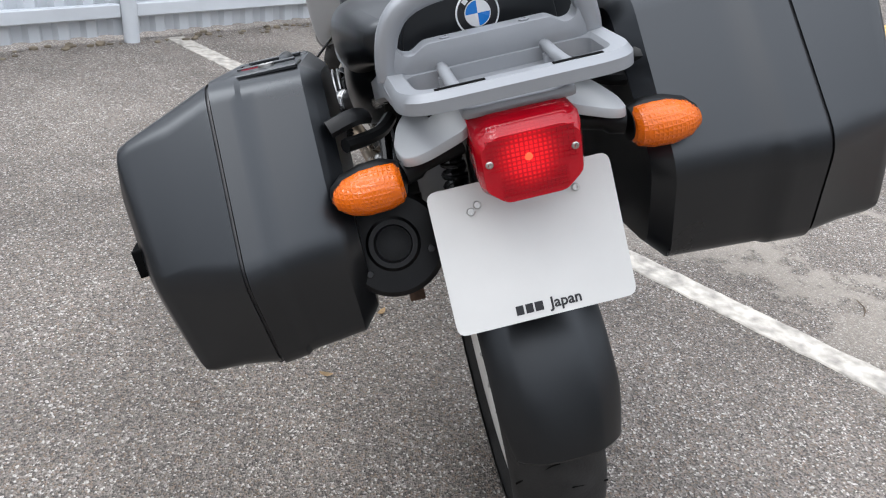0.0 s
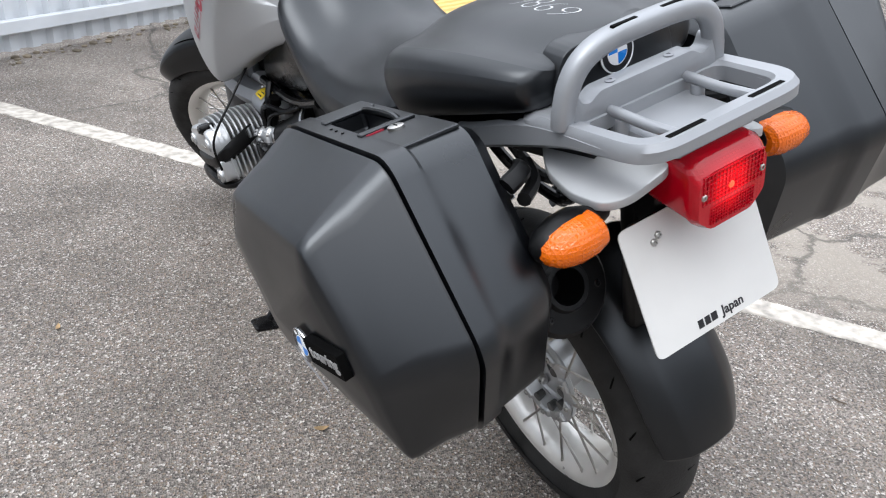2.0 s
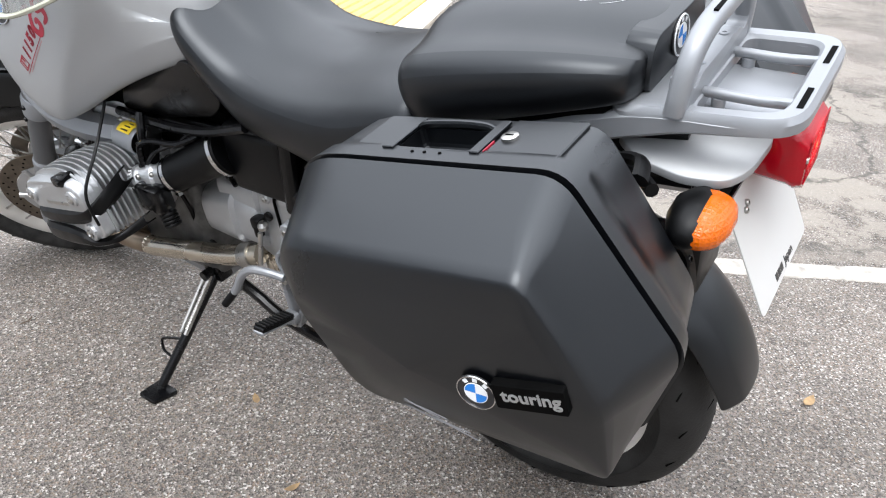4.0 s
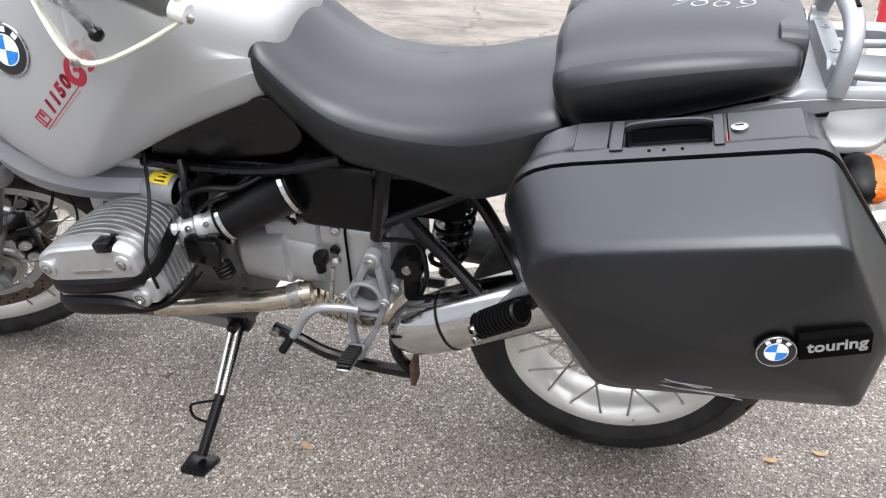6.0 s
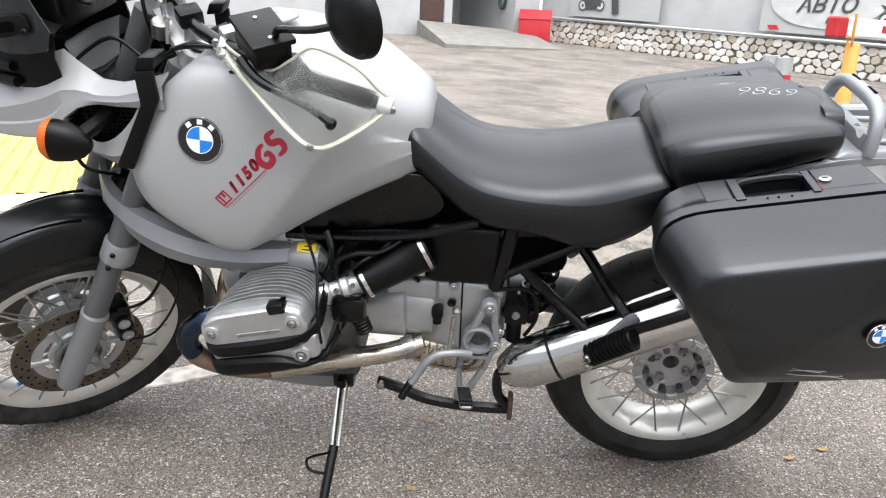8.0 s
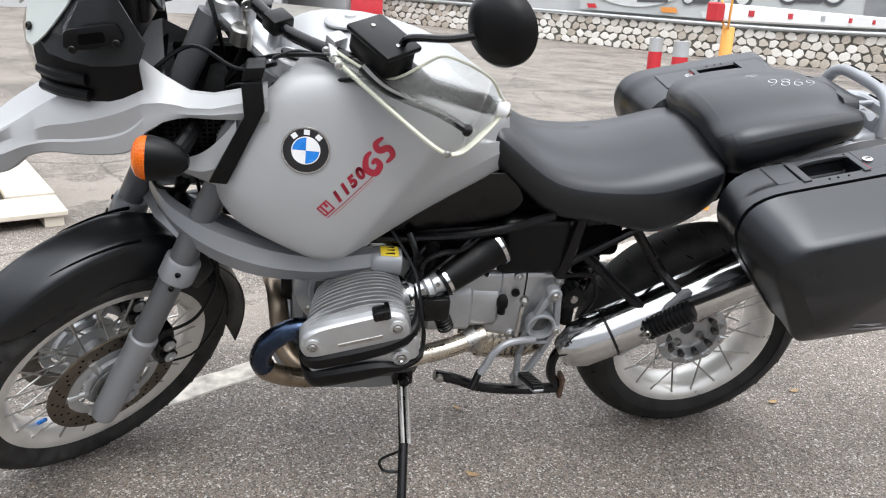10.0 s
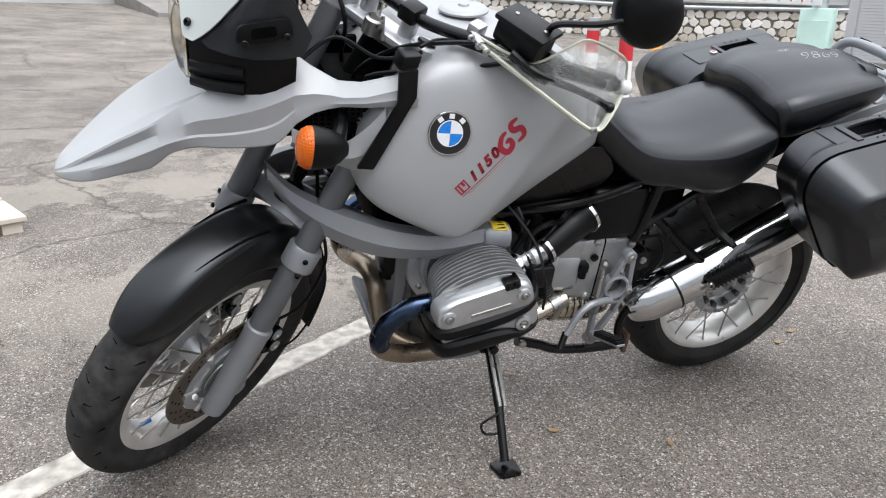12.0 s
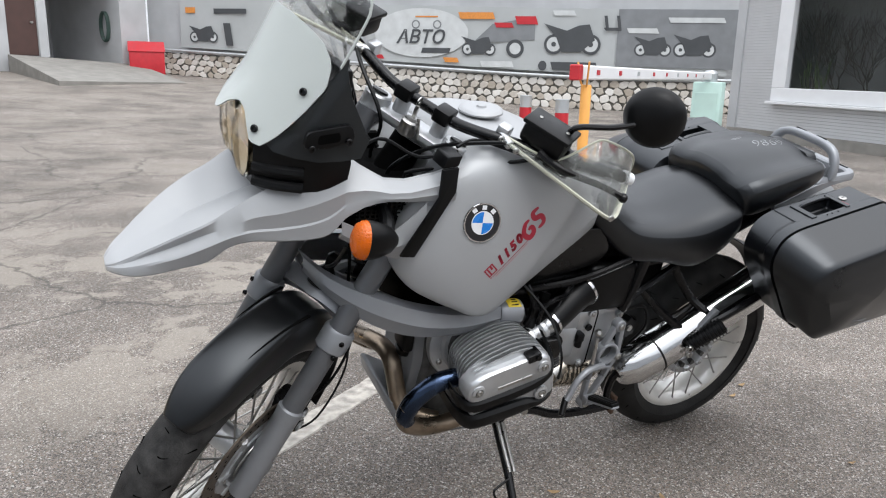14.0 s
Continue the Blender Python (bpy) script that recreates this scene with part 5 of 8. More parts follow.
part("beak", fairing(), SILVER, bike, "pointed silver front beak with arms back to the tank", smooth=28)
for s in (1, -1):
    low = [[(1.312, s * .180, .940), (1.312, s * .182, .915), (1.312, s * .164, .898)], [(1.285, s * .183, .928), (1.285, s * .188, .900), (1.285, s * .171, .884)], [(1.245, s * .188, .906), (1.245, s * .196, .888), (1.24, s * .176, .866)], [(1.205, s * .192, .918), (1.205, s * .204, .885), (1.19, s * .186, .848)], [(1.165, s * .198, .955), (1.165, s * .211, .905), (1.165, s * .202, .855)], [(1.142, s * .202, .985), (1.142, s * .215, .93), (1.142, s * .212, .87)]]
    part("fairing_web", sheet(dense(low, 3), 0.006), SILVER, bike)
    mesh = [box((1.14 + 0.0115 * k, s * 0.156, 0.90), (1.143 + 0.0115 * k, s * 0.160, 1.0)) for k in range(12)] + [box((1.14, s * 0.156, 0.905 + 0.009 * k), (1.275, s * 0.160, 0.9075 + 0.009 * k)) for k in range(10)]
    part("grille", joined(*mesh), BLACK, bike, "black mesh in the fairing's opening", smooth=0)
    part("grille_back", box((1.12, s * 0.130, 0.88), (1.29, s * 0.148, 1.01)), DARK, bike)
    strap = prism([(1.128, 1.062), (1.092, 1.066), (1.090, 1.012), (1.164, 0.868), (1.197, 0.872), (1.126, 1.0)], s * 0.214, s * 0.2245, "y", 0.003)
    part("strap", strap, BLACK, bike, "black rubber strap across the fairing joint")
    part("strap_end", prism([(1.128, 1.062), (1.092, 1.066), (1.085, 1.090), (1.118, 1.088)], s * 0.165, s * 0.220, "y", 0.004), BLACK, bike)
    # front indicators
    c = Vector((1.272, s * 0.248, 0.932))
    pod = moved(lathe([(-0.052, 0.0), (-0.050, 0.012), (-0.036, 0.027), (-0.012, 0.037), (0.012, 0.041), (0.018, 0.041)], (0, 0, 0), (1, 0, 0.1), 28), Matrix.Translation(c) @ Matrix.Diagonal((1, 0.8, 1, 1)))
    ind = part("front_indicator", pod, BLACK, bike, "black indicator pod with amber lens")
    lens = moved(lathe([(0.018, 0.0405), (0.026, 0.040), (0.036, 0.034), (0.042, 0.022), (0.044, 0.0)], (0, 0, 0), (1, 0, 0.1), 28), Matrix.Translation(c) @ Matrix.Diagonal((1, 0.8, 1, 1)))
    part("lens", lens, ORANGE_LENS, ind, "amber lens")
    part("stalk", tube([(1.240, s * 0.240, 0.942), (1.228, s * 0.205, 0.950), (1.22, s * 0.16, 0.955)], 0.015, 10), BLACK, ind)

# lower silver shield round the tank's foot
for s in (1, -1):
    rows = []
    for x, y, zt, zb in ((1.34, 0.03, 0.80, 0.765), (1.30, 0.10, 0.78, 0.735), (1.24, 0.155, 0.765, 0.70), (1.17, 0.185, 0.745, 0.672), (1.09, 0.197, 0.720, 0.654), (1.0, 0.195, 0.700, 0.648), (0.92, 0.185, 0.698, 0.648), (0.862, 0.175, 0.700, 0.646)):
        rows.append([(x, s * (y - 0.03), zt + 0.004), (x, s * y, zt), (x, s * (y + 0.012), (zt + zb) / 2), (x, s * y, zb), (x, s * (y - 0.035), zb - 0.004)])
    part("lower_shield", sheet(dense(rows, 3), 0.005), SILVER_RACK, bike, "silver shield under the tank")
    duct = lathe([(0.0, 0.026), (0.010, 0.031), (0.062, 0.0305), (0.064, 0.0285), (0.062, 0.0265), (0.020, 0.0255), (0.020, 0.0)], (0.892, s * 0.168, 0.674), (0.80, s * 0.166, 0.665), 28)
    mouth = part("air_duct", duct, SILVER_RACK, bike, "silver air duct end")
    part("duct_mouth", lathe([(0.057, 0.0272), (0.056, 0.0)], (0.892, s * 0.168, 0.674), (0.80, s * 0.166, 0.665), 28), DARK, mouth)
tag = []
for k in range(7):
    a = radians(52 + 60 * k / 6)
    tag.append([(x, 0.167 + 0.0326 * math.cos(a), 0.665 + 0.098 * (x - 0.80) + 0.0326 * math.sin(a)) for x in (0.834, 0.872)])
tag = part("warning_tag", sheet(tag, 0.0006), YELLOW_TAG, bike, "yellow sticker with dark print")
for k, a in enumerate((62, 78, 94)):
    ty, tz = 0.167 + 0.0328 * math.cos(radians(a)), 0.670 + 0.0328 * math.sin(radians(a))
    part("tag_print", box((0.842, ty - 0.0012, tz - 0.0012), (0.862 - 0.004 * k, ty + 0.0012, tz + 0.0012)), BLACK_INK, tag, smooth=0)

def screen_x(y, z):
    return 1.522 - 0.62 * (z - 1.10) + 0.4 * (z - 1.10) ** 2 - 3.1 * y * y


# headlamps, cowl and screen
WARM_BULB, _nt, _b = node_mat("lit_side_light_bulb")
_b.inputs["Emission Color"].default_value, _b.inputs["Emission Strength"].default_value = (1, 0.62, 0.25, 1), 2.5
for y, zc, h in ((0.056, 1.072, 0.068), (-0.05, 1.075, 0.062)):
    bowl = moved(lathe([(0, 0.008), (0.01, 0.024), (0.03, 0.044), (0.05, 0.052)], (0, 0, 0), (1, 0, 0), 28), Matrix.Translation((1.432, y, zc)) @ Matrix.Diagonal((1, 0.78, h / 0.05, 1)))
    lamp = part("headlamp", bowl, WARM_CHROME, bike, "headlamp with clear glass and bright reflector")
    glass = moved(lathe([(0.050, 0.053), (0.058, 0.050), (0.068, 0.035), (0.074, 0.0)], (0, 0, 0), (1, 0, -0.1), 28), Matrix.Translation((1.432, y, zc)) @ Matrix.Diagonal((1, 0.78, h / 0.05, 1)))
    part("glass", glass, LAMP_GLASS, lamp)
    part("bulb", rod((1.44, y, zc), (1.468, y, zc), 0.008, 0.006, 10), WARM_BULB, lamp)
cowl = [body for body in ([(1.478, y, z) for y, z in ((0, .99), (.06, .995), (.11, 1.02), (.118, 1.07), (.10, 1.13), (.05, 1.155), (0, 1.16))], [(1.44, y, z) for y, z in ((0, .96), (.07, .965), (.13, 1.0), (.142, 1.06), (.125, 1.135), (.06, 1.165), (0, 1.17))], [(1.36, y, z) for y, z in ((0, .95), (.09, .955), (.152, .995), (.164, 1.06), (.150, 1.12), (.07, 1.15), (0, 1.15))], [(1.30, y, z) for y, z in ((0, .98), (.10, .99), (.155, 1.02), (.166, 1.06), (.150, 1.10), (.07, 1.12), (0, 1.12))])]
for s in (1, -1):
    part("cowl", sheet([[(x, s * y, z) for x, y, z in r] for r in dense(cowl, 3)], 0.004), BLACK, bike, "black headlamp cowl")
    for z in (1.000, 1.030):
        part("cowl_rib", tube([(1.475, s * 0.112, z + 0.012), (1.44, s * 0.138, z + 0.01), (1.39, s * 0.156, z + 0.008)], 0.011, 8), BLACK, bike)
    low = [(1.466, .122, 1.098), (1.448, .146, 1.080), (1.412, .165, 1.073), (1.372, .184, 1.071), (1.330, .192, 1.075), (1.293, .196, 1.082), (1.279, .196, 1.116)]
    upp = [(1.452, .136, 1.135), (1.432, .148, 1.160), (1.405, .158, 1.190), (1.378, .170, 1.225), (1.352, .178, 1.265), (1.336, .183, 1.245), (1.318, .189, 1.195)]
    sm = [[(a[0] + (b[0] - a[0]) * k, a[1] + (b[1] - a[1]) * k, a[2] + (b[2] - a[2]) * k) for k in (0, .2, .4, .6, .8, 1)] for a, b in zip(low, upp)]
    sm = [[(min(x, screen_x(y, z) - 0.007), s * y, z) for x, y, z in row] for row in sm]
    part("smoked_wing", sheet(sm, 0.003), SCREEN_DARK, bike, "smoked plastic side of the windscreen")
    bracket = prism(rounded([(1.408, 1.104), (1.402, 1.136), (1.318, 1.150), (1.308, 1.120), (1.36, 1.104)], 0.012), s * 0.188, s * 0.200, "y", 0.003)
    part("screen_bracket", bracket, BLACK, bike)
    part("bracket_slot", prism(rounded([(1.382, 1.112), (1.380, 1.130), (1.340, 1.136), (1.338, 1.118)], 0.006), s * 0.1995, s * 0.2010, "y"), DARK, bike, smooth=0)
    for x, z in ((1.392, 1.121), (1.322, 1.133)):
        bolt((x, s * 0.200, z), (0, s, 0), 0.007, 0.004, BLACK_GLOSS, bike)


def screen_sheet(lo, hi, wl, wh, n=13, m=13, push=0.0, round_top=0.0):
    rows = []
    for i in range(m):
        t = i / (m - 1)
        row = []
        for k in range(n):
            u = 2 * k / (n - 1) - 1
            w = wl + (wh - wl) * t
            if round_top:
                w *= math.sqrt(max(0.02, 1 - max(0, (t - (1 - round_top)) / round_top) ** 2.2))
            y = u * w
            z = lo + (hi - lo) * t - (0.012 * (1 - t) * u * u)
            row.append((screen_x(y, z) + push, y, z))
        rows.append(row)
    return rows


part("windscreen", sheet(screen_sheet(1.13, 1.44, 0.176, 0.180, 17, 17, -0.001, 0.35), 0.003), SCREEN, bike, "clear curved windscreen with a whitened middle")
for s in (1, -1):
    edge = [Vector(r[-1 if s > 0 else 0]) for r in screen_sheet(1.26, 1.44, 0.178, 0.180, 17, 13, 0.0, 0.55)]
    part("screen_edge", tube(edge, 0.0026, 6, 1, False), SCREEN_MILK, bike)


def milky():
    """The whitened middle: two arches over the lamps below, a round head above."""
    rows = []
    for k in range(49):
        y = 0.176 * (k / 24 - 1)
        a = abs(y)
        lo = float(np.interp(a, (0, .012, .03, .055, .078, .100, .120, .140, .152, .166, .176), (1.122, 1.124, 1.142, 1.152, 1.142, 1.116, 1.092, 1.090, 1.108, 1.150, 1.205)))
        hi = float(np.interp(a, (0, .05, .09, .12, .142, .160, .171, .176), (1.322, 1.319, 1.308, 1.296, 1.282, 1.262, 1.240, 1.215)))
        row = []
        for i in range(11):
            z = lo + (hi - lo) * i / 10
            # the lower rim swells forward over the lamps
            swell = 0.012 * max(0, 1 - (z - lo) / 0.05) * max(0, 1 - a / 0.12)
            row.append((screen_x(y, z) + 0.004 + swell, y, z))
        rows.append(row)
    return rows


part("white_panel", sheet(milky(), 0.003), SCREEN_MILK, bike, "milky white panel of the windscreen", smooth=60)
for s in (1, -1):
    for y, z in ((0.154, 1.197), (0.118, 1.116)):
        p = Vector((screen_x(y, z) + 0.007, s * y, z))
        bolt(p, (0.7, s * 0.6, 0.3), 0.0075, 0.005, BLACK_GLOSS, bike, name="screen_bolt")
dash = joined(box((1.30, -0.13, 1.09), (1.37, 0.12, 1.20), 0.012), box((1.285, 0.0, 1.12), (1.31, 0.105, 1.225), 0.01), box((1.285, -0.12, 1.12), (1.31, -0.01, 1.225), 0.01))
part("dashboard", dash, BLACK, bike, "black instrument panel")
for y in (0.052, -0.066):
    part("dial", lathe([(0, 0.042), (0.006, 0.044), (0.008, 0.040), (0.004, 0.038), (0.004, 0)], (1.286, y, 1.172), (1.2, y, 1.2), 28), BLACK_GLOSS, bike)
# near-black fill below the dash, deep shade put into its colour
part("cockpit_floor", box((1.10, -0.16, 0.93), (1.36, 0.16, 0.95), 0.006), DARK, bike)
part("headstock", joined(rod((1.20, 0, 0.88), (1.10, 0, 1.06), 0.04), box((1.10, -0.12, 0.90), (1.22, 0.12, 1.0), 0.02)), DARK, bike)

FRONT_GROUP = "beak fairing_web grille grille_back strap strap_end front_indicator lens stalk headlamp glass bulb cowl cowl_rib smoked_wing screen_bracket bracket_slot windscreen screen_edge white_panel screen_bolt dashboard dial".split()
for ob in bike.children_recursive:
    if ob.name.split(".")[0] in FRONT_GROUP:
        ob.data.transform(Matrix.Translation((0, 0, 0.016)))


def even(pts, n):
    """A smooth line through points, cut into n equal steps."""
    path = spline(pts, 8)
    run = [0.0]
    for a, b in zip(path, path[1:]):
        run.append(run[-1] + (b - a).length)
    return [Vector([float(np.interp(run[-1] * k / n, run, [p[i] for p in path])) for i in range(3)]) for k in range(n + 1)]


# -- handlebar and what sits on it --
bar = part("handlebar", moved(tube([(0.900, -.428, 1.158), (1.0, -.33, 1.172), (1.075, -.215, 1.180), (1.10, -.12, 1.165), (1.105, -0.06, 1.158), (1.105, 0.06, 1.158), (1.10, .12, 1.165), (1.075, .215, 1.180), (1.0, .33, 1.172), (.900, .428, 1.158)], 0.0125, 12, 6), STEER), BLACK_FRAME, bike, "black tubular handlebar")
clampbm = joined(box((1.085, -0.135, 1.085), (1.145, 0.135, 1.112), 0.012), *[rod((1.125, s * 0.105, 1.07), (1.113, s * 0.105, 1.128), 0.034, 0.032, 24, 0.004) for s in (1, -1)], *[rod((1.105, s * 0.05, 1.105), (1.100, s * 0.05, 1.150), 0.018) for s in (1, -1)])
clampob = part("top_clamp", moved(clampbm, STEER), ALU, bike, "silver top clamp of the fork")
for s in (1, -1):
    part("riser_cap", moved(box((1.082, s * 0.05 - 0.02, 1.145), (1.128, s * 0.05 + 0.02, 1.178), 0.006), STEER), BLACK, clampob)
    part("fork_cap", moved(lathe([(0, 0.020), (0.004, 0.019), (0.004, 0)], (1.113, s * 0.105, 1.128), (1.1, s * 0.105, 1.16), 20), STEER), BLACK, clampob)
part("ignition_lock", moved(lathe([(0, 0.02), (0.03, 0.02), (0.034, 0.016), (0.034, 0)], (1.15, 0, 1.10), (1.14, 0, 1.2), 20), STEER), STEEL, clampob)
part("key", moved(joined(box((1.137, -0.004, 1.135), (1.143, 0.004, 1.165)), lathe([(-0.0015, 0.011), (0.0015, 0.011), (0.0015, 0.004), (-0.0015, 0.004)], (1.14, 0, 1.175), (1.14, 1, 1.175), 16, True), rod((1.140, 0.012, 1.14), (1.150, 0.03, 1.10), 0.004, seg=6)), STEER), STEEL, clampob)
for s in (1, -1):
    def bx(p):
        return (p[0], s * p[1], p[2])
    grip = lathe([(0, 0.015), (0.004, 0.0175), (0.105, 0.017), (0.112, 0.019), (0.118, 0.017)], bx((0.910, 0.416, 1.160)), bx((0.99, 0.333, 1.171)), 18)
    part("grip", moved(grip, STEER), BLACK, bar)
    part("bar_end", moved(lathe([(0, 0.012), (0.0, 0.014), (0.02, 0.0165), (0.024, 0.0165)], bx((0.886, 0.440, 1.156)), bx((0.910, 0.416, 1.160)), 16), STEER), WHITE_INK, bar)
    sw = joined(box((0.985, s * 0.27, 1.148), (1.045, s * 0.335, 1.195), 0.01), rod(bx((1.02, 0.30, 1.19)), bx((1.02, 0.30, 1.205)), 0.01))
    part("switch_unit", moved(sw, STEER), BLACK, bar)
    mc = joined(box((1.005, s * 0.205, 1.190), (1.075, s * 0.305, 1.235), 0.010), box((1.0, s * 0.20, 1.232), (1.08, s * 0.31, 1.244), 0.005))
    res = part("fluid_reservoir", moved(mc, STEER), BLACK, bar, "black fluid reservoir on the handlebar")
    for dy in (0.225, 0.29):
        bolt((1.04, s * dy, 1.244), (0, 0, 1), 0.004, 0.002, STEEL, res, STEER)
    part("lever", moved(tube([bx((1.085, 0.262, 1.195)), bx((1.075, 0.32, 1.185)), bx((1.03, 0.40, 1.178)), bx((1.01, 0.452, 1.172))], [0.010, 0.008, 0.007, 0.007], 8), STEER), BLACK_FRAME, bar)
    part("lever_tip", moved(lathe([(0, 0.002), (0.003, 0.009), (0.009, 0.011), (0.015, 0.009), (0.018, 0.002)], bx((1.014, 0.446, 1.172)), bx((1.0, 0.47, 1.17)), 12), STEER), BLACK_FRAME, bar)
    stem = tube([bx((1.03, 0.29, 1.235)), bx((1.028, 0.30, 1.262)), bx((1.000, 0.36, 1.290)), bx((0.970, 0.400, 1.315))], 0.0065, 8)
    mir = part("mirror", moved(stem, STEER), BLACK_FRAME, bike, "round black rear-view mirror on a stem")
    back = lathe([(0.0, 0.0), (0.002, 0.025), (0.012, 0.05), (0.028, 0.062), (0.040, 0.064), (0.042, 0.061), (0.038, 0.058), (0.038, 0)], bx((0.982, 0.421, 1.332)), bx((0.912, 0.411, 1.328)), 36)
    part("mirror_head", moved(back, STEER), BLACK, mir)
    glass = lathe([(0.0385, 0.057), (0.039, 0.057), (0.039, 0)], bx((0.982, 0.421, 1.332)), bx((0.912, 0.411, 1.328)), 36)
    part("mirror_glass", moved(glass, STEER), CHROME, mir)
    # hand guards of clear plastic
    lowline = even([bx(p) for p in ((1.088, .172, 1.181), (1.096, .219, 1.179), (1.090, .280, 1.170), (1.081, .336, 1.160), (1.068, .400, 1.147), (1.055, .440, 1.137), (1.040, .455, 1.131), (1.018, .459, 1.129), (.985, .455, 1.131), (.948, .448, 1.136), (.915, .440, 1.142), (.884, .432, 1.149))], 40)
    topline = even([bx(p) for p in ((1.089, .180, 1.188), (1.089, .215, 1.190), (1.070, .262, 1.184), (1.047, .300, 1.186), (1.022, .324, 1.214), (1.000, .344, 1.243), (.988, .356, 1.250), (.966, .384, 1.246), (.944, .412, 1.236), (.930, .424, 1.222), (.912, .428, 1.196), (.898, .429, 1.180), (.884, .430, 1.165))], 40)
    rows = [[a.lerp(b, t) + Vector((0.02 * math.sin(t * math.pi), s * 0.008 * math.sin(t * math.pi), 0)) for t in (0, 0.25, 0.5, 0.75, 1)] for a, b in zip(lowline, topline)]
    guard = part("hand_guard", moved(sheet(rows, 0.003), STEER), GUARD, bike, "yellowed clear plastic hand guard")
    part("guard_rim", moved(tube(lowline, 0.0075, 8, 1, False, flat=0.6), STEER), GUARD_EDGE, guard)
    part("guard_lip", moved(tube(topline, 0.0028, 6, 1, False), STEER), GUARD_EDGE, guard)
    part("guard_mount", moved(joined(rod(bx((1.075, 0.165, 1.184)), bx((1.098, 0.205, 1.180)), 0.010), box((1.055, s * 0.160, 1.172), (1.088, s * 0.188, 1.202), 0.006)), STEER), ALU, guard)
    for p in ((1.100, 0.182, 1.184), (1.104, 0.222, 1.181), (1.050, 0.456, 1.138), (0.886, 0.441, 1.150)):
        bolt(bx(p), (0.5, s * 0.8, 0.1), 0.0075, 0.005, STEEL, guard, STEER)
    # cables from the bar to the frame
    part("cable", tube([STEER @ Vector(bx((1.06, 0.24, 1.19))), STEER @ Vector(bx((1.13, 0.16, 1.17))), STEER @ Vector(bx((1.16, 0.06, 1.10))), (1.17, s * 0.05, 1.0), (1.12, s * 0.07, 0.93)], 0.0045, 6), BLACK, bike)
    part("cable", tube([STEER @ Vector(bx((1.05, 0.27, 1.17))), STEER @ Vector(bx((1.12, 0.18, 1.12))), (1.16, s * 0.12, 1.03), (1.10, s * 0.14, 0.98)], 0.0045, 6), BLACK, bike)
part("cable", tube([(1.075, 0.17, 1.105), (1.03, 0.16, 1.115), (0.97, 0.185, 1.106), (0.93, 0.235, 1.098)], 0.004, 6), BLACK, bike)
part("cable", tube([(1.30, 0.12, 1.05), (1.22, 0.10, 1.10), (1.14, 0.13, 1.07), (1.07, 0.17, 1.095)], 0.004, 6), BLACK, bike)
part("brake_hose", tube([STEER @ Vector((1.40, 0.10, 0.47)), STEER @ Vector((1.33, 0.12, 0.50)), STEER @ Vector((1.27, 0.11, 0.60)), STEER @ Vector((1.27, 0.06, 0.72)), (1.24, 0.06, 0.80), (1.26, 0.08, 0.92)], 0.004, 6), BLACK, bike)
part("brake_hose", tube([STEER @ Vector((1.42, 0.10, 0.36)), STEER @ Vector((1.34, 0.13, 0.38)), STEER @ Vector((1.26, 0.12, 0.50)), STEER @ Vector((1.28, 0.08, 0.66)), STEER @ Vector((1.30, 0.03, 0.72))], 0.003, 6), BLACK, bike)
part("wire", tube([(1.30, 0.18, 0.90), (1.305, 0.14, 0.84), (1.29, 0.05, 0.78)], 0.004, 6), BLACK, bike)


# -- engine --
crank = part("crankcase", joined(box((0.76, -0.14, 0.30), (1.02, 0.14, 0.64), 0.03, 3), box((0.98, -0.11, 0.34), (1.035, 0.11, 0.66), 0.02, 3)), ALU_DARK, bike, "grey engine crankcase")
cover = [[(x, y, z) for y, z in rounded([(-0.075 * q, 0.36 + 0.02 * (1 - q)), (0.075 * q, 0.36 + 0.02 * (1 - q)), (0.095 * q, 0.50), (0.085 * q, 0.65), (-0.085 * q, 0.65), (-0.095 * q, 0.50)], 0.02, 3)] for x, q in ((1.020, 1.05), (1.045, 1.0), (1.056, 0.93), (1.060, 0.82))]
cover = part("front_cover", loft(cover), SILVER_RACK, bike, "smooth grey cover on the engine's front")
part("cover_rib", box((1.056, 0.028, 0.42), (1.064, 0.033, 0.53), 0.0015, 1), SILVER_RACK, cover)
for y, z in ((0.07, 0.42), (0.078, 0.60), (-0.07, 0.42), (-0.078, 0.60)):
    bolt((1.057, y * 0.9, z), (1, 0, 0), 0.006, 0.005, STEEL, cover)
part("sensor_block", joined(box((1.040, 0.010, 0.520), (1.082, 0.082, 0.680), 0.014, 3), rod((1.061, 0.046, 0.525), (1.061, 0.046, 0.498), 0.026, 0.020, 20, 0.004)), BLACK, bike, "black plastic block in front of the engine")
for s in (1, -1):
    # flange where the cylinder joins the crankcase
    flange = lathe([(0.128, 0.0), (0.128, 0.124), (0.140, 0.128), (0.152, 0.126), (0.156, 0.118), (0.156, 0.098), (0.168, 0.094), (0.168, 0.0)], (0.925, 0, 0.595), (0.925, s, 0.595), 40)
    fl = part("cylinder_flange", flange, ALU, crank, "cast flange at the cylinder's foot")
    for k in range(8):
        a = k * math.tau / 8 + 0.3
        bolt((0.925 + 0.110 * math.cos(a), s * 0.156, 0.595 + 0.110 * math.sin(a)), (0, s, 0), 0.0075, 0.008, STEEL, fl)
part("oil_sump", prism(rounded([(1.112, 0.400), (1.104, 0.355), (1.078, 0.31), (1.02, 0.262), (0.86, 0.248), (0.80, 0.256), (0.79, 0.295), (1.0, 0.33)], 0.02), -0.115, 0.105, "y", 0.01), SILVER_RACK, bike, "silver bash plate under the engine")


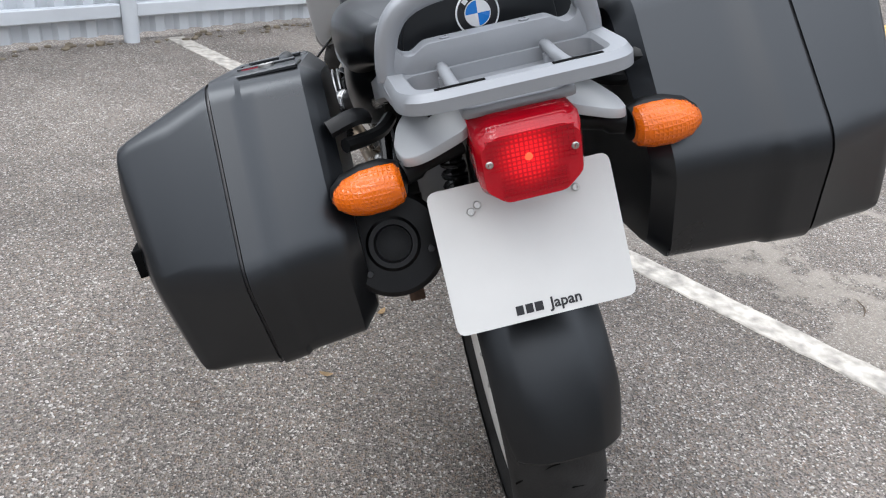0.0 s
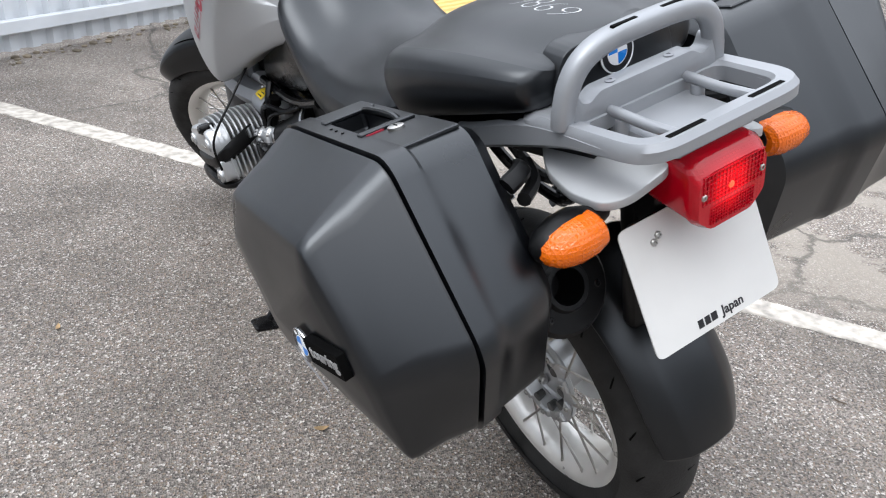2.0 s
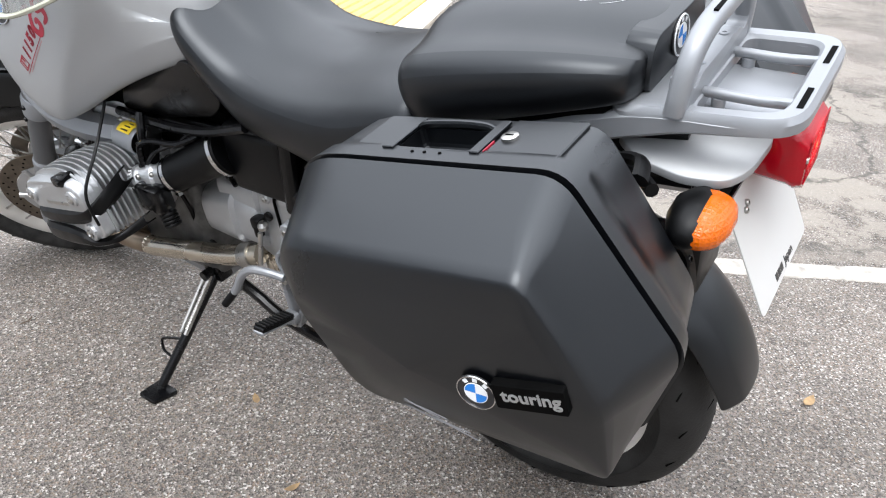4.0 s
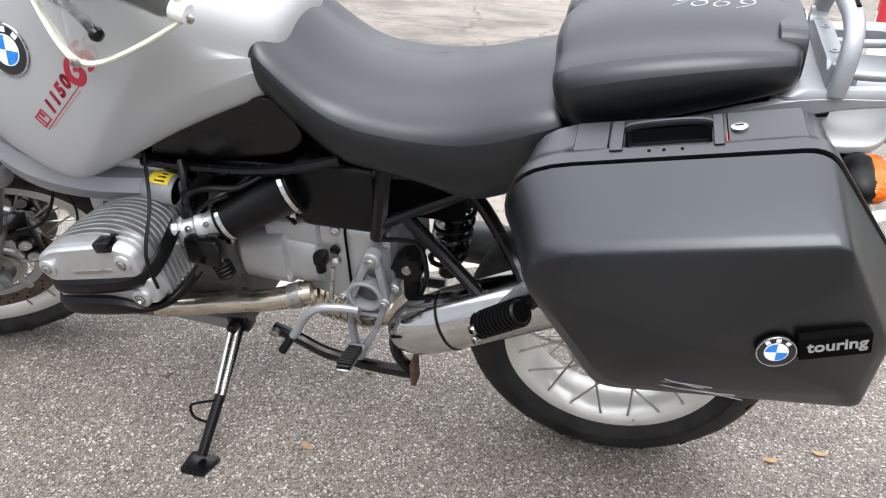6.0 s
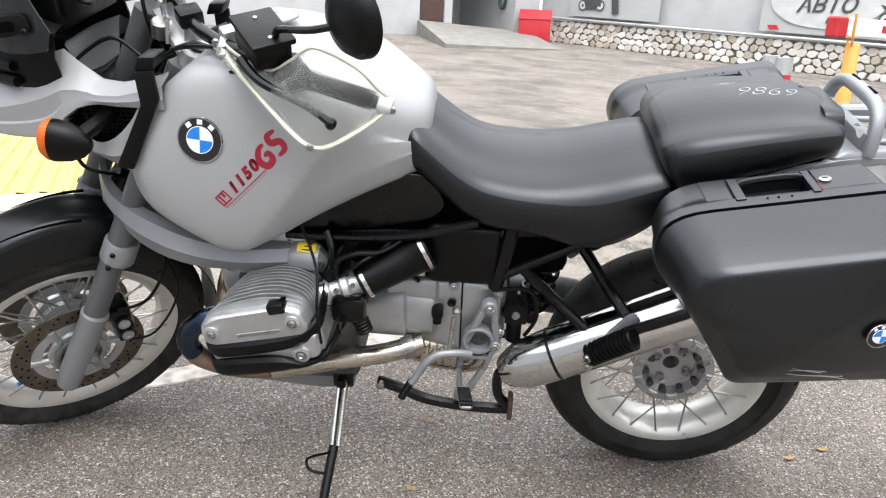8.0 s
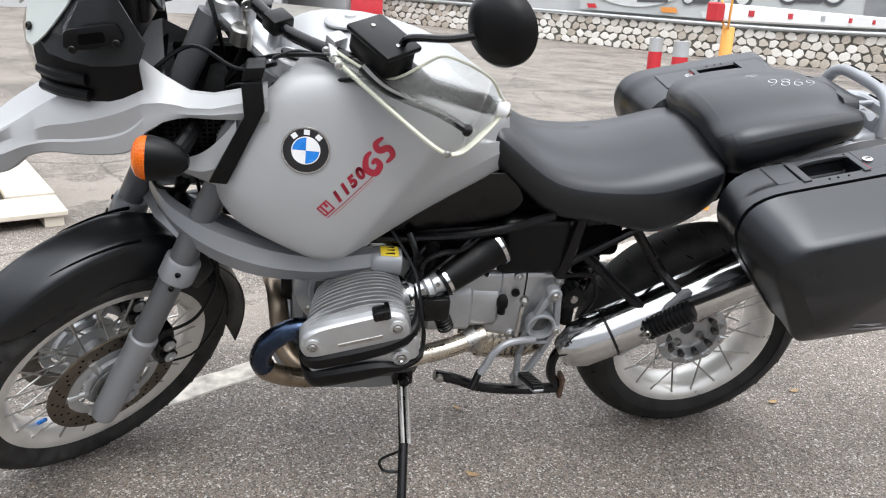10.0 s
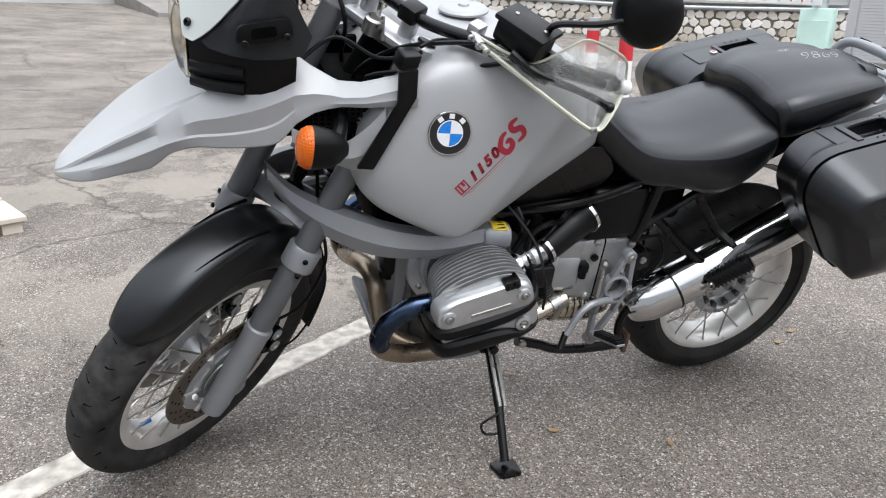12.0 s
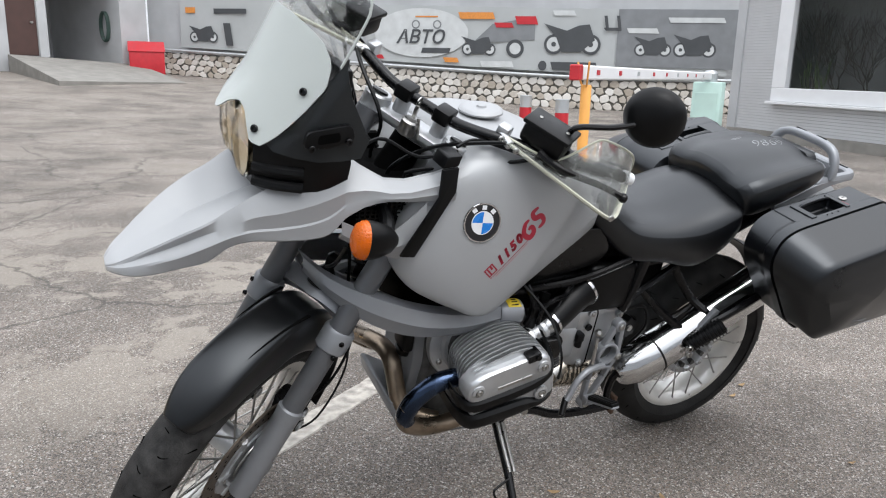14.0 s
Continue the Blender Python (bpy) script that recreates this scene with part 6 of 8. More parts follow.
# dark head core: the shade between the fins is put into its colour
DARK_ALLOY = mat("shaded_fin_gap_alloy", (0.03, 0.03, 0.03), 0.6, 0.2, 0.3, 40, 0.2, 300)


def head(s):
    """A finned cylinder head: fins stand across the cylinder, under a smooth cover."""
    m = Matrix.Translation((0.925, -0.010 * s, 0.6125)) @ Matrix.Rotation(radians(12.7), 4, "Y")

    def outline(k, grow=0.0):
        # k: 0 at the crankcase, 1 at the outer face; the top falls towards the face
        af, ar = 0.080 + 0.036 * k, 0.096 + 0.006 * k
        top = 0.034 + 0.018 * math.sin(min(1, k * 1.1) * 2.2)
        low = -0.095 + 0.012 * k
        pts = [(-ar, low), (af, low), (af + 0.006, low + 0.05), (af - 0.004, top - 0.030), (af - 0.05, top - 0.006), (-0.015, top + 0.003), (-ar + 0.035, top - 0.004), (-ar - 0.002, top - 0.032)]
        return rounded([(x * (1 + grow), z * (1 + grow)) for x, z in pts], 0.026, 4)
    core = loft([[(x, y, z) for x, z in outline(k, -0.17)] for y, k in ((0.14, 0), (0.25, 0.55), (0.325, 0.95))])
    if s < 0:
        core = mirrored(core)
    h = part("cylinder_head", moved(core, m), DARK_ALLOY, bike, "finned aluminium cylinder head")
    for i in range(14):
        y = 0.160 + 0.0124 * i
        k = (y - 0.14) / 0.2
        bm = prism(outline(k), y, y + 0.0040, "y")
        part("fin", moved(mirrored(bm) if s < 0 else bm, m), ALU, h, smooth=30)
    # outer cover, smooth, with fins running out from it
    cov = loft([[(x, y, z) for x, z in rounded([(x0 * q, z0 * q - 0.008) for x0, z0 in ((-0.104, -0.028), (0.116, -0.028), (0.122, -0.004), (0.114, 0.026), (0.08, 0.040), (-0.065, 0.044), (-0.100, 0.026))], 0.020, 3)] for y, q in ((0.30, 1.0), (0.334, 1.0), (0.342, 0.97), (0.346, 0.91))])
    c = part("valve_cover", moved(mirrored(cov) if s < 0 else cov, m), ALU, h, "silver valve cover")
    for x, z in ((0.094, -0.004), (-0.076, -0.002)):
        b = joined(lathe([(0, 0.017), (0.010, 0.016), (0.012, 0.010), (0.008, 0.0095), (0.008, 0)], (x, 0.340, z), (x, 1, z), 20))
        part("cover_boss", moved(mirrored(b) if s < 0 else b, m), ALU, c)
        b = lathe([(0, 0.0085), (0.004, 0.0085), (0.006, 0.006), (0.006, 0.0035), (0.003, 0.003), (0.003, 0)], (x, 0.3485, z), (x, 1, z), 12)
        part("cover_bolt", moved(mirrored(b) if s < 0 else b, m), STEEL, c)
    bar = box((-0.045, 0.3450, -0.022), (0.045, 0.3475, -0.013), 0.001, 1)
    part("cast_mark", moved(mirrored(bar) if s < 0 else bar, m), STEEL, c)
    plug = joined(box((-0.070, 0.315, 0.022), (-0.034, 0.350, 0.044), 0.005), rod((-0.060, 0.33, 0.034), (-0.060, 0.354, 0.034), 0.007))
    part("plug_cap", moved(mirrored(plug) if s < 0 else plug, m), BLACK_GLOSS, c)
    # below the cover: a silver lower casting, a black band above it and a black protector beneath
    low = loft([[(x, y, z) for x, z in rounded([(x0 * q, z0) for x0, z0 in ((-0.112, -0.096), (0.116, -0.090), (0.124, -0.050), (-0.116, -0.040))], 0.012, 3)] for y, q in ((0.305, 0.94), (0.328, 0.96), (0.338, 0.95), (0.342, 0.91))])
    lc = part("lower_casting", moved(mirrored(low) if s < 0 else low, m), ALU, h)
    for i in range(9):
        y = 0.212 + 0.0125 * i
        bm = prism(rounded([(-0.112, -0.098), (-0.060, -0.098), (-0.060, -0.036), (-0.118, -0.030)], 0.008, 2), y, y + 0.004, "y")
        part("lower_fin", moved(mirrored(bm) if s < 0 else bm, m), ALU, lc, smooth=30)

    def strip(line):
        rows = []
        for x, y, zt, zb in line:
            rows.append([(x * 0.97, y - 0.016, zt + 0.001), (x, y - 0.004, zt), (x, y + 0.003, zt * 0.8 + zb * 0.2), (x, y + 0.004, zt * 0.3 + zb * 0.7), (x, y - 0.002, zb), (x * 0.96, y - 0.022, zb - 0.002)])
        bm = sheet(dense(rows, 3), 0.003)
        return moved(mirrored(bm) if s < 0 else bm, m)
    gp = part("cover_band", strip(((0.130, 0.26, -0.020, -0.052), (0.128, 0.320, -0.032, -0.062), (0.105, 0.344, -0.034, -0.067), (0.05, 0.349, -0.034, -0.067), (0.0, 0.350, -0.034, -0.066), (-0.06, 0.348, -0.031, -0.062), (-0.102, 0.338, -0.022, -0.052), (-0.122, 0.31, -0.004, -0.036), (-0.128, 0.26, 0.018, -0.012))), BLACK, h, "black plastic band under the cover")
    part("cylinder_protector", strip(((0.134, 0.22, -0.060, -0.104), (0.136, 0.300, -0.070, -0.110), (0.118, 0.344, -0.072, -0.112), (0.06, 0.353, -0.073, -0.113), (0.0, 0.354, -0.076, -0.114), (-0.04, 0.352, -0.086, -0.114), (-0.07, 0.347, -0.100, -0.116), (-0.112, 0.325, -0.100, -0.114), (-0.130, 0.26, -0.088, -0.108))), BLACK, h, "black plastic cylinder protector")
    eye = joined(lathe([(0, 0.020), (0.012, 0.018), (0.014, 0.011), (0.010, 0.010), (0.010, 0)], (-0.070, 0.336, -0.082), (-0.070, 1, -0.082), 20))
    part("protector_boss", moved(mirrored(eye) if s < 0 else eye, m), ALU, gp)
    b = lathe([(0, 0.009), (0.004, 0.009), (0.006, 0.006), (0.003, 0.004), (0.003, 0)], (-0.070, 0.347, -0.082), (-0.070, 1, -0.082), 12)
    part("bolt", moved(mirrored(b) if s < 0 else b, m), STEEL, gp)
    part("plug_lead", moved(mirrored(tube([(-0.06, 0.345, 0.03), (-0.115, 0.335, 0.05), (-0.125, 0.27, 0.09), (-0.08, 0.21, 0.125)], 0.0035, 6)) if s < 0 else tube([(-0.118, 0.345, -0.06), (-0.128, 0.34, 0.01), (-0.132, 0.28, 0.075), (-0.10, 0.20, 0.14)], 0.0032, 6), m), BLACK, h)
    part("cylinder_barrel", rod((0.925, s * 0.10, 0.59), (0.925, s * 0.17, 0.595), 0.085, seg=28), ALU_DARK, bike)


head(1)
head(-1)

for s in (1, -1):
    # intake: throttle body, rubber tube and bands
    p, q = (0.815, s * 0.206, 0.606), (0.735, s * 0.180, 0.626)
    thr = joined(lathe([(-0.012, 0.026), (0.0, 0.031), (0.012, 0.031), (0.016, 0.0275), (0.034, 0.0275), (0.040, 0.034), (0.052, 0.034), (0.058, 0.029), (0.080, 0.029), (0.086, 0.033), (0.096, 0.033)], p, q, 24), box((0.752, s * 0.160, 0.598), (0.795, s * 0.205, 0.648), 0.008))
    tb = part("throttle_body", thr, ALU, bike, "aluminium throttle body")
    part("throttle_band", lathe([(-0.004, 0.0325), (0.006, 0.0325), (0.006, 0.034), (-0.004, 0.034)], p, q, 28, True), CHROME, tb)
    bolt((0.784, s * 0.226, 0.632), (0.2, s, 0.3), 0.006, 0.006, STEEL, tb)
    bolt((0.752, s * 0.215, 0.640), (0.2, s, 0.3), 0.005, 0.006, STEEL, tb)
    sens = part("throttle_cover", joined(box((0.725, s * 0.202, 0.560), (0.795, s * 0.244, 0.620), 0.010), rod((0.742, s * 0.222, 0.570), (0.728, s * 0.226, 0.532), 0.0165, 0.014, 16, 0.003)), BLACK_GLOSS, bike, "black sensor box on the throttle")
    for k in range(4):
        part("boot_ridge", lathe([(0.012 + 0.008 * k, 0.0165), (0.014 + 0.008 * k, 0.0185), (0.017 + 0.008 * k, 0.0185), (0.019 + 0.008 * k, 0.0165)], (0.742, s * 0.222, 0.570), (0.728, s * 0.226, 0.532), 16, True), BLACK, sens)
    part("hose", tube([(0.790, s * 0.205, 0.648), (0.782, s * 0.202, 0.690), (0.745, s * 0.195, 0.706), (0.700, s * 0.175, 0.700), (0.660, s * 0.150, 0.715)], 0.0065, 8), BLACK_FRAME, bike)
    part("hose", tube([(0.815, s * 0.190, 0.640), (0.800, s * 0.188, 0.672), (0.800, s * 0.178, 0.705), (0.812, s * 0.160, 0.735)], 0.008, 8), BLACK_FRAME, bike)
    part("injector_plug", joined(rod((0.806, s * 0.196, 0.628), (0.790, s * 0.186, 0.668), 0.013, 0.011, 14), box((0.780, s * 0.176, 0.660), (0.804, s * 0.198, 0.690), 0.004)), BLACK, bike)
    part("intake_tube", lathe([(0, 0.036), (0.03, 0.037), (0.10, 0.040), (0.135, 0.043), (0.14, 0.046), (0.16, 0.046)], (0.742, s * 0.182, 0.622), (0.600, s * 0.128, 0.690), 24), BLACK, bike, "black rubber intake tube")
    for d in (0.012, 0.150):
        a = Vector((0.742, s * 0.182, 0.622))
        w = (Vector((0.600, s * 0.128, 0.690)) - a).normalized()
        r = 0.038 if d < 0.1 else 0.0475
        part("hose_clamp", joined(lathe([(d - 0.0042, r), (d + 0.0042, r), (d + 0.0042, r + 0.0015), (d - 0.0042, r + 0.0015)], a, a + w, 28, True), moved(box((-0.006, -0.005, -0.006), (0.006, 0.005, 0.006)), Matrix.Translation(a + w * d + Vector((0, s * 0.01, -r - 0.002))))), CHROME, bike)
    part("airbox_side", box((0.445, s * 0.07, 0.607), (0.605, s * 0.146, 0.752), 0.018, 3), BLACK, bike)
    part("fuel_line", tube([(0.80, s * 0.18, 0.66), (0.78, s * 0.17, 0.70), (0.73, s * 0.15, 0.715), (0.68, s * 0.14, 0.70)], 0.006, 8), BLACK, bike)
    part("fuel_line", tube([(0.79, s * 0.20, 0.64), (0.74, s * 0.20, 0.685), (0.70, s * 0.17, 0.70), (0.66, s * 0.15, 0.735)], 0.004, 6), BLACK, bike)
    part("injector", joined(rod((0.775, s * 0.19, 0.645), (0.765, s * 0.175, 0.70), 0.010), rod((0.765, s * 0.175, 0.70), (0.76, s * 0.172, 0.716), 0.014)), DARK, bike)
    part("frame_tube", tube([(0.86, s * 0.10, 0.69), (0.70, s * 0.115, 0.715), (0.50, s * 0.125, 0.73), (0.30, s * 0.14, 0.76)], 0.013, 10), BLACK_FRAME, bike)
    # rear frame
    part("frame_tube", tube([(0.446, s * 0.14, 0.634), (0.365, s * 0.132, 0.676), (0.275, s * 0.12, 0.718)], 0.0115, 10, 4), BLACK_FRAME, bike)
    part("frame_tube", tube([(0.400, s * 0.135, 0.655), (0.318, s * 0.15, 0.580), (0.235, s * 0.186, 0.522), (0.205, s * 0.20, 0.512)], 0.0125, 10, 6), BLACK_FRAME, bike)
    part("frame_tube", tube([(0.285, s * 0.112, 0.712), (0.255, s * 0.115, 0.672), (0.205, s * 0.14, 0.605), (0.172, s * 0.185, 0.575), (0.165, s * 0.20, 0.545), (0.190, s * 0.20, 0.520), (0.215, s * 0.20, 0.512)], 0.0125, 10, 6), BLACK_FRAME, bike)
    part("frame_tube", tube([(0.455, s * 0.135, 0.60), (0.440, s * 0.14, 0.68), (0.425, s * 0.14, 0.78)], 0.016, 10, 4), BLACK_FRAME, bike)
    part("frame_tube", tube([(0.30, s * 0.15, 0.745), (0.05, s * 0.13, 0.84), (-0.15, s * 0.11, 0.915)], 0.012, 10, 4), BLACK_FRAME, bike)
    # underseat strip coloured near black to stand for the shade there
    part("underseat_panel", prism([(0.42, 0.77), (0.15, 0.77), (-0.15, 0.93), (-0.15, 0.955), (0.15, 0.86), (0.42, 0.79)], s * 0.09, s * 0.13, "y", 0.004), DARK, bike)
    # rider and pillion footrests
    def flat_bar(p, q, w0, w1):
        a, b = Vector(p), Vector(q)
        n = Vector((-(b - a).y, (b - a).x)).normalized()
        return prism([tuple(a + n * w0), tuple(b + n * w1), tuple(b - n * w1), tuple(a - n * w0)], s * 0.143, s * 0.161, "y", 0.003)
    cast = lathe([(-0.012, 0.036), (0.012, 0.036), (0.014, 0.033), (0.013, 0.028), (-0.004, 0.026), (-0.012, 0.026)], (0.484, s * 0.152, 0.470), (0.484, s, 0.470), 32, True)
    br = part("footrest_plate", cast, SILVER_RACK, bike, "cast silver footrest plate")
    for a, b, w0, w1 in (((0.474, 0.556), (0.512, 0.462), 0.008, 0.007), ((0.454, 0.558), (0.443, 0.462), 0.008, 0.007), ((0.512, 0.462), (0.524, 0.385), 0.007, 0.006), ((0.524, 0.385), (0.520, 0.300), 0.006, 0.008),
                         ((0.443, 0.462), (0.468, 0.385), 0.007, 0.006), ((0.468, 0.385), (0.508, 0.300), 0.006, 0.008), ((0.518, 0.420), (0.458, 0.420), 0.005, 0.005)):
        part("plate_bar", flat_bar(a, b, w0, w1), SILVER_RACK, br)
    for x, z, r in ((0.464, 0.560, 0.018), (0.446, 0.458, 0.013), (0.508, 0.424, 0.013), (0.516, 0.302, 0.017)):
        part("plate_boss", rod((x, s * 0.138, z), (x, s * 0.164, z), r, seg=20, bev=0.003), SILVER_RACK, br)
    # dark disc behind the ring, coloured for the shaded hole
    part("plate_recess", lathe([(0.0, 0.0275), (0.002, 0.0275), (0.002, 0)], (0.484, s * 0.141, 0.470), (0.484, s, 0.470), 24), ALU_DARK, br)
    for x, z in ((0.464, 0.560), (0.446, 0.458), (0.508, 0.424), (0.516, 0.302)):
        bolt((x, s * 0.164, z), (0, s, 0), 0.0095, 0.006, STEEL, br)
    p0, p1 = Vector((0.512, s * 0.172, 0.330)), Vector((0.502, s * 0.270, 0.374))
    ey = (p1 - p0).normalized()
    ex = Vector((1, 0, 0))
    ex = (ex - ey * ex.dot(ey)).normalized()
    pm = Matrix((ex, ey, ex.cross(ey))).transposed().to_4x4()
    pm.translation = p0
    if pm.col[2][2] < 0:
        pm = pm @ Matrix.Diagonal((1, 1, -1, 1))
    foot_peg = part("footrest", moved(box((-0.014, 0.0, -0.010), (0.014, 0.104, 0.0), 0.004, 1), pm), SILVER_RACK, br, "footrest with black ribbed rubber")
    part("rubber_pad", moved(box((-0.014, 0.004, -0.004), (0.014, 0.102, 0.006), 0.002, 1), pm), BLACK, foot_peg)
    for k in range(9):
        part("rubber_rib", moved(box((-0.0145, 0.008 + 0.0105 * k, 0.005), (0.0145, 0.013 + 0.0105 * k, 0.011), 0.0012, 1), pm), BLACK, foot_peg)
    part("footrest_bracket", joined(rod((0.518, s * 0.155, 0.302), (0.512, s * 0.178, 0.325), 0.012), box((0.494, s * 0.160, 0.312), (0.530, s * 0.180, 0.336), 0.005)), SILVER_RACK, br)
    pp = part("pillion_footrest", rod((0.245, s * 0.215, 0.495), (0.168, s * 0.252, 0.578), 0.022, seg=18, bev=0.004), BLACK, bike, "folded pillion footrest of ribbed black rubber")
    for k in range(11):
        q0, q1 = Vector((0.241, s * 0.217, 0.499)), Vector((0.172, s * 0.25, 0.573))
        part("rubber_rib", lathe([(-0.0022, 0.0215), (-0.0015, 0.0262), (0.0015, 0.0262), (0.0022, 0.0215)], q0.lerp(q1, k / 10), q0.lerp(q1, k / 10) + (q1 - q0), 18, True), BLACK, pp)
    part("footrest_bracket", prism(rounded([(0.262, 0.483), (0.25, 0.472), (0.165, 0.548), (0.155, 0.60), (0.175, 0.60)], 0.008), s * 0.20, s * 0.214, "y", 0.003), SILVER_RACK, pp)
    for p in ((0.252, 0.500), (0.248, 0.478)):
        bolt((p[0], s * 0.232, p[1]), (0.4, s, 0), 0.010, 0.010, STEEL, pp)

# gear pedal, left only
part("gear_pedal", tube([(0.498, 0.172, 0.440), (0.535, 0.182, 0.448), (0.572, 0.190, 0.446), (0.600, 0.196, 0.424), (0.618, 0.202, 0.392), (0.630, 0.206, 0.374)], 0.009, 10, 6), SILVER_RACK, bike, "silver gear pedal")
part("pedal_rubber", rod((0.628, 0.200, 0.378), (0.652, 0.226, 0.342), 0.0088, seg=14, bev=0.002), BLACK, bike)
part("gear_link", rod((0.540, 0.165, 0.535), (0.548, 0.180, 0.462), 0.005), STEEL, bike)
part("link_joint", lathe([(0, 0.004), (0.004, 0.010), (0.012, 0.011), (0.020, 0.006)], (0.535, 0.158, 0.538), (0.535, 0.158, 0.6), 14), STEEL, bike)

# gearbox and starter cover
def casting(stations):
    """A rounded casting along x: half-round sections of (x, y of the face, z low, z high, corner radius)."""
    rings = []
    for x, y, z0, z1, r in stations:
        rings.append([(x, yy, zz) for yy, zz in rounded([(0.0, z0), (y, z0), (y, z1), (0.0, z1)], [0.002, r, r, 0.002], 6)])
    return loft(rings)


gb = part("gearbox", casting([(0.632, 0.110, 0.42, 0.585, 0.02), (0.560, 0.122, 0.41, 0.602, 0.022), (0.528, 0.126, 0.41, 0.604, 0.022), (0.524, 0.121, 0.412, 0.600, 0.02), (0.440, 0.118, 0.42, 0.596, 0.02), (0.428, 0.105, 0.43, 0.585, 0.02)]), ALU, bike, "silver gearbox casing")
part("casing_seam", casting([(0.5265, 0.1272, 0.412, 0.6052, 0.022), (0.5240, 0.1272, 0.412, 0.6052, 0.022)]), DARK, gb, smooth=0)
for x, z in ((0.545, 0.590), (0.545, 0.425), (0.445, 0.575), (0.436, 0.47)):
    part("casing_boss", rod((x, 0.09, z), (x, 0.130, z), 0.011, seg=14, bev=0.002), ALU, gb)
    bolt((x, 0.130, z), (0, 1, 0), 0.006, 0.004, STEEL, gb)
part("gearbox_rear", box((0.425, -0.12, 0.40), (0.63, 0.02, 0.60), 0.02), ALU_DARK, gb)
starter = part("starter_cover", casting([(0.778, 0.085, 0.462, 0.520, 0.025), (0.770, 0.118, 0.442, 0.540, 0.038), (0.750, 0.136, 0.434, 0.552, 0.045), (0.690, 0.140, 0.434, 0.570, 0.048), (0.655, 0.141, 0.434, 0.576, 0.048), (0.648, 0.132, 0.438, 0.572, 0.045), (0.590, 0.134, 0.440, 0.566, 0.045), (0.580, 0.126, 0.446, 0.556, 0.04), (0.576, 0.10, 0.46, 0.54, 0.03)]), COVER_ALU, bike, "silver starter cover")
part("cover_step", casting([(0.700, 0.112, 0.53, 0.592, 0.024), (0.690, 0.124, 0.53, 0.602, 0.026), (0.585, 0.126, 0.53, 0.604, 0.026), (0.575, 0.116, 0.54, 0.596, 0.024)]), COVER_ALU, starter)
part("rubber_plug", joined(box((0.566, 0.118, 0.512), (0.592, 0.146, 0.540), 0.006), rod((0.579, 0.138, 0.520), (0.579, 0.138, 0.498), 0.010)), BLACK, gb)
part("casing_bolt", lathe([(0, 0.010), (0.006, 0.010), (0.003, 0.006), (0.003, 0)], (0.548, 0.126, 0.548), (0.548, 1, 0.548), 14), BLACK, gb)
part("shock_reservoir", joined(rod((0.404, 0.09, 0.528), (0.404, 0.135, 0.528), 0.027, seg=20), rod((0.404, 0.105, 0.50), (0.404, 0.105, 0.44), 0.018)), BLACK, bike, "black adjusting knob of the rear shock")
part("knob_centre", lathe([(0, 0.010), (0.004, 0.009), (0.004, 0)], (0.404, 0.135, 0.528), (0.404, 1, 0.528), 16), STEEL, bike)
for k in range(8):
    a = k * math.tau / 8
    part("knob_lug", rod((0.404 + 0.027 * math.cos(a), 0.112, 0.528 + 0.027 * math.sin(a)), (0.404 + 0.027 * math.cos(a), 0.134, 0.528 + 0.027 * math.sin(a)), 0.006, seg=8), BLACK, bike)
part("rear_shock", joined(rod((0.36, 0.0, 0.42), (0.32, 0.0, 0.72), 0.02), tube([(0.36 - 0.04 * k / 60 + 0.036 * math.cos(k * 0.8), 0.036 * math.sin(k * 0.8), 0.46 + 0.22 * k / 60) for k in range(61)], 0.006, 6, 2)), BLACK_FRAME, bike)
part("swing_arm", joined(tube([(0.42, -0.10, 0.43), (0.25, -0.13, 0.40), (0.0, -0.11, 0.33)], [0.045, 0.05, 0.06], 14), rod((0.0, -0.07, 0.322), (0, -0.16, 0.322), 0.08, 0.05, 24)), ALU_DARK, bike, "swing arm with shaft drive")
# near-black blocks fill the frame; their colour stands for deep shade
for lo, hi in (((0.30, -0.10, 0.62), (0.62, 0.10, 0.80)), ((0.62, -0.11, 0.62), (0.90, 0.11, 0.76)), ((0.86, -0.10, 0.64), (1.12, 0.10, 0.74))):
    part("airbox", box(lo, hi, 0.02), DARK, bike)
for k, pts in enumerate((((0.80, 0.16, 0.60), (0.78, 0.15, 0.52), (0.80, 0.13, 0.44), (0.76, 0.13, 0.40)), ((0.46, 0.145, 0.60), (0.38, 0.14, 0.60), (0.36, 0.15, 0.54), (0.38, 0.13, 0.47)), ((0.83, 0.15, 0.69), (0.86, 0.16, 0.66), (0.83, 0.17, 0.63), (0.80, 0.165, 0.60)), ((0.62, 0.13, 0.60), (0.66, 0.12, 0.62), (0.70, 0.13, 0.60), (0.74, 0.12, 0.57)))):
    part("wire", tube(pts, 0.005, 6), BLACK, bike)

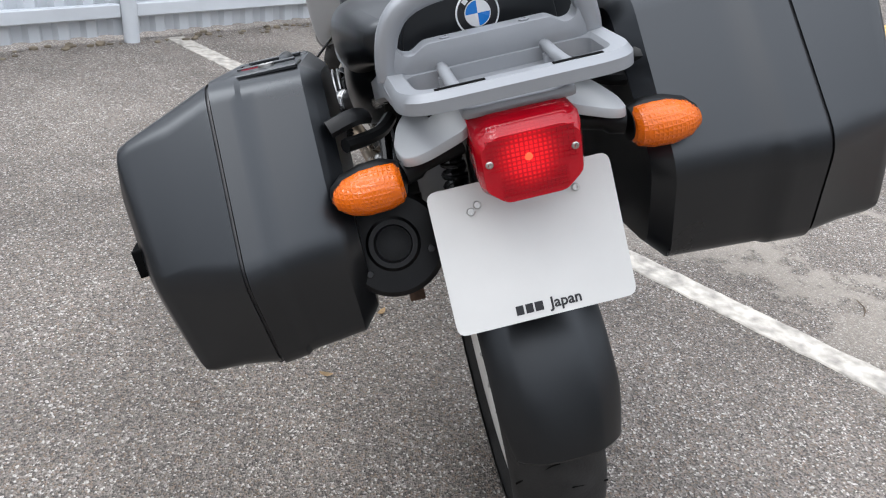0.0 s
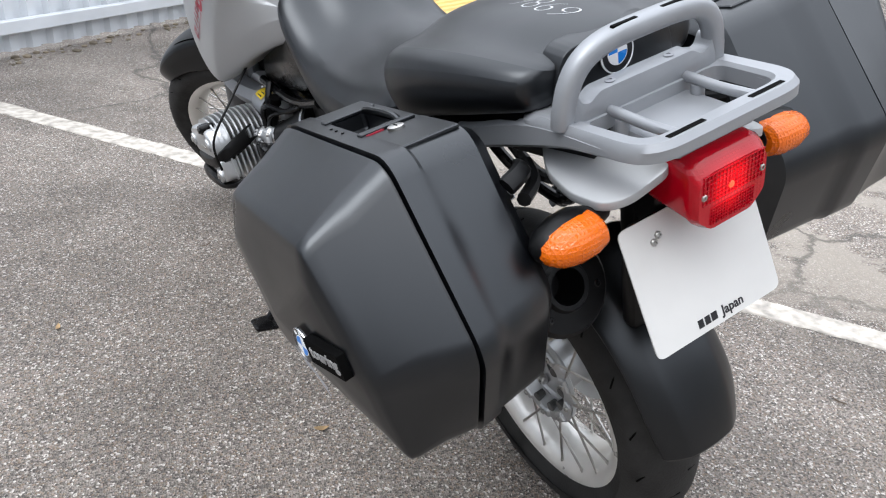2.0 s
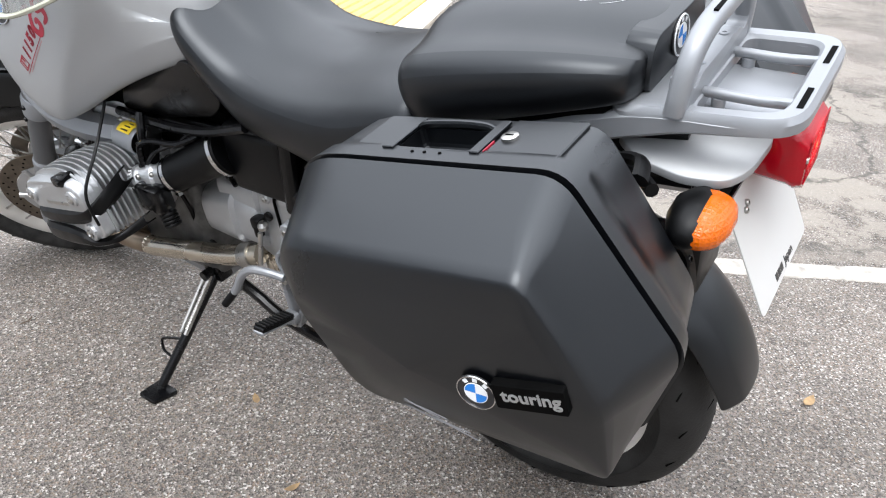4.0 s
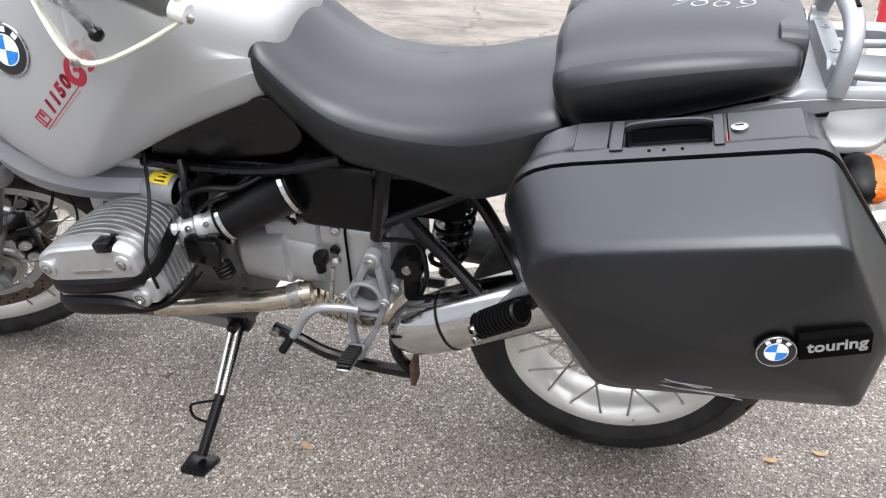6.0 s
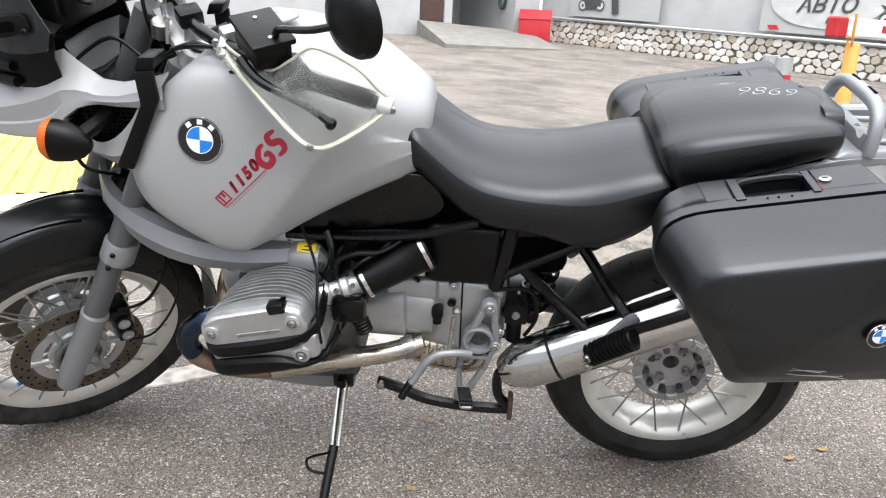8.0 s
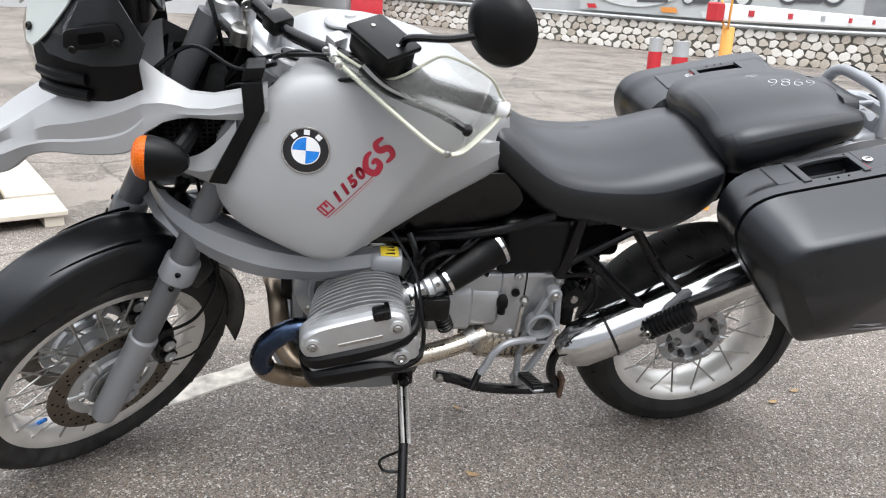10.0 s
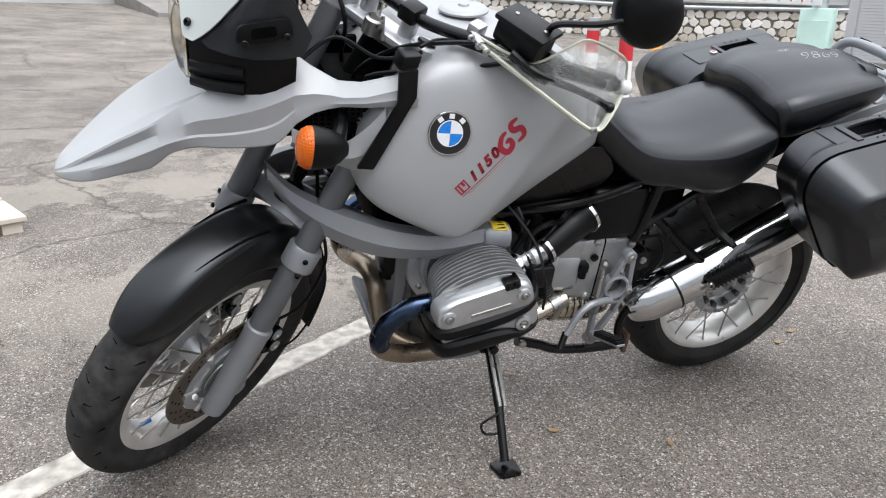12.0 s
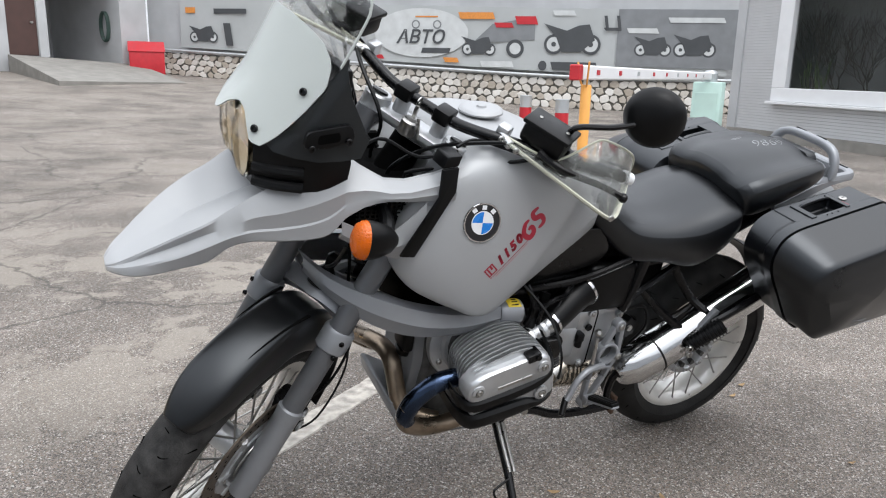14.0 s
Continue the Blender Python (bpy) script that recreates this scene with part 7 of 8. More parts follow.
# -- exhaust --
for s in (1, -1):
    header = tube([(1.005, s * 0.235, 0.553), (1.06, s * 0.234, 0.547), (1.108, s * 0.229, 0.508), (1.125, s * 0.22, 0.46), (1.112, s * 0.205, 0.412), (1.06, s * 0.19, 0.376), (1.0, s * 0.18, 0.362), (0.92, s * 0.172, 0.366)], 0.0225, 16, 6)
    hp = part("header_pipe", header, PIPE, bike, "browned steel exhaust header")
    part("header_tail", tube([(0.955, s * 0.1745, 0.363), (0.92, s * 0.172, 0.366), (0.80, s * 0.162, 0.392), (0.70, s * 0.150, 0.408), (0.61, s * 0.128, 0.428)], 0.0234, 16, 6), PIPE_BRIGHT, hp, "bright straw-tinted pipe")
    part("blued_section", tube([(1.006, s * 0.235, 0.553), (1.06, s * 0.234, 0.547), (1.108, s * 0.229, 0.508), (1.125, s * 0.220, 0.460), (1.119, s * 0.212, 0.432)], 0.0234, 16, 6), PIPE_BLUE, bike)
    part("pipe_collar", rod((0.655, s * 0.140, 0.417), (0.630, s * 0.134, 0.424), 0.027, seg=20), STEEL, bike)
part("cross_pipe", tube([(1.108, -0.205, 0.415), (1.115, -0.14, 0.445), (1.108, -0.06, 0.478), (1.098, 0.0, 0.492), (1.092, 0.045, 0.478), (1.088, 0.072, 0.435), (1.080, 0.098, 0.39), (1.05, 0.13, 0.365), (1.0, 0.165, 0.362)], 0.023, 16), PIPE, bike, "browned steel cross pipe")
part("collector", lathe([(0, 0.030), (0.03, 0.05), (0.16, 0.058), (0.21, 0.040)], (0.66, 0.052, 0.376), (0.42, 0.075, 0.366), 24), PIPE_BRIGHT, bike)
for k in range(6):
    part("collector_rib", lathe([(0.05 + 0.018 * k, 0.0585), (0.058 + 0.018 * k, 0.0605), (0.066 + 0.018 * k, 0.0585)], (0.66, 0.052, 0.376), (0.42, 0.075, 0.366), 24, True), PIPE_BRIGHT, bike)
A0, A1 = Vector((0.425, 0.160, 0.385)), Vector((-0.285, 0.163, 0.770))
muf = part("muffler", lathe([(0.0, 0.030), (0.012, 0.040), (0.05, 0.056), (0.12, 0.0605), (0.675, 0.0605), (0.69, 0.058)], A0, A1, 40), CHROME, bike, "chromed muffler")
w = (A1 - A0).normalized()
part("muffler_band", lathe([(0.127, 0.0605), (0.128, 0.0620), (0.133, 0.0620), (0.134, 0.0605)], A0, A1, 40, True), BLACK_FRAME, muf)
e0 = A0 + w * 0.69
part("end_cap", lathe([(0, 0.060), (0.05, 0.064), (0.085, 0.066), (0.092, 0.060), (0.094, 0.034), (0.10, 0.030), (0.10, 0.024), (0.04, 0.023), (0.04, 0)], e0, e0 + w, 36), BLACK, muf, "black muffler end cap")
for k in range(3):
    a = k * math.tau / 3 + 0.5
    side = w.orthogonal().normalized()
    q = Matrix.Rotation(a, 3, w) @ side
    bolt(e0 + w * 0.092 + q * 0.047, w, 0.005, 0.003, BLACK_FRAME, muf)
part("passenger_guard", tube([(0.02, 0.235, 0.66), (0.10, 0.232, 0.615), (0.18, 0.22, 0.565)], 0.012, 8), BLACK_FRAME, bike)

# -- stands --
st = part("side_stand", joined(rod((0.800, 0.125, 0.305), (0.806, 0.25, 0.205), 0.0125, 0.0115, 14), rod((0.806, 0.25, 0.205), (0.818, 0.352, 0.118), 0.0115, 0.011, 14)), BLACK_FRAME, bike, "black steel side stand")
foot = moved(prism(rounded([(-0.035, -0.028), (0.035, -0.03), (0.028, 0.035), (-0.028, 0.035)], 0.01), -0.004, 0.004, "z", 0.002), Matrix.Translation((0.818, 0.365, 0.1075)) @ Matrix.Rotation(radians(15.6), 4, "X"))
part("stand_foot", foot, BLACK_FRAME, st)
part("stand_spring", joined(rod((0.793, 0.150, 0.310), (0.795, 0.262, 0.215), 0.0055, seg=8), rod((0.808, 0.150, 0.312), (0.809, 0.262, 0.217), 0.0055, seg=8), *[lathe([(0, 0.0065), (0.002, 0.0072), (0.004, 0.0065)], Vector((0.793, 0.165, 0.298)).lerp(Vector((0.795, 0.25, 0.226)), k / 16), (0.795, 0.262, 0.215), 8) for k in range(17)]), STEEL, st)
part("stand_hinge", joined(box((0.775, 0.10, 0.285), (0.825, 0.14, 0.33), 0.006), rod((0.80, 0.14, 0.315), (0.80, 0.165, 0.315), 0.012)), BLACK_FRAME, st)
part("stand_tang", tube([(0.81, 0.268, 0.20), (0.85, 0.28, 0.195), (0.865, 0.285, 0.185), (0.855, 0.295, 0.165), (0.818, 0.30, 0.162)], 0.0035, 6), BLACK_FRAME, st)
cs = part("centre_stand", tube([(0.72, 0.125, 0.302), (0.66, 0.13, 0.285), (0.60, 0.135, 0.262), (0.50, 0.14, 0.252), (0.405, 0.145, 0.256)], 0.0135, 10, 4), BLACK_FRAME, bike, "black steel centre stand, folded up")
part("stand_leg", tube([(0.72, -0.125, 0.302), (0.60, -0.135, 0.262), (0.405, -0.145, 0.256)], 0.0135, 10, 4), BLACK_FRAME, cs)
part("stand_pad", box((0.392, 0.128, 0.235), (0.404, 0.165, 0.300), 0.004), mat("rusty_steel", (0.10, 0.06, 0.04), 0.7, 0.4, 0.4, 60), cs)
part("stand_arm", tube([(0.405, 0.148, 0.27), (0.43, 0.152, 0.31), (0.432, 0.155, 0.37), (0.405, 0.158, 0.42), (0.39, 0.158, 0.44)], 0.012, 8), BLACK_FRAME, cs)
part("stand_bolt", lathe([(0, 0.010), (0.012, 0.010), (0.014, 0.007), (0.014, 0)], (0.71, 0.135, 0.303), (0.71, 1, 0.303), 12), STEEL, cs)

# -- tail --
def rear_fender():
    rows = []
    for i in range(15):
        a = radians(108 + (167 - 108) * i / 14)
        t = i / 14
        rr = 0.350 + 0.010 * math.sin(t * math.pi)
        w = 0.088 if i < 12 else 0.088 - 0.012 * (i - 11) / 3
        rows.append([Vector(((rr - 0.030 * abs(u) ** 3) * math.cos(a) - 0.03 * t, -0.004 + w * u, 0.322 + (rr - 0.030 * abs(u) ** 3) * math.sin(a) + 0.03)) for u in (-1, -0.93, -0.8, -0.6, -0.55, -0.45, -0.2, 0.2, 0.45, 0.55, 0.6, 0.8, 0.93, 1)])
    soft(part("rear_fender", sheet(rows, 0.004), FENDER, bike, "matt black plastic rear mudguard"), 1)


rear_fender()
part("fender_stay", joined(box((-0.27, -0.055, 0.62), (-0.24, 0.055, 0.86), 0.01), box((-0.30, -0.05, 0.80), (-0.10, 0.05, 0.875), 0.015)), BLACK, bike)
part("tail_underside", loft([body for body in ([(x, y * wd, z0 + zz) for y, zz in ((-1, 0), (-0.9, -0.03), (0, -0.045), (0.9, -0.03), (1, 0), (0.8, 0.03), (-0.8, 0.03))] for x, wd, z0 in ((0.1, 0.12, 0.86), (-0.1, 0.12, 0.90), (-0.24, 0.09, 0.905)))]), BLACK, bike)
PLATE = pose(-0.338, 0.006, 0.755, 0, 24, 0)
plate_bm = moved(prism(rounded([(-0.108, -0.085), (0.108, -0.085), (0.108, 0.085), (-0.108, 0.085)], 0.012), -0.001, 0.001, "x"), PLATE)
plate = part("number_plate", plate_bm, WHITE_PLATE, bike, "blank white plate with small dark print")
part("plate_holder", moved(box((0.003, -0.085, -0.03), (0.010, 0.085, 0.085), 0.002, 1), PLATE), BLACK, bike)
face = PLATE @ Matrix.Translation((-0.0012, 0, 0)) @ Matrix(((0, 0, -1, 0), (-1, 0, 0, 0), (0, 1, 0, 0), (0, 0, 0, 1)))
text("plate_word", "Japan", 0.0180, face @ Matrix.Translation((0.024, -0.071, 0)), BLACK_INK, plate, 0.0003, "printed word", 0.0, 0.0004)
part("plate_print", moved(joined(box((-0.036, -0.0765, -0.0003), (-0.027, -0.0655, 0.0003)), box((-0.0245, -0.0765, -0.0003), (-0.0155, -0.0655, 0.0003)), box((-0.0135, -0.0765, -0.0003), (-0.0035, -0.0655, 0.0003))), face), BLACK_INK, plate, smooth=0)
for yy, zz in ((0.062, 0.054), (0.053, 0.060), (-0.062, 0.054), (-0.053, 0.060)):
    bolt(PLATE @ Vector((-0.001, yy, zz)), PLATE.to_3x3() @ Vector((-1, 0, 0)), 0.0048, 0.004, STEEL, plate)


def lit_lens():
    """Red plastic that the bulb behind it lights from within, most near the bulb."""
    m = clear("lit_red_lens", (0.40, 0.0015, 0.010), 0.06, 1.45, 0.1, 0.16, 200)
    nt = m.node_tree
    b = nt.nodes["Principled BSDF"]
    tc = nt.nodes.new("ShaderNodeTexCoord")
    d = nt.nodes.new("ShaderNodeVectorMath")
    d.operation = "DISTANCE"
    d.inputs[1].default_value = (-0.362, 0.004, 0.880)
    nt.links.new(tc.outputs["Object"], d.inputs[0])
    r = nt.nodes.new("ShaderNodeMapRange")
    r.interpolation_type = "SMOOTHERSTEP"
    r.inputs[1].default_value, r.inputs[2].default_value, r.inputs[3].default_value, r.inputs[4].default_value = 0.004, 0.046, 0.85, 0.0
    nt.links.new(d.outputs["Value"], r.inputs[0])
    b.inputs["Emission Color"].default_value = (1, 0.012, 0.016, 1)
    cell = [n for n in nt.nodes if n.bl_idname == "ShaderNodeTexVoronoi"][0]
    peak = nt.nodes.new("ShaderNodeMapRange")
    peak.inputs[1].default_value, peak.inputs[2].default_value, peak.inputs[3].default_value, peak.inputs[4].default_value = 0.05, 0.45, 1.5, 0.25
    nt.links.new(cell.outputs["Distance"], peak.inputs[0])
    both = nt.nodes.new("ShaderNodeMath")
    both.operation = "MULTIPLY"
    nt.links.new(r.outputs[0], both.inputs[0])
    nt.links.new(peak.outputs[0], both.inputs[1])
    nt.links.new(both.outputs[0], b.inputs["Emission Strength"])
    return m


LIT_LENS = lit_lens()


def tail_lamp():
    rows = []
    for x, hw, zb, zt in ((-0.255, 0.050, 0.850, 0.926), (-0.300, 0.056, 0.838, 0.928), (-0.352, 0.058, 0.834, 0.924), (-0.360, 0.057, 0.830, 0.918), (-0.370, 0.053, 0.832, 0.908)):
        rows.append([(x, y, z) for y, z in rounded([(-hw, zt - 0.012), (-hw * 0.7, zt), (hw * 0.7, zt), (hw, zt - 0.012), (hw, zb + 0.018), (hw * 0.62, zb), (-hw * 0.62, zb), (-hw, zb + 0.018)], 0.006, 2)])
    lamp = part("tail_light", loft(rows), LIT_LENS, bike, "red ribbed tail light, lit")
    bm = lathe([(0, 0.0045), (0.0012, 0.0038), (0.0018, 0)], (-0.3706, 0.004, 0.880), (-1, 0.004, 0.880), 16)
    glow, nt, b = node_mat("lit_tail_bulb")
    b.inputs["Base Color"].default_value = (0.8, 0.02, 0.01, 1)
    b.inputs["Emission Color"].default_value, b.inputs["Emission Strength"].default_value = (1, 0.10, 0.03, 1), 1.3
    part("bulb_glow", bm, glow, lamp, "glowing bulb spot")
    for y, z in ((0.046, 0.880), (-0.046, 0.880)):
        bolt((-0.369, y, z), (-1, 0, 0), 0.0042, 0.003, STEEL, lamp)
    # fine moulded squares above, a plain reflector field below
    ribs = [box((-0.3714, -0.046 + 0.0058 * k, 0.868), (-0.3695, -0.0454 + 0.0058 * k, 0.905)) for k in range(17)] + [box((-0.3714, -0.048, 0.870 + 0.0058 * k), (-0.3695, 0.048, 0.8706 + 0.0058 * k)) for k in range(7)]
    ribs += [box((-0.3714, -0.034 + 0.0042 * k, 0.838), (-0.3698, -0.0336 + 0.0042 * k, 0.862)) for k in range(17)] + [box((-0.3714, -0.036, 0.840 + 0.0042 * k), (-0.3698, 0.036, 0.8404 + 0.0042 * k)) for k in range(6)]
    part("lens_rib", joined(*ribs), LIT_LENS, lamp, smooth=0)


tail_lamp()
for s in (1, -1):
    # rear indicators on stalks: flattened ovals, the lens towards the rear
    hold = Matrix.Translation((-0.284, s * 0.134, 0.852)) @ Matrix.Rotation(radians(-4 * s), 4, "X") @ Matrix.Diagonal((0.95, 1, 0.80, 1))
    pod = moved(lathe([(-0.004, 0.010), (0.0, 0.024), (0.02, 0.034), (0.045, 0.034), (0.068, 0.027), (0.082, 0.014), (0.086, 0.0)], (0, 0, 0), (0, s, 0), 48), hold)
    ind = part("rear_indicator", pod, BLACK, bike, "black indicator pod with amber lens")
    lens = moved(lathe([(0.001, 0.021), (0.006, 0.028), (0.022, 0.0325), (0.045, 0.0325), (0.066, 0.026), (0.079, 0.014), (0.084, 0.0)], (0, 0, 0), (0, s, 0), 48), Matrix.Translation((-0.012, 0, 0)) @ hold)
    part("lens", lens, ORANGE_LENS, ind, "amber lens")
    part("stalk", lathe([(0, 0.014), (0.03, 0.011), (0.05, 0.011), (0.058, 0.015), (0.075, 0.015)], (-0.265, s * 0.06, 0.868), (-0.283, s * 0.14, 0.853), 14), BLACK, ind)
    # silver tail wings: flat tongues that droop outwards
    wing = prism(rounded([(-0.15, s * 0.050), (-0.15, s * 0.098), (-0.195, s * 0.126), (-0.250, s * 0.136), (-0.300, s * 0.130), (-0.322, s * 0.108), (-0.334, s * 0.054)], 0.016, 4), -0.006, 0.006, "z", 0.003)
    for v in wing.verts:
        v.co.z += 0.906 - 0.44 * (abs(v.co.y) - 0.055)
    part("tail_wing", wing, SILVER, bike, "silver tail wing beside the lamp")
part("tail_top", box((-0.345, -0.062, 0.922), (-0.10, 0.062, 0.936), 0.006), SILVER_RACK, bike)

# rack and grab hoop
def flat_loop(outer, inner, z0, z1, bev=0.006):
    """A cast frame between an outer and an inner outline of equal count."""
    rings = [[(x, y, z0 + 0.004) for x, y in outer], [(x, y, z1 - bev) for x, y in outer], [(x + (xi - x) * 0.2, y + (yi - y) * 0.2, z1) for (x, y), (xi, yi) in zip(outer, inner)], [(x + (xi - x) * 0.85, y + (yi - y) * 0.85, z1 - 0.001) for (x, y), (xi, yi) in zip(outer, inner)], [(x, y, z1 - 0.006) for x, y in inner], [(x, y, z0) for x, y in inner]]
    return loft(rings, False, True)


def tilted(bm):
    """The rack rises a little towards its rear bar."""
    for v in bm.verts:
        v.co.z -= 0.075 * (v.co.x + 0.20)
    return bm


out_l = rounded([(-0.150, 0.134), (-0.342, 0.126), (-0.368, 0.100), (-0.368, -0.104), (-0.342, -0.128), (-0.150, -0.136)], 0.03)
in_l = rounded([(-0.246, 0.106), (-0.330, 0.100), (-0.340, 0.084), (-0.340, -0.086), (-0.330, -0.102), (-0.246, -0.108)], 0.016)
rack = part("luggage_rack", tilted(flat_loop(out_l, in_l, 0.929, 0.954, 0.008)), SILVER_RACK, bike, "silver painted cast luggage rack")
for yy in (0.062, -0.058):
    part("cross_bar", tilted(tube([(-0.238, yy, 0.947), (-0.246, yy, 0.949), (-0.300, yy, 0.945), (-0.352, yy, 0.945)], 0.0078, 12, 4, flat=0.85)), SILVER_RACK, rack)
    part("bar_post", rod((-0.262, yy, 0.948), (-0.262, yy, 0.918), 0.0085), SILVER_RACK, rack)
for yy in (0.060, -0.062):
    part("rack_slot", tilted(box((-0.358, yy - 0.026, 0.9532), (-0.351, yy + 0.026, 0.9546))), DARK, rack, smooth=0)
for s in (1, -1):
    # the side rails deepen forwards and dip under the pillion seat
    rail = [[(x, s * (y - 0.020), zt - 0.003), (x, s * (y - 0.004), zt), (x, s * (y + 0.0035), zt - 0.006), (x, s * (y + 0.004), zb + 0.006), (x, s * (y - 0.003), zb), (x, s * (y - 0.020), zb + 0.006)] for x, y, zt, zb in ((-0.325, 0.1215, 0.956, 0.938), (-0.29, 0.1253, 0.9545, 0.934), (-0.24, 0.1275, 0.952, 0.926), (-0.20, 0.1292, 0.948, 0.914), (-0.165, 0.1308, 0.941, 0.903), (-0.11, 0.134, 0.924, 0.885), (-0.06, 0.138, 0.906, 0.868), (-0.01, 0.138, 0.890, 0.856))]
    part("rack_arm", loft(dense(rail, 3)), SILVER_RACK, rack)


def hoop_band(path, wide, deep):
    """A flat cast band bent along a line of (y, z): wide in its own plane, deep fore and aft, with rounded edges."""
    line = spline([(0, y, z) for y, z in path], 6)
    rings = []
    for i, p in enumerate(line):
        d = (line[min(i + 1, len(line) - 1)] - line[max(i - 1, 0)]).normalized()
        n = Vector((0, -d.z, d.y))
        x = -0.231 - 0.009 * (p.z - 0.955) / 0.09
        rings.append([Vector((x + a * deep / 2, p.y, p.z)) + n * b * wide / 2 for a, b in ((-1, -0.55), (-0.62, -1), (0.62, -1), (1, -0.55), (1, 0.55), (0.62, 1), (-0.62, 1), (-1, 0.55))])
    return loft(rings)


hoop = part("grab_hoop", hoop_band([(0.124, 0.950), (0.122, 0.972), (0.113, 1.003), (0.094, 1.025), (0.060, 1.036), (0.004, 1.038), (-0.052, 1.036), (-0.086, 1.025), (-0.105, 1.003), (-0.114, 0.972), (-0.116, 0.950)], 0.024, 0.024), SILVER_RACK, bike, "silver grab hoop behind the pillion seat", smooth=50)
base = rounded([(-0.108, 0.950), (0.116, 0.950), (0.116, 0.990), (0.110, 0.990), (0.104, 0.975), (0.092, 0.972), (0.076, 0.982), (-0.068, 0.982), (-0.084, 0.972), (-0.096, 0.975), (-0.102, 0.990), (-0.108, 0.990)], 0.005, 3)
part("hoop_base", prism(base, -0.243, -0.218, "x", 0.003), SILVER_RACK, hoop)
for yy in (0.040, -0.034):
    part("hoop_slot", box((-0.246, yy - 0.018, 1.0470), (-0.2405, yy + 0.018, 1.0508)), DARK, hoop, smooth=0)
for yy in (0.052, -0.040):
    bolt((-0.231, yy, 0.982), (0, 0, 1), 0.0065, 0.002, SILVER_RACK, hoop)
part("back_pad", prism(rounded([(-0.092, 0.950), (0.098, 0.950), (0.096, 0.985), (0.080, 1.018), (-0.074, 1.018), (-0.090, 0.985)], 0.02), -0.188, -0.150, "x", 0.008, 3), SEAT, bike)
roundel((-0.1882, 0.004, 0.991), (-1, 0, 0.05), (0, 0, 1), 0.0255, bike, False)


# ---- luggage cases ----
def case_rings(inner):
    seam = [(0.172, .33, .906), (-0.190, .33, .977), (-0.335, .33, .792), (-0.294, .33, .640), (0.015, .33, .605), (0.192, .33, .818)]
    ins = [(0.125, inner, .893), (-0.17, inner, .958), (-0.29, inner, .790), (-0.26, inner, .665), (0.01, inner, .635), (0.150, inner, .805)]
    sho = [(0.158, inner + .022, .910), (-0.186, inner + .022, .975), (-0.312, inner + .022, .790), (-0.280, inner + .022, .645), (0.015, inner + .022, .612), (0.180, inner + .022, .814)]
    crease = [(0.118, .447, .862), (-0.206, .452, .933), (-0.292, .440, .788), (-0.298, .424, .658), (0.035, .425, .618), (0.150, .436, .806)]
    faced = [(0.078, .465, .820), (-0.214, .460, .895), (-0.276, .449, .788), (-0.276, .440, .704), (0.02, .462, .668), (0.108, .462, .788)]
    return [[Vector(p) for p in r] for r in (ins, sho, seam, crease, faced)]


def lerp_ring(a, b, t):
    return [p.lerp(q, t) for p, q in zip(a, b)]


CASE_TOP = Matrix.Translation((-0.02, 0.268, 0.9445)) @ Matrix.Rotation(radians(11.1), 4, "Y")


def sink_well(shell, flip):
    """Cut the handle's well into the top of a case."""
    well = box((-0.046, -0.018, -0.026), (0.062, 0.034, 0.02), 0.006, 2)
    if flip:
        bmesh.ops.transform(well, matrix=Matrix.Translation((-0.02, 0, 0)) @ Matrix.Diagonal((-1, 1, 1, 1)), verts=well.verts)
        well = mirrored(moved(well, CASE_TOP))
    else:
        moved(well, CASE_TOP)
    cutter = to_obj("cutter", well, DARK, 0)
    cutter.matrix_world = shell.parent.matrix_world
    m = shell.modifiers.new("well", "BOOLEAN")
    m.object, m.operation, m.solver = cutter, "DIFFERENCE", "EXACT"
    bpy.context.view_layer.update()
    me = bpy.data.meshes.new_from_object(shell.evaluated_get(bpy.context.evaluated_depsgraph_get()))
    shell.modifiers.remove(m)
    shell.data = me
    bpy.data.objects.remove(cutter)


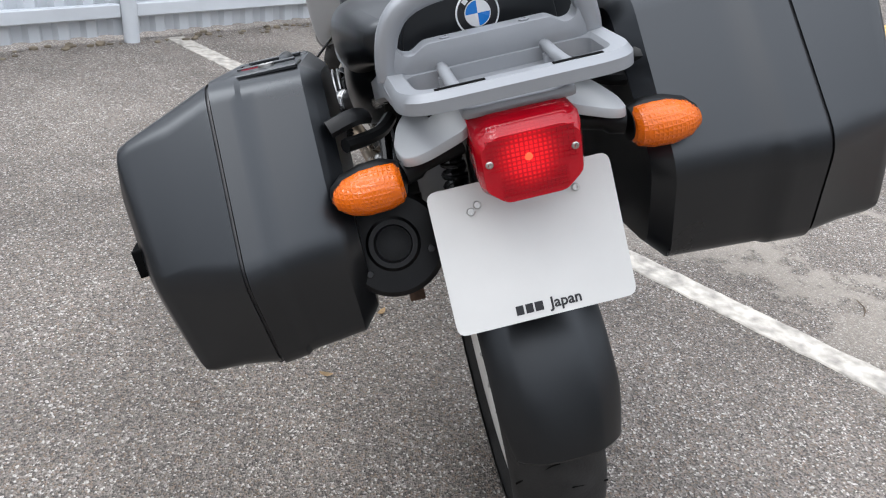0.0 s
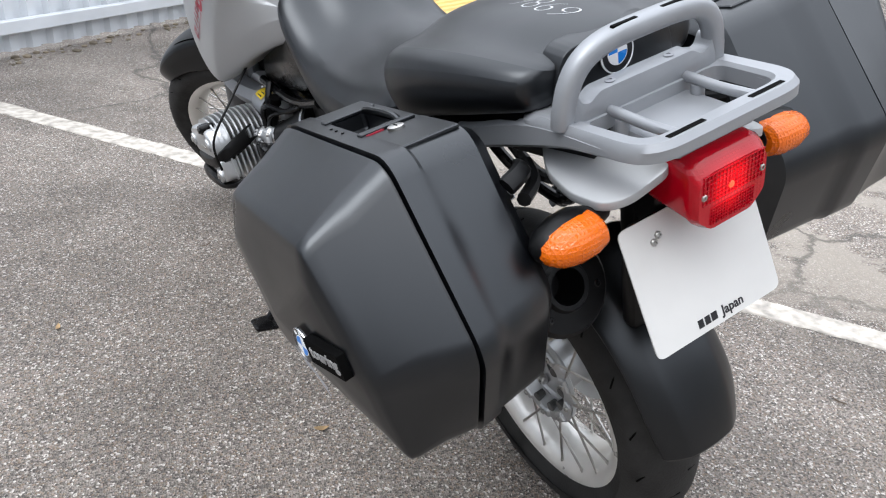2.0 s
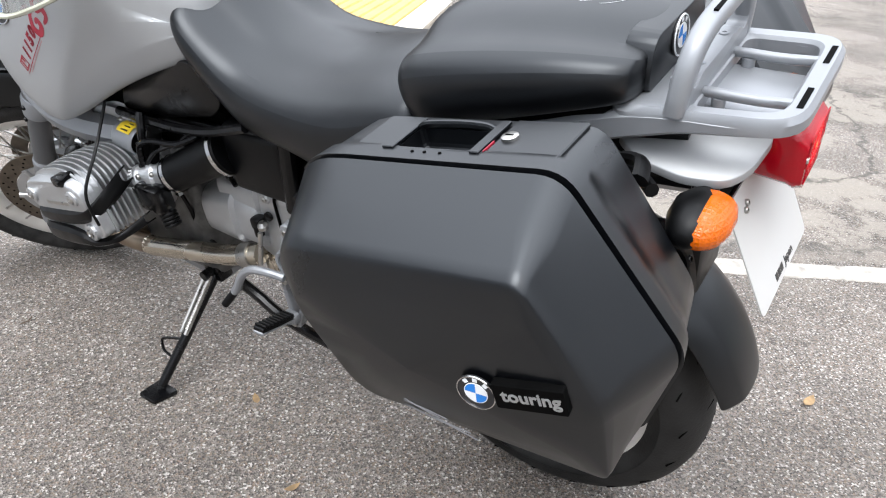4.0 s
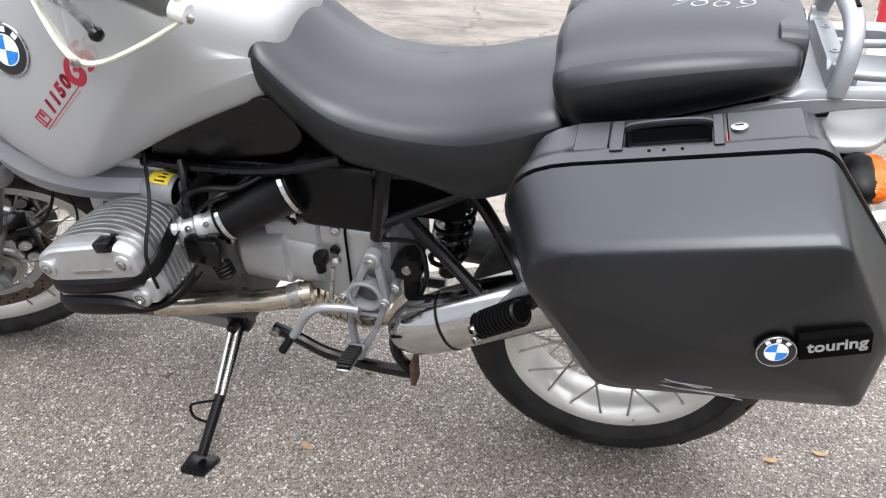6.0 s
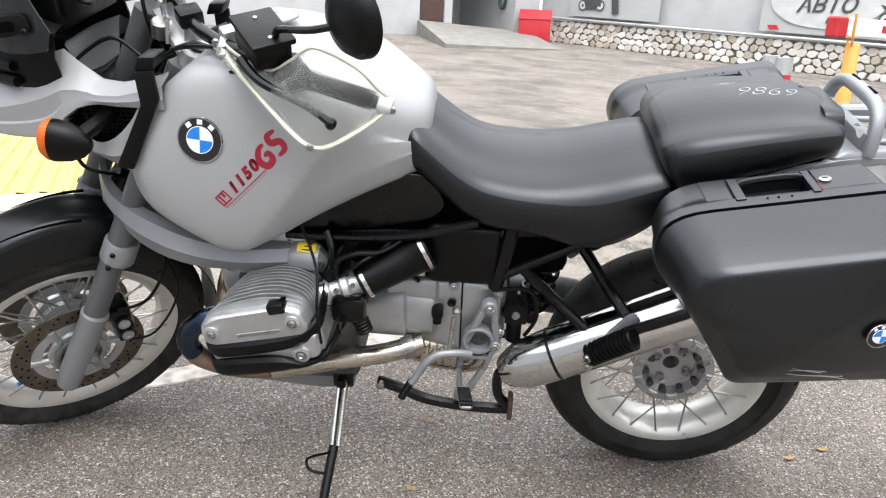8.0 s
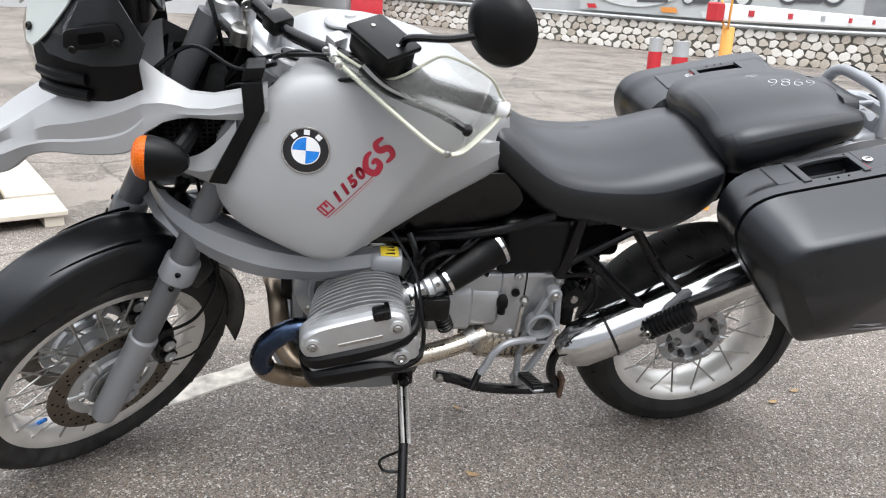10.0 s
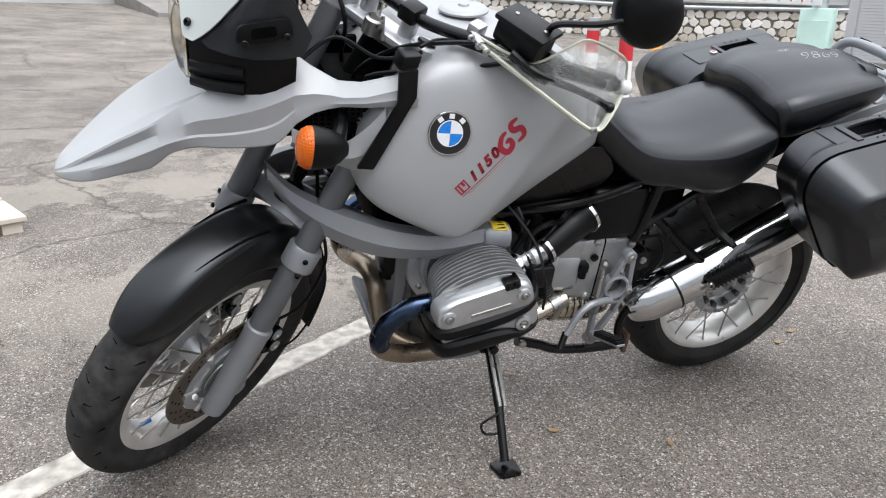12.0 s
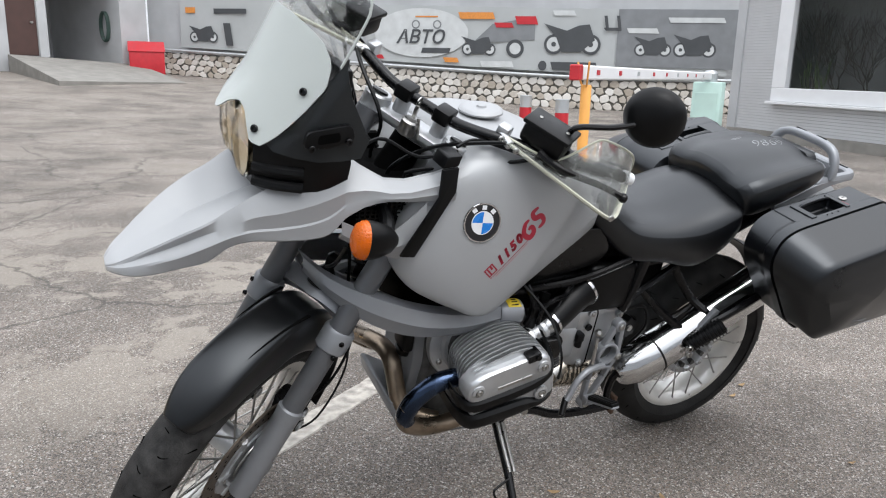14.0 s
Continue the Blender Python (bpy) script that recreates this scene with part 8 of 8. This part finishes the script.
def side_case(flip, label):
    t = thing("side_case", LEAN, label, "luggage case", "side cases")

    def put(bm):
        return mirrored(bm) if flip else bm
    ins, sho, seam, crease, faced = case_rings(0.160 if flip else 0.200)
    if flip:
        # this case is cut deeper, to clear less of the muffler
        seam, crease, faced = ([p + Vector((0, 0.032, 0)) for p in ring] for ring in (seam, crease, faced))

    def rr(ring, r=0.028):
        # corners at the front and the front foot are rounder than those behind
        return rounded(ring, [r * k for k in (2.6, 1, 1, 1, 1.6, 2.2)], 5)
    mid = lerp_ring(sho, seam, 0.5)

    def proud(k):
        # the rim beside the seam stands a little proud of the body
        return [p + (p - Vector((-0.09, p.y, 0.79))).normalized() * 0.0045 for p in lerp_ring(sho, seam, k)]
    body = loft([rr(ins), rr(lerp_ring(ins, sho, 0.5)), rr(sho), rr(mid), rr(lerp_ring(sho, seam, 0.66)), rr(proud(0.71)), rr(proud(0.80)), rr(proud(0.985))])
    shell = part("case_body", put(body), CASE, t)
    sink_well(shell, flip)
    gap = [p + (Vector((-0.09, p.y, 0.79)) - p).normalized() * 0.004 + Vector((0, 0.001, 0)) for p in seam]
    part("seal", put(loft([rr(gap), rr([p + Vector((0, 0.004, 0)) for p in gap])])), BLACK_INK, t, "black rubber seal between body and lid")
    seam2 = [p + Vector((0, 0.004, 0)) for p in seam]
    lid = loft([rr(seam2), rr(lerp_ring(seam2, crease, 0.03)), rr(lerp_ring(seam2, crease, 0.45)), rr(lerp_ring(seam2, crease, 0.86), 0.016), rr(lerp_ring(lerp_ring(seam2, crease, 0.96), lerp_ring(crease, faced, 0.08), 0.35), 0.016), rr(lerp_ring(lerp_ring(seam2, crease, 0.98), lerp_ring(crease, faced, 0.18), 0.62), 0.018), rr(lerp_ring(crease, faced, 0.35), 0.020), rr(lerp_ring(crease, faced, 0.70), 0.022), rr(faced, 0.024), rr(lerp_ring(faced, [Vector((-0.08, 0.474 + faced[0].y - 0.465, 0.775))] * 6, 0.5), 0.02), rr(lerp_ring(faced, [Vector((-0.08, 0.476 + faced[0].y - 0.465, 0.775))] * 6, 0.97), 0.0005)])
    part("lid", put(lid), CASE, t)
    # handle recess and lock on the sloping top
    top = CASE_TOP

    def on(bm):
        # the two cases share one lid plate: on the other side its lock points ahead
        if flip:
            bmesh.ops.transform(bm, matrix=Matrix.Translation((-0.02, 0, 0)) @ Matrix.Diagonal((-1, 1, 1, 1)), verts=bm.verts)
            bmesh.ops.reverse_faces(bm, faces=bm.faces)
        return put(moved(bm, top))
    for x0, x1, y0, y1 in ((-0.155, -0.064, -0.044, 0.048), (0.082, 0.128, -0.044, 0.048), (-0.0625, 0.0805, 0.038, 0.048)):
        part("top_plate", on(box((x0, y0, -0.004), (x1, y1, 0.0018), 0.0015, 1)), CASE, t)
    part("handle", on(tube([(-0.046, -0.021, -0.003), (-0.036, -0.021, 0.003), (0.0, -0.022, 0.0045), (0.050, -0.021, 0.003), (0.062, -0.021, -0.003)], 0.0085, 10, 4, flat=0.55)), CASE, t, "black carrying handle")
    part("latch", on(box((-0.060, -0.036, 0.0), (-0.047, 0.040, 0.005), 0.001, 1)), CASE, t, smooth=0)
    part("latch", on(box((0.063, -0.036, 0.0), (0.080, 0.040, 0.005), 0.001, 1)), CASE, t, smooth=0)
    part("latch_mark", on(box((-0.0635, 0.010, 0.0), (-0.0620, 0.034, 0.0032))), RED_INK, t, smooth=0)
    part("lock", on(lathe([(0, 0.0105), (0.005, 0.0105), (0.006, 0.009), (0.006, 0)], (-0.078, 0.0, 0.0), (-0.078, 0.0, 1), 20)), STEEL, t, "bright lock barrel")
    part("key_slot", on(box((-0.083, -0.001, 0.0055), (-0.073, 0.001, 0.0066))), DARK, t, smooth=0)
    for dx in (-0.01, 0.012, 0.03):
        part("rivet", on(lathe([(0, 0.0022), (0.0008, 0.0022), (0.0008, 0)], (dx, 0.044, 0.0025), (dx, 0.044, 1), 8)), DARK, t)
    hook = joined(tube([(-0.225, 0.205, 0.905), (-0.215, 0.175, 0.910), (-0.19, 0.16, 0.900)], 0.012, 8, 4, flat=0.6), tube([(-0.235, 0.19, 0.885), (-0.20, 0.15, 0.878), (-0.16, 0.13, 0.880)], 0.009, 8, 4))
    part("mounting_hook", put(hook), BLACK, t, "black plastic mounting hook")
    for x in (-0.20, -0.02):
        part("case_foot", put(box((x - 0.018, 0.318, 0.598 - 0.118 * (x + 0.02) * 0.6), (x + 0.018, 0.345, 0.615 - 0.118 * (x + 0.02) * 0.6), 0.005)), BLACK, t)
    part("hinge_pin", put(rod((-0.235, 0.325, 0.627), (-0.255, 0.345, 0.628), 0.008, seg=10)), BLACK, t)
    if not flip:
        lab = Matrix.Translation((-0.222, 0.4625, 0.808)) @ Matrix.Rotation(radians(9), 4, "Z") @ Matrix(((-0.985, 0.0, 0.0, 0), (0, 0, 1, 0), (0, 1, 0, 0), (0, 0, 0, 1))) @ Matrix.Rotation(radians(13), 4, "Z")
        nameplate = part("name_plate", moved(prism(rounded([(-0.040, -0.025), (0.040, -0.025), (0.040, 0.009), (-0.040, 0.009)], 0.003), -0.006, 0.0056, "z", 0.001, 1), lab), DARK, t, "black plate with silver lettering")
        text("lettering", "touring", 0.0225, lab @ Matrix.Translation((0.002, -0.006, 0.0058)), ALU, nameplate, 0.0006, offset=0.0005)
        roundel((-0.164, 0.4690, 0.782), (-0.10, 1, 0.05), (0.05, 0, 1), 0.0225, t)
        rng = random.Random(8)
        for x0, z0, dx, dz in ((-0.03, 0.735, -0.06, 0.006), (0.01, 0.688, -0.12, 0.002), (0.0, 0.680, -0.15, -0.004), (-0.05, 0.695, -0.05, -0.008), (-0.10, 0.80, -0.02, 0.004), (-0.06, 0.676, -0.08, 0.004)):
            pts = [(x0 + dx * k / 4, 0.4672 - 0.9 * max(0, 0.715 - z0) * 0.25 - 0.002, z0 + dz * k / 4 + rng.uniform(-0.0015, 0.0015)) for k in range(5)]
            part("scratch", tube(pts, 0.0007, 4, 2), mat("scraped_plastic", (0.22, 0.22, 0.23), 0.7), t)
    return t


side_case(False, "black plastic side case with a scratched lid and small badge")
side_case(True, "black plastic side case hung beside the tail")
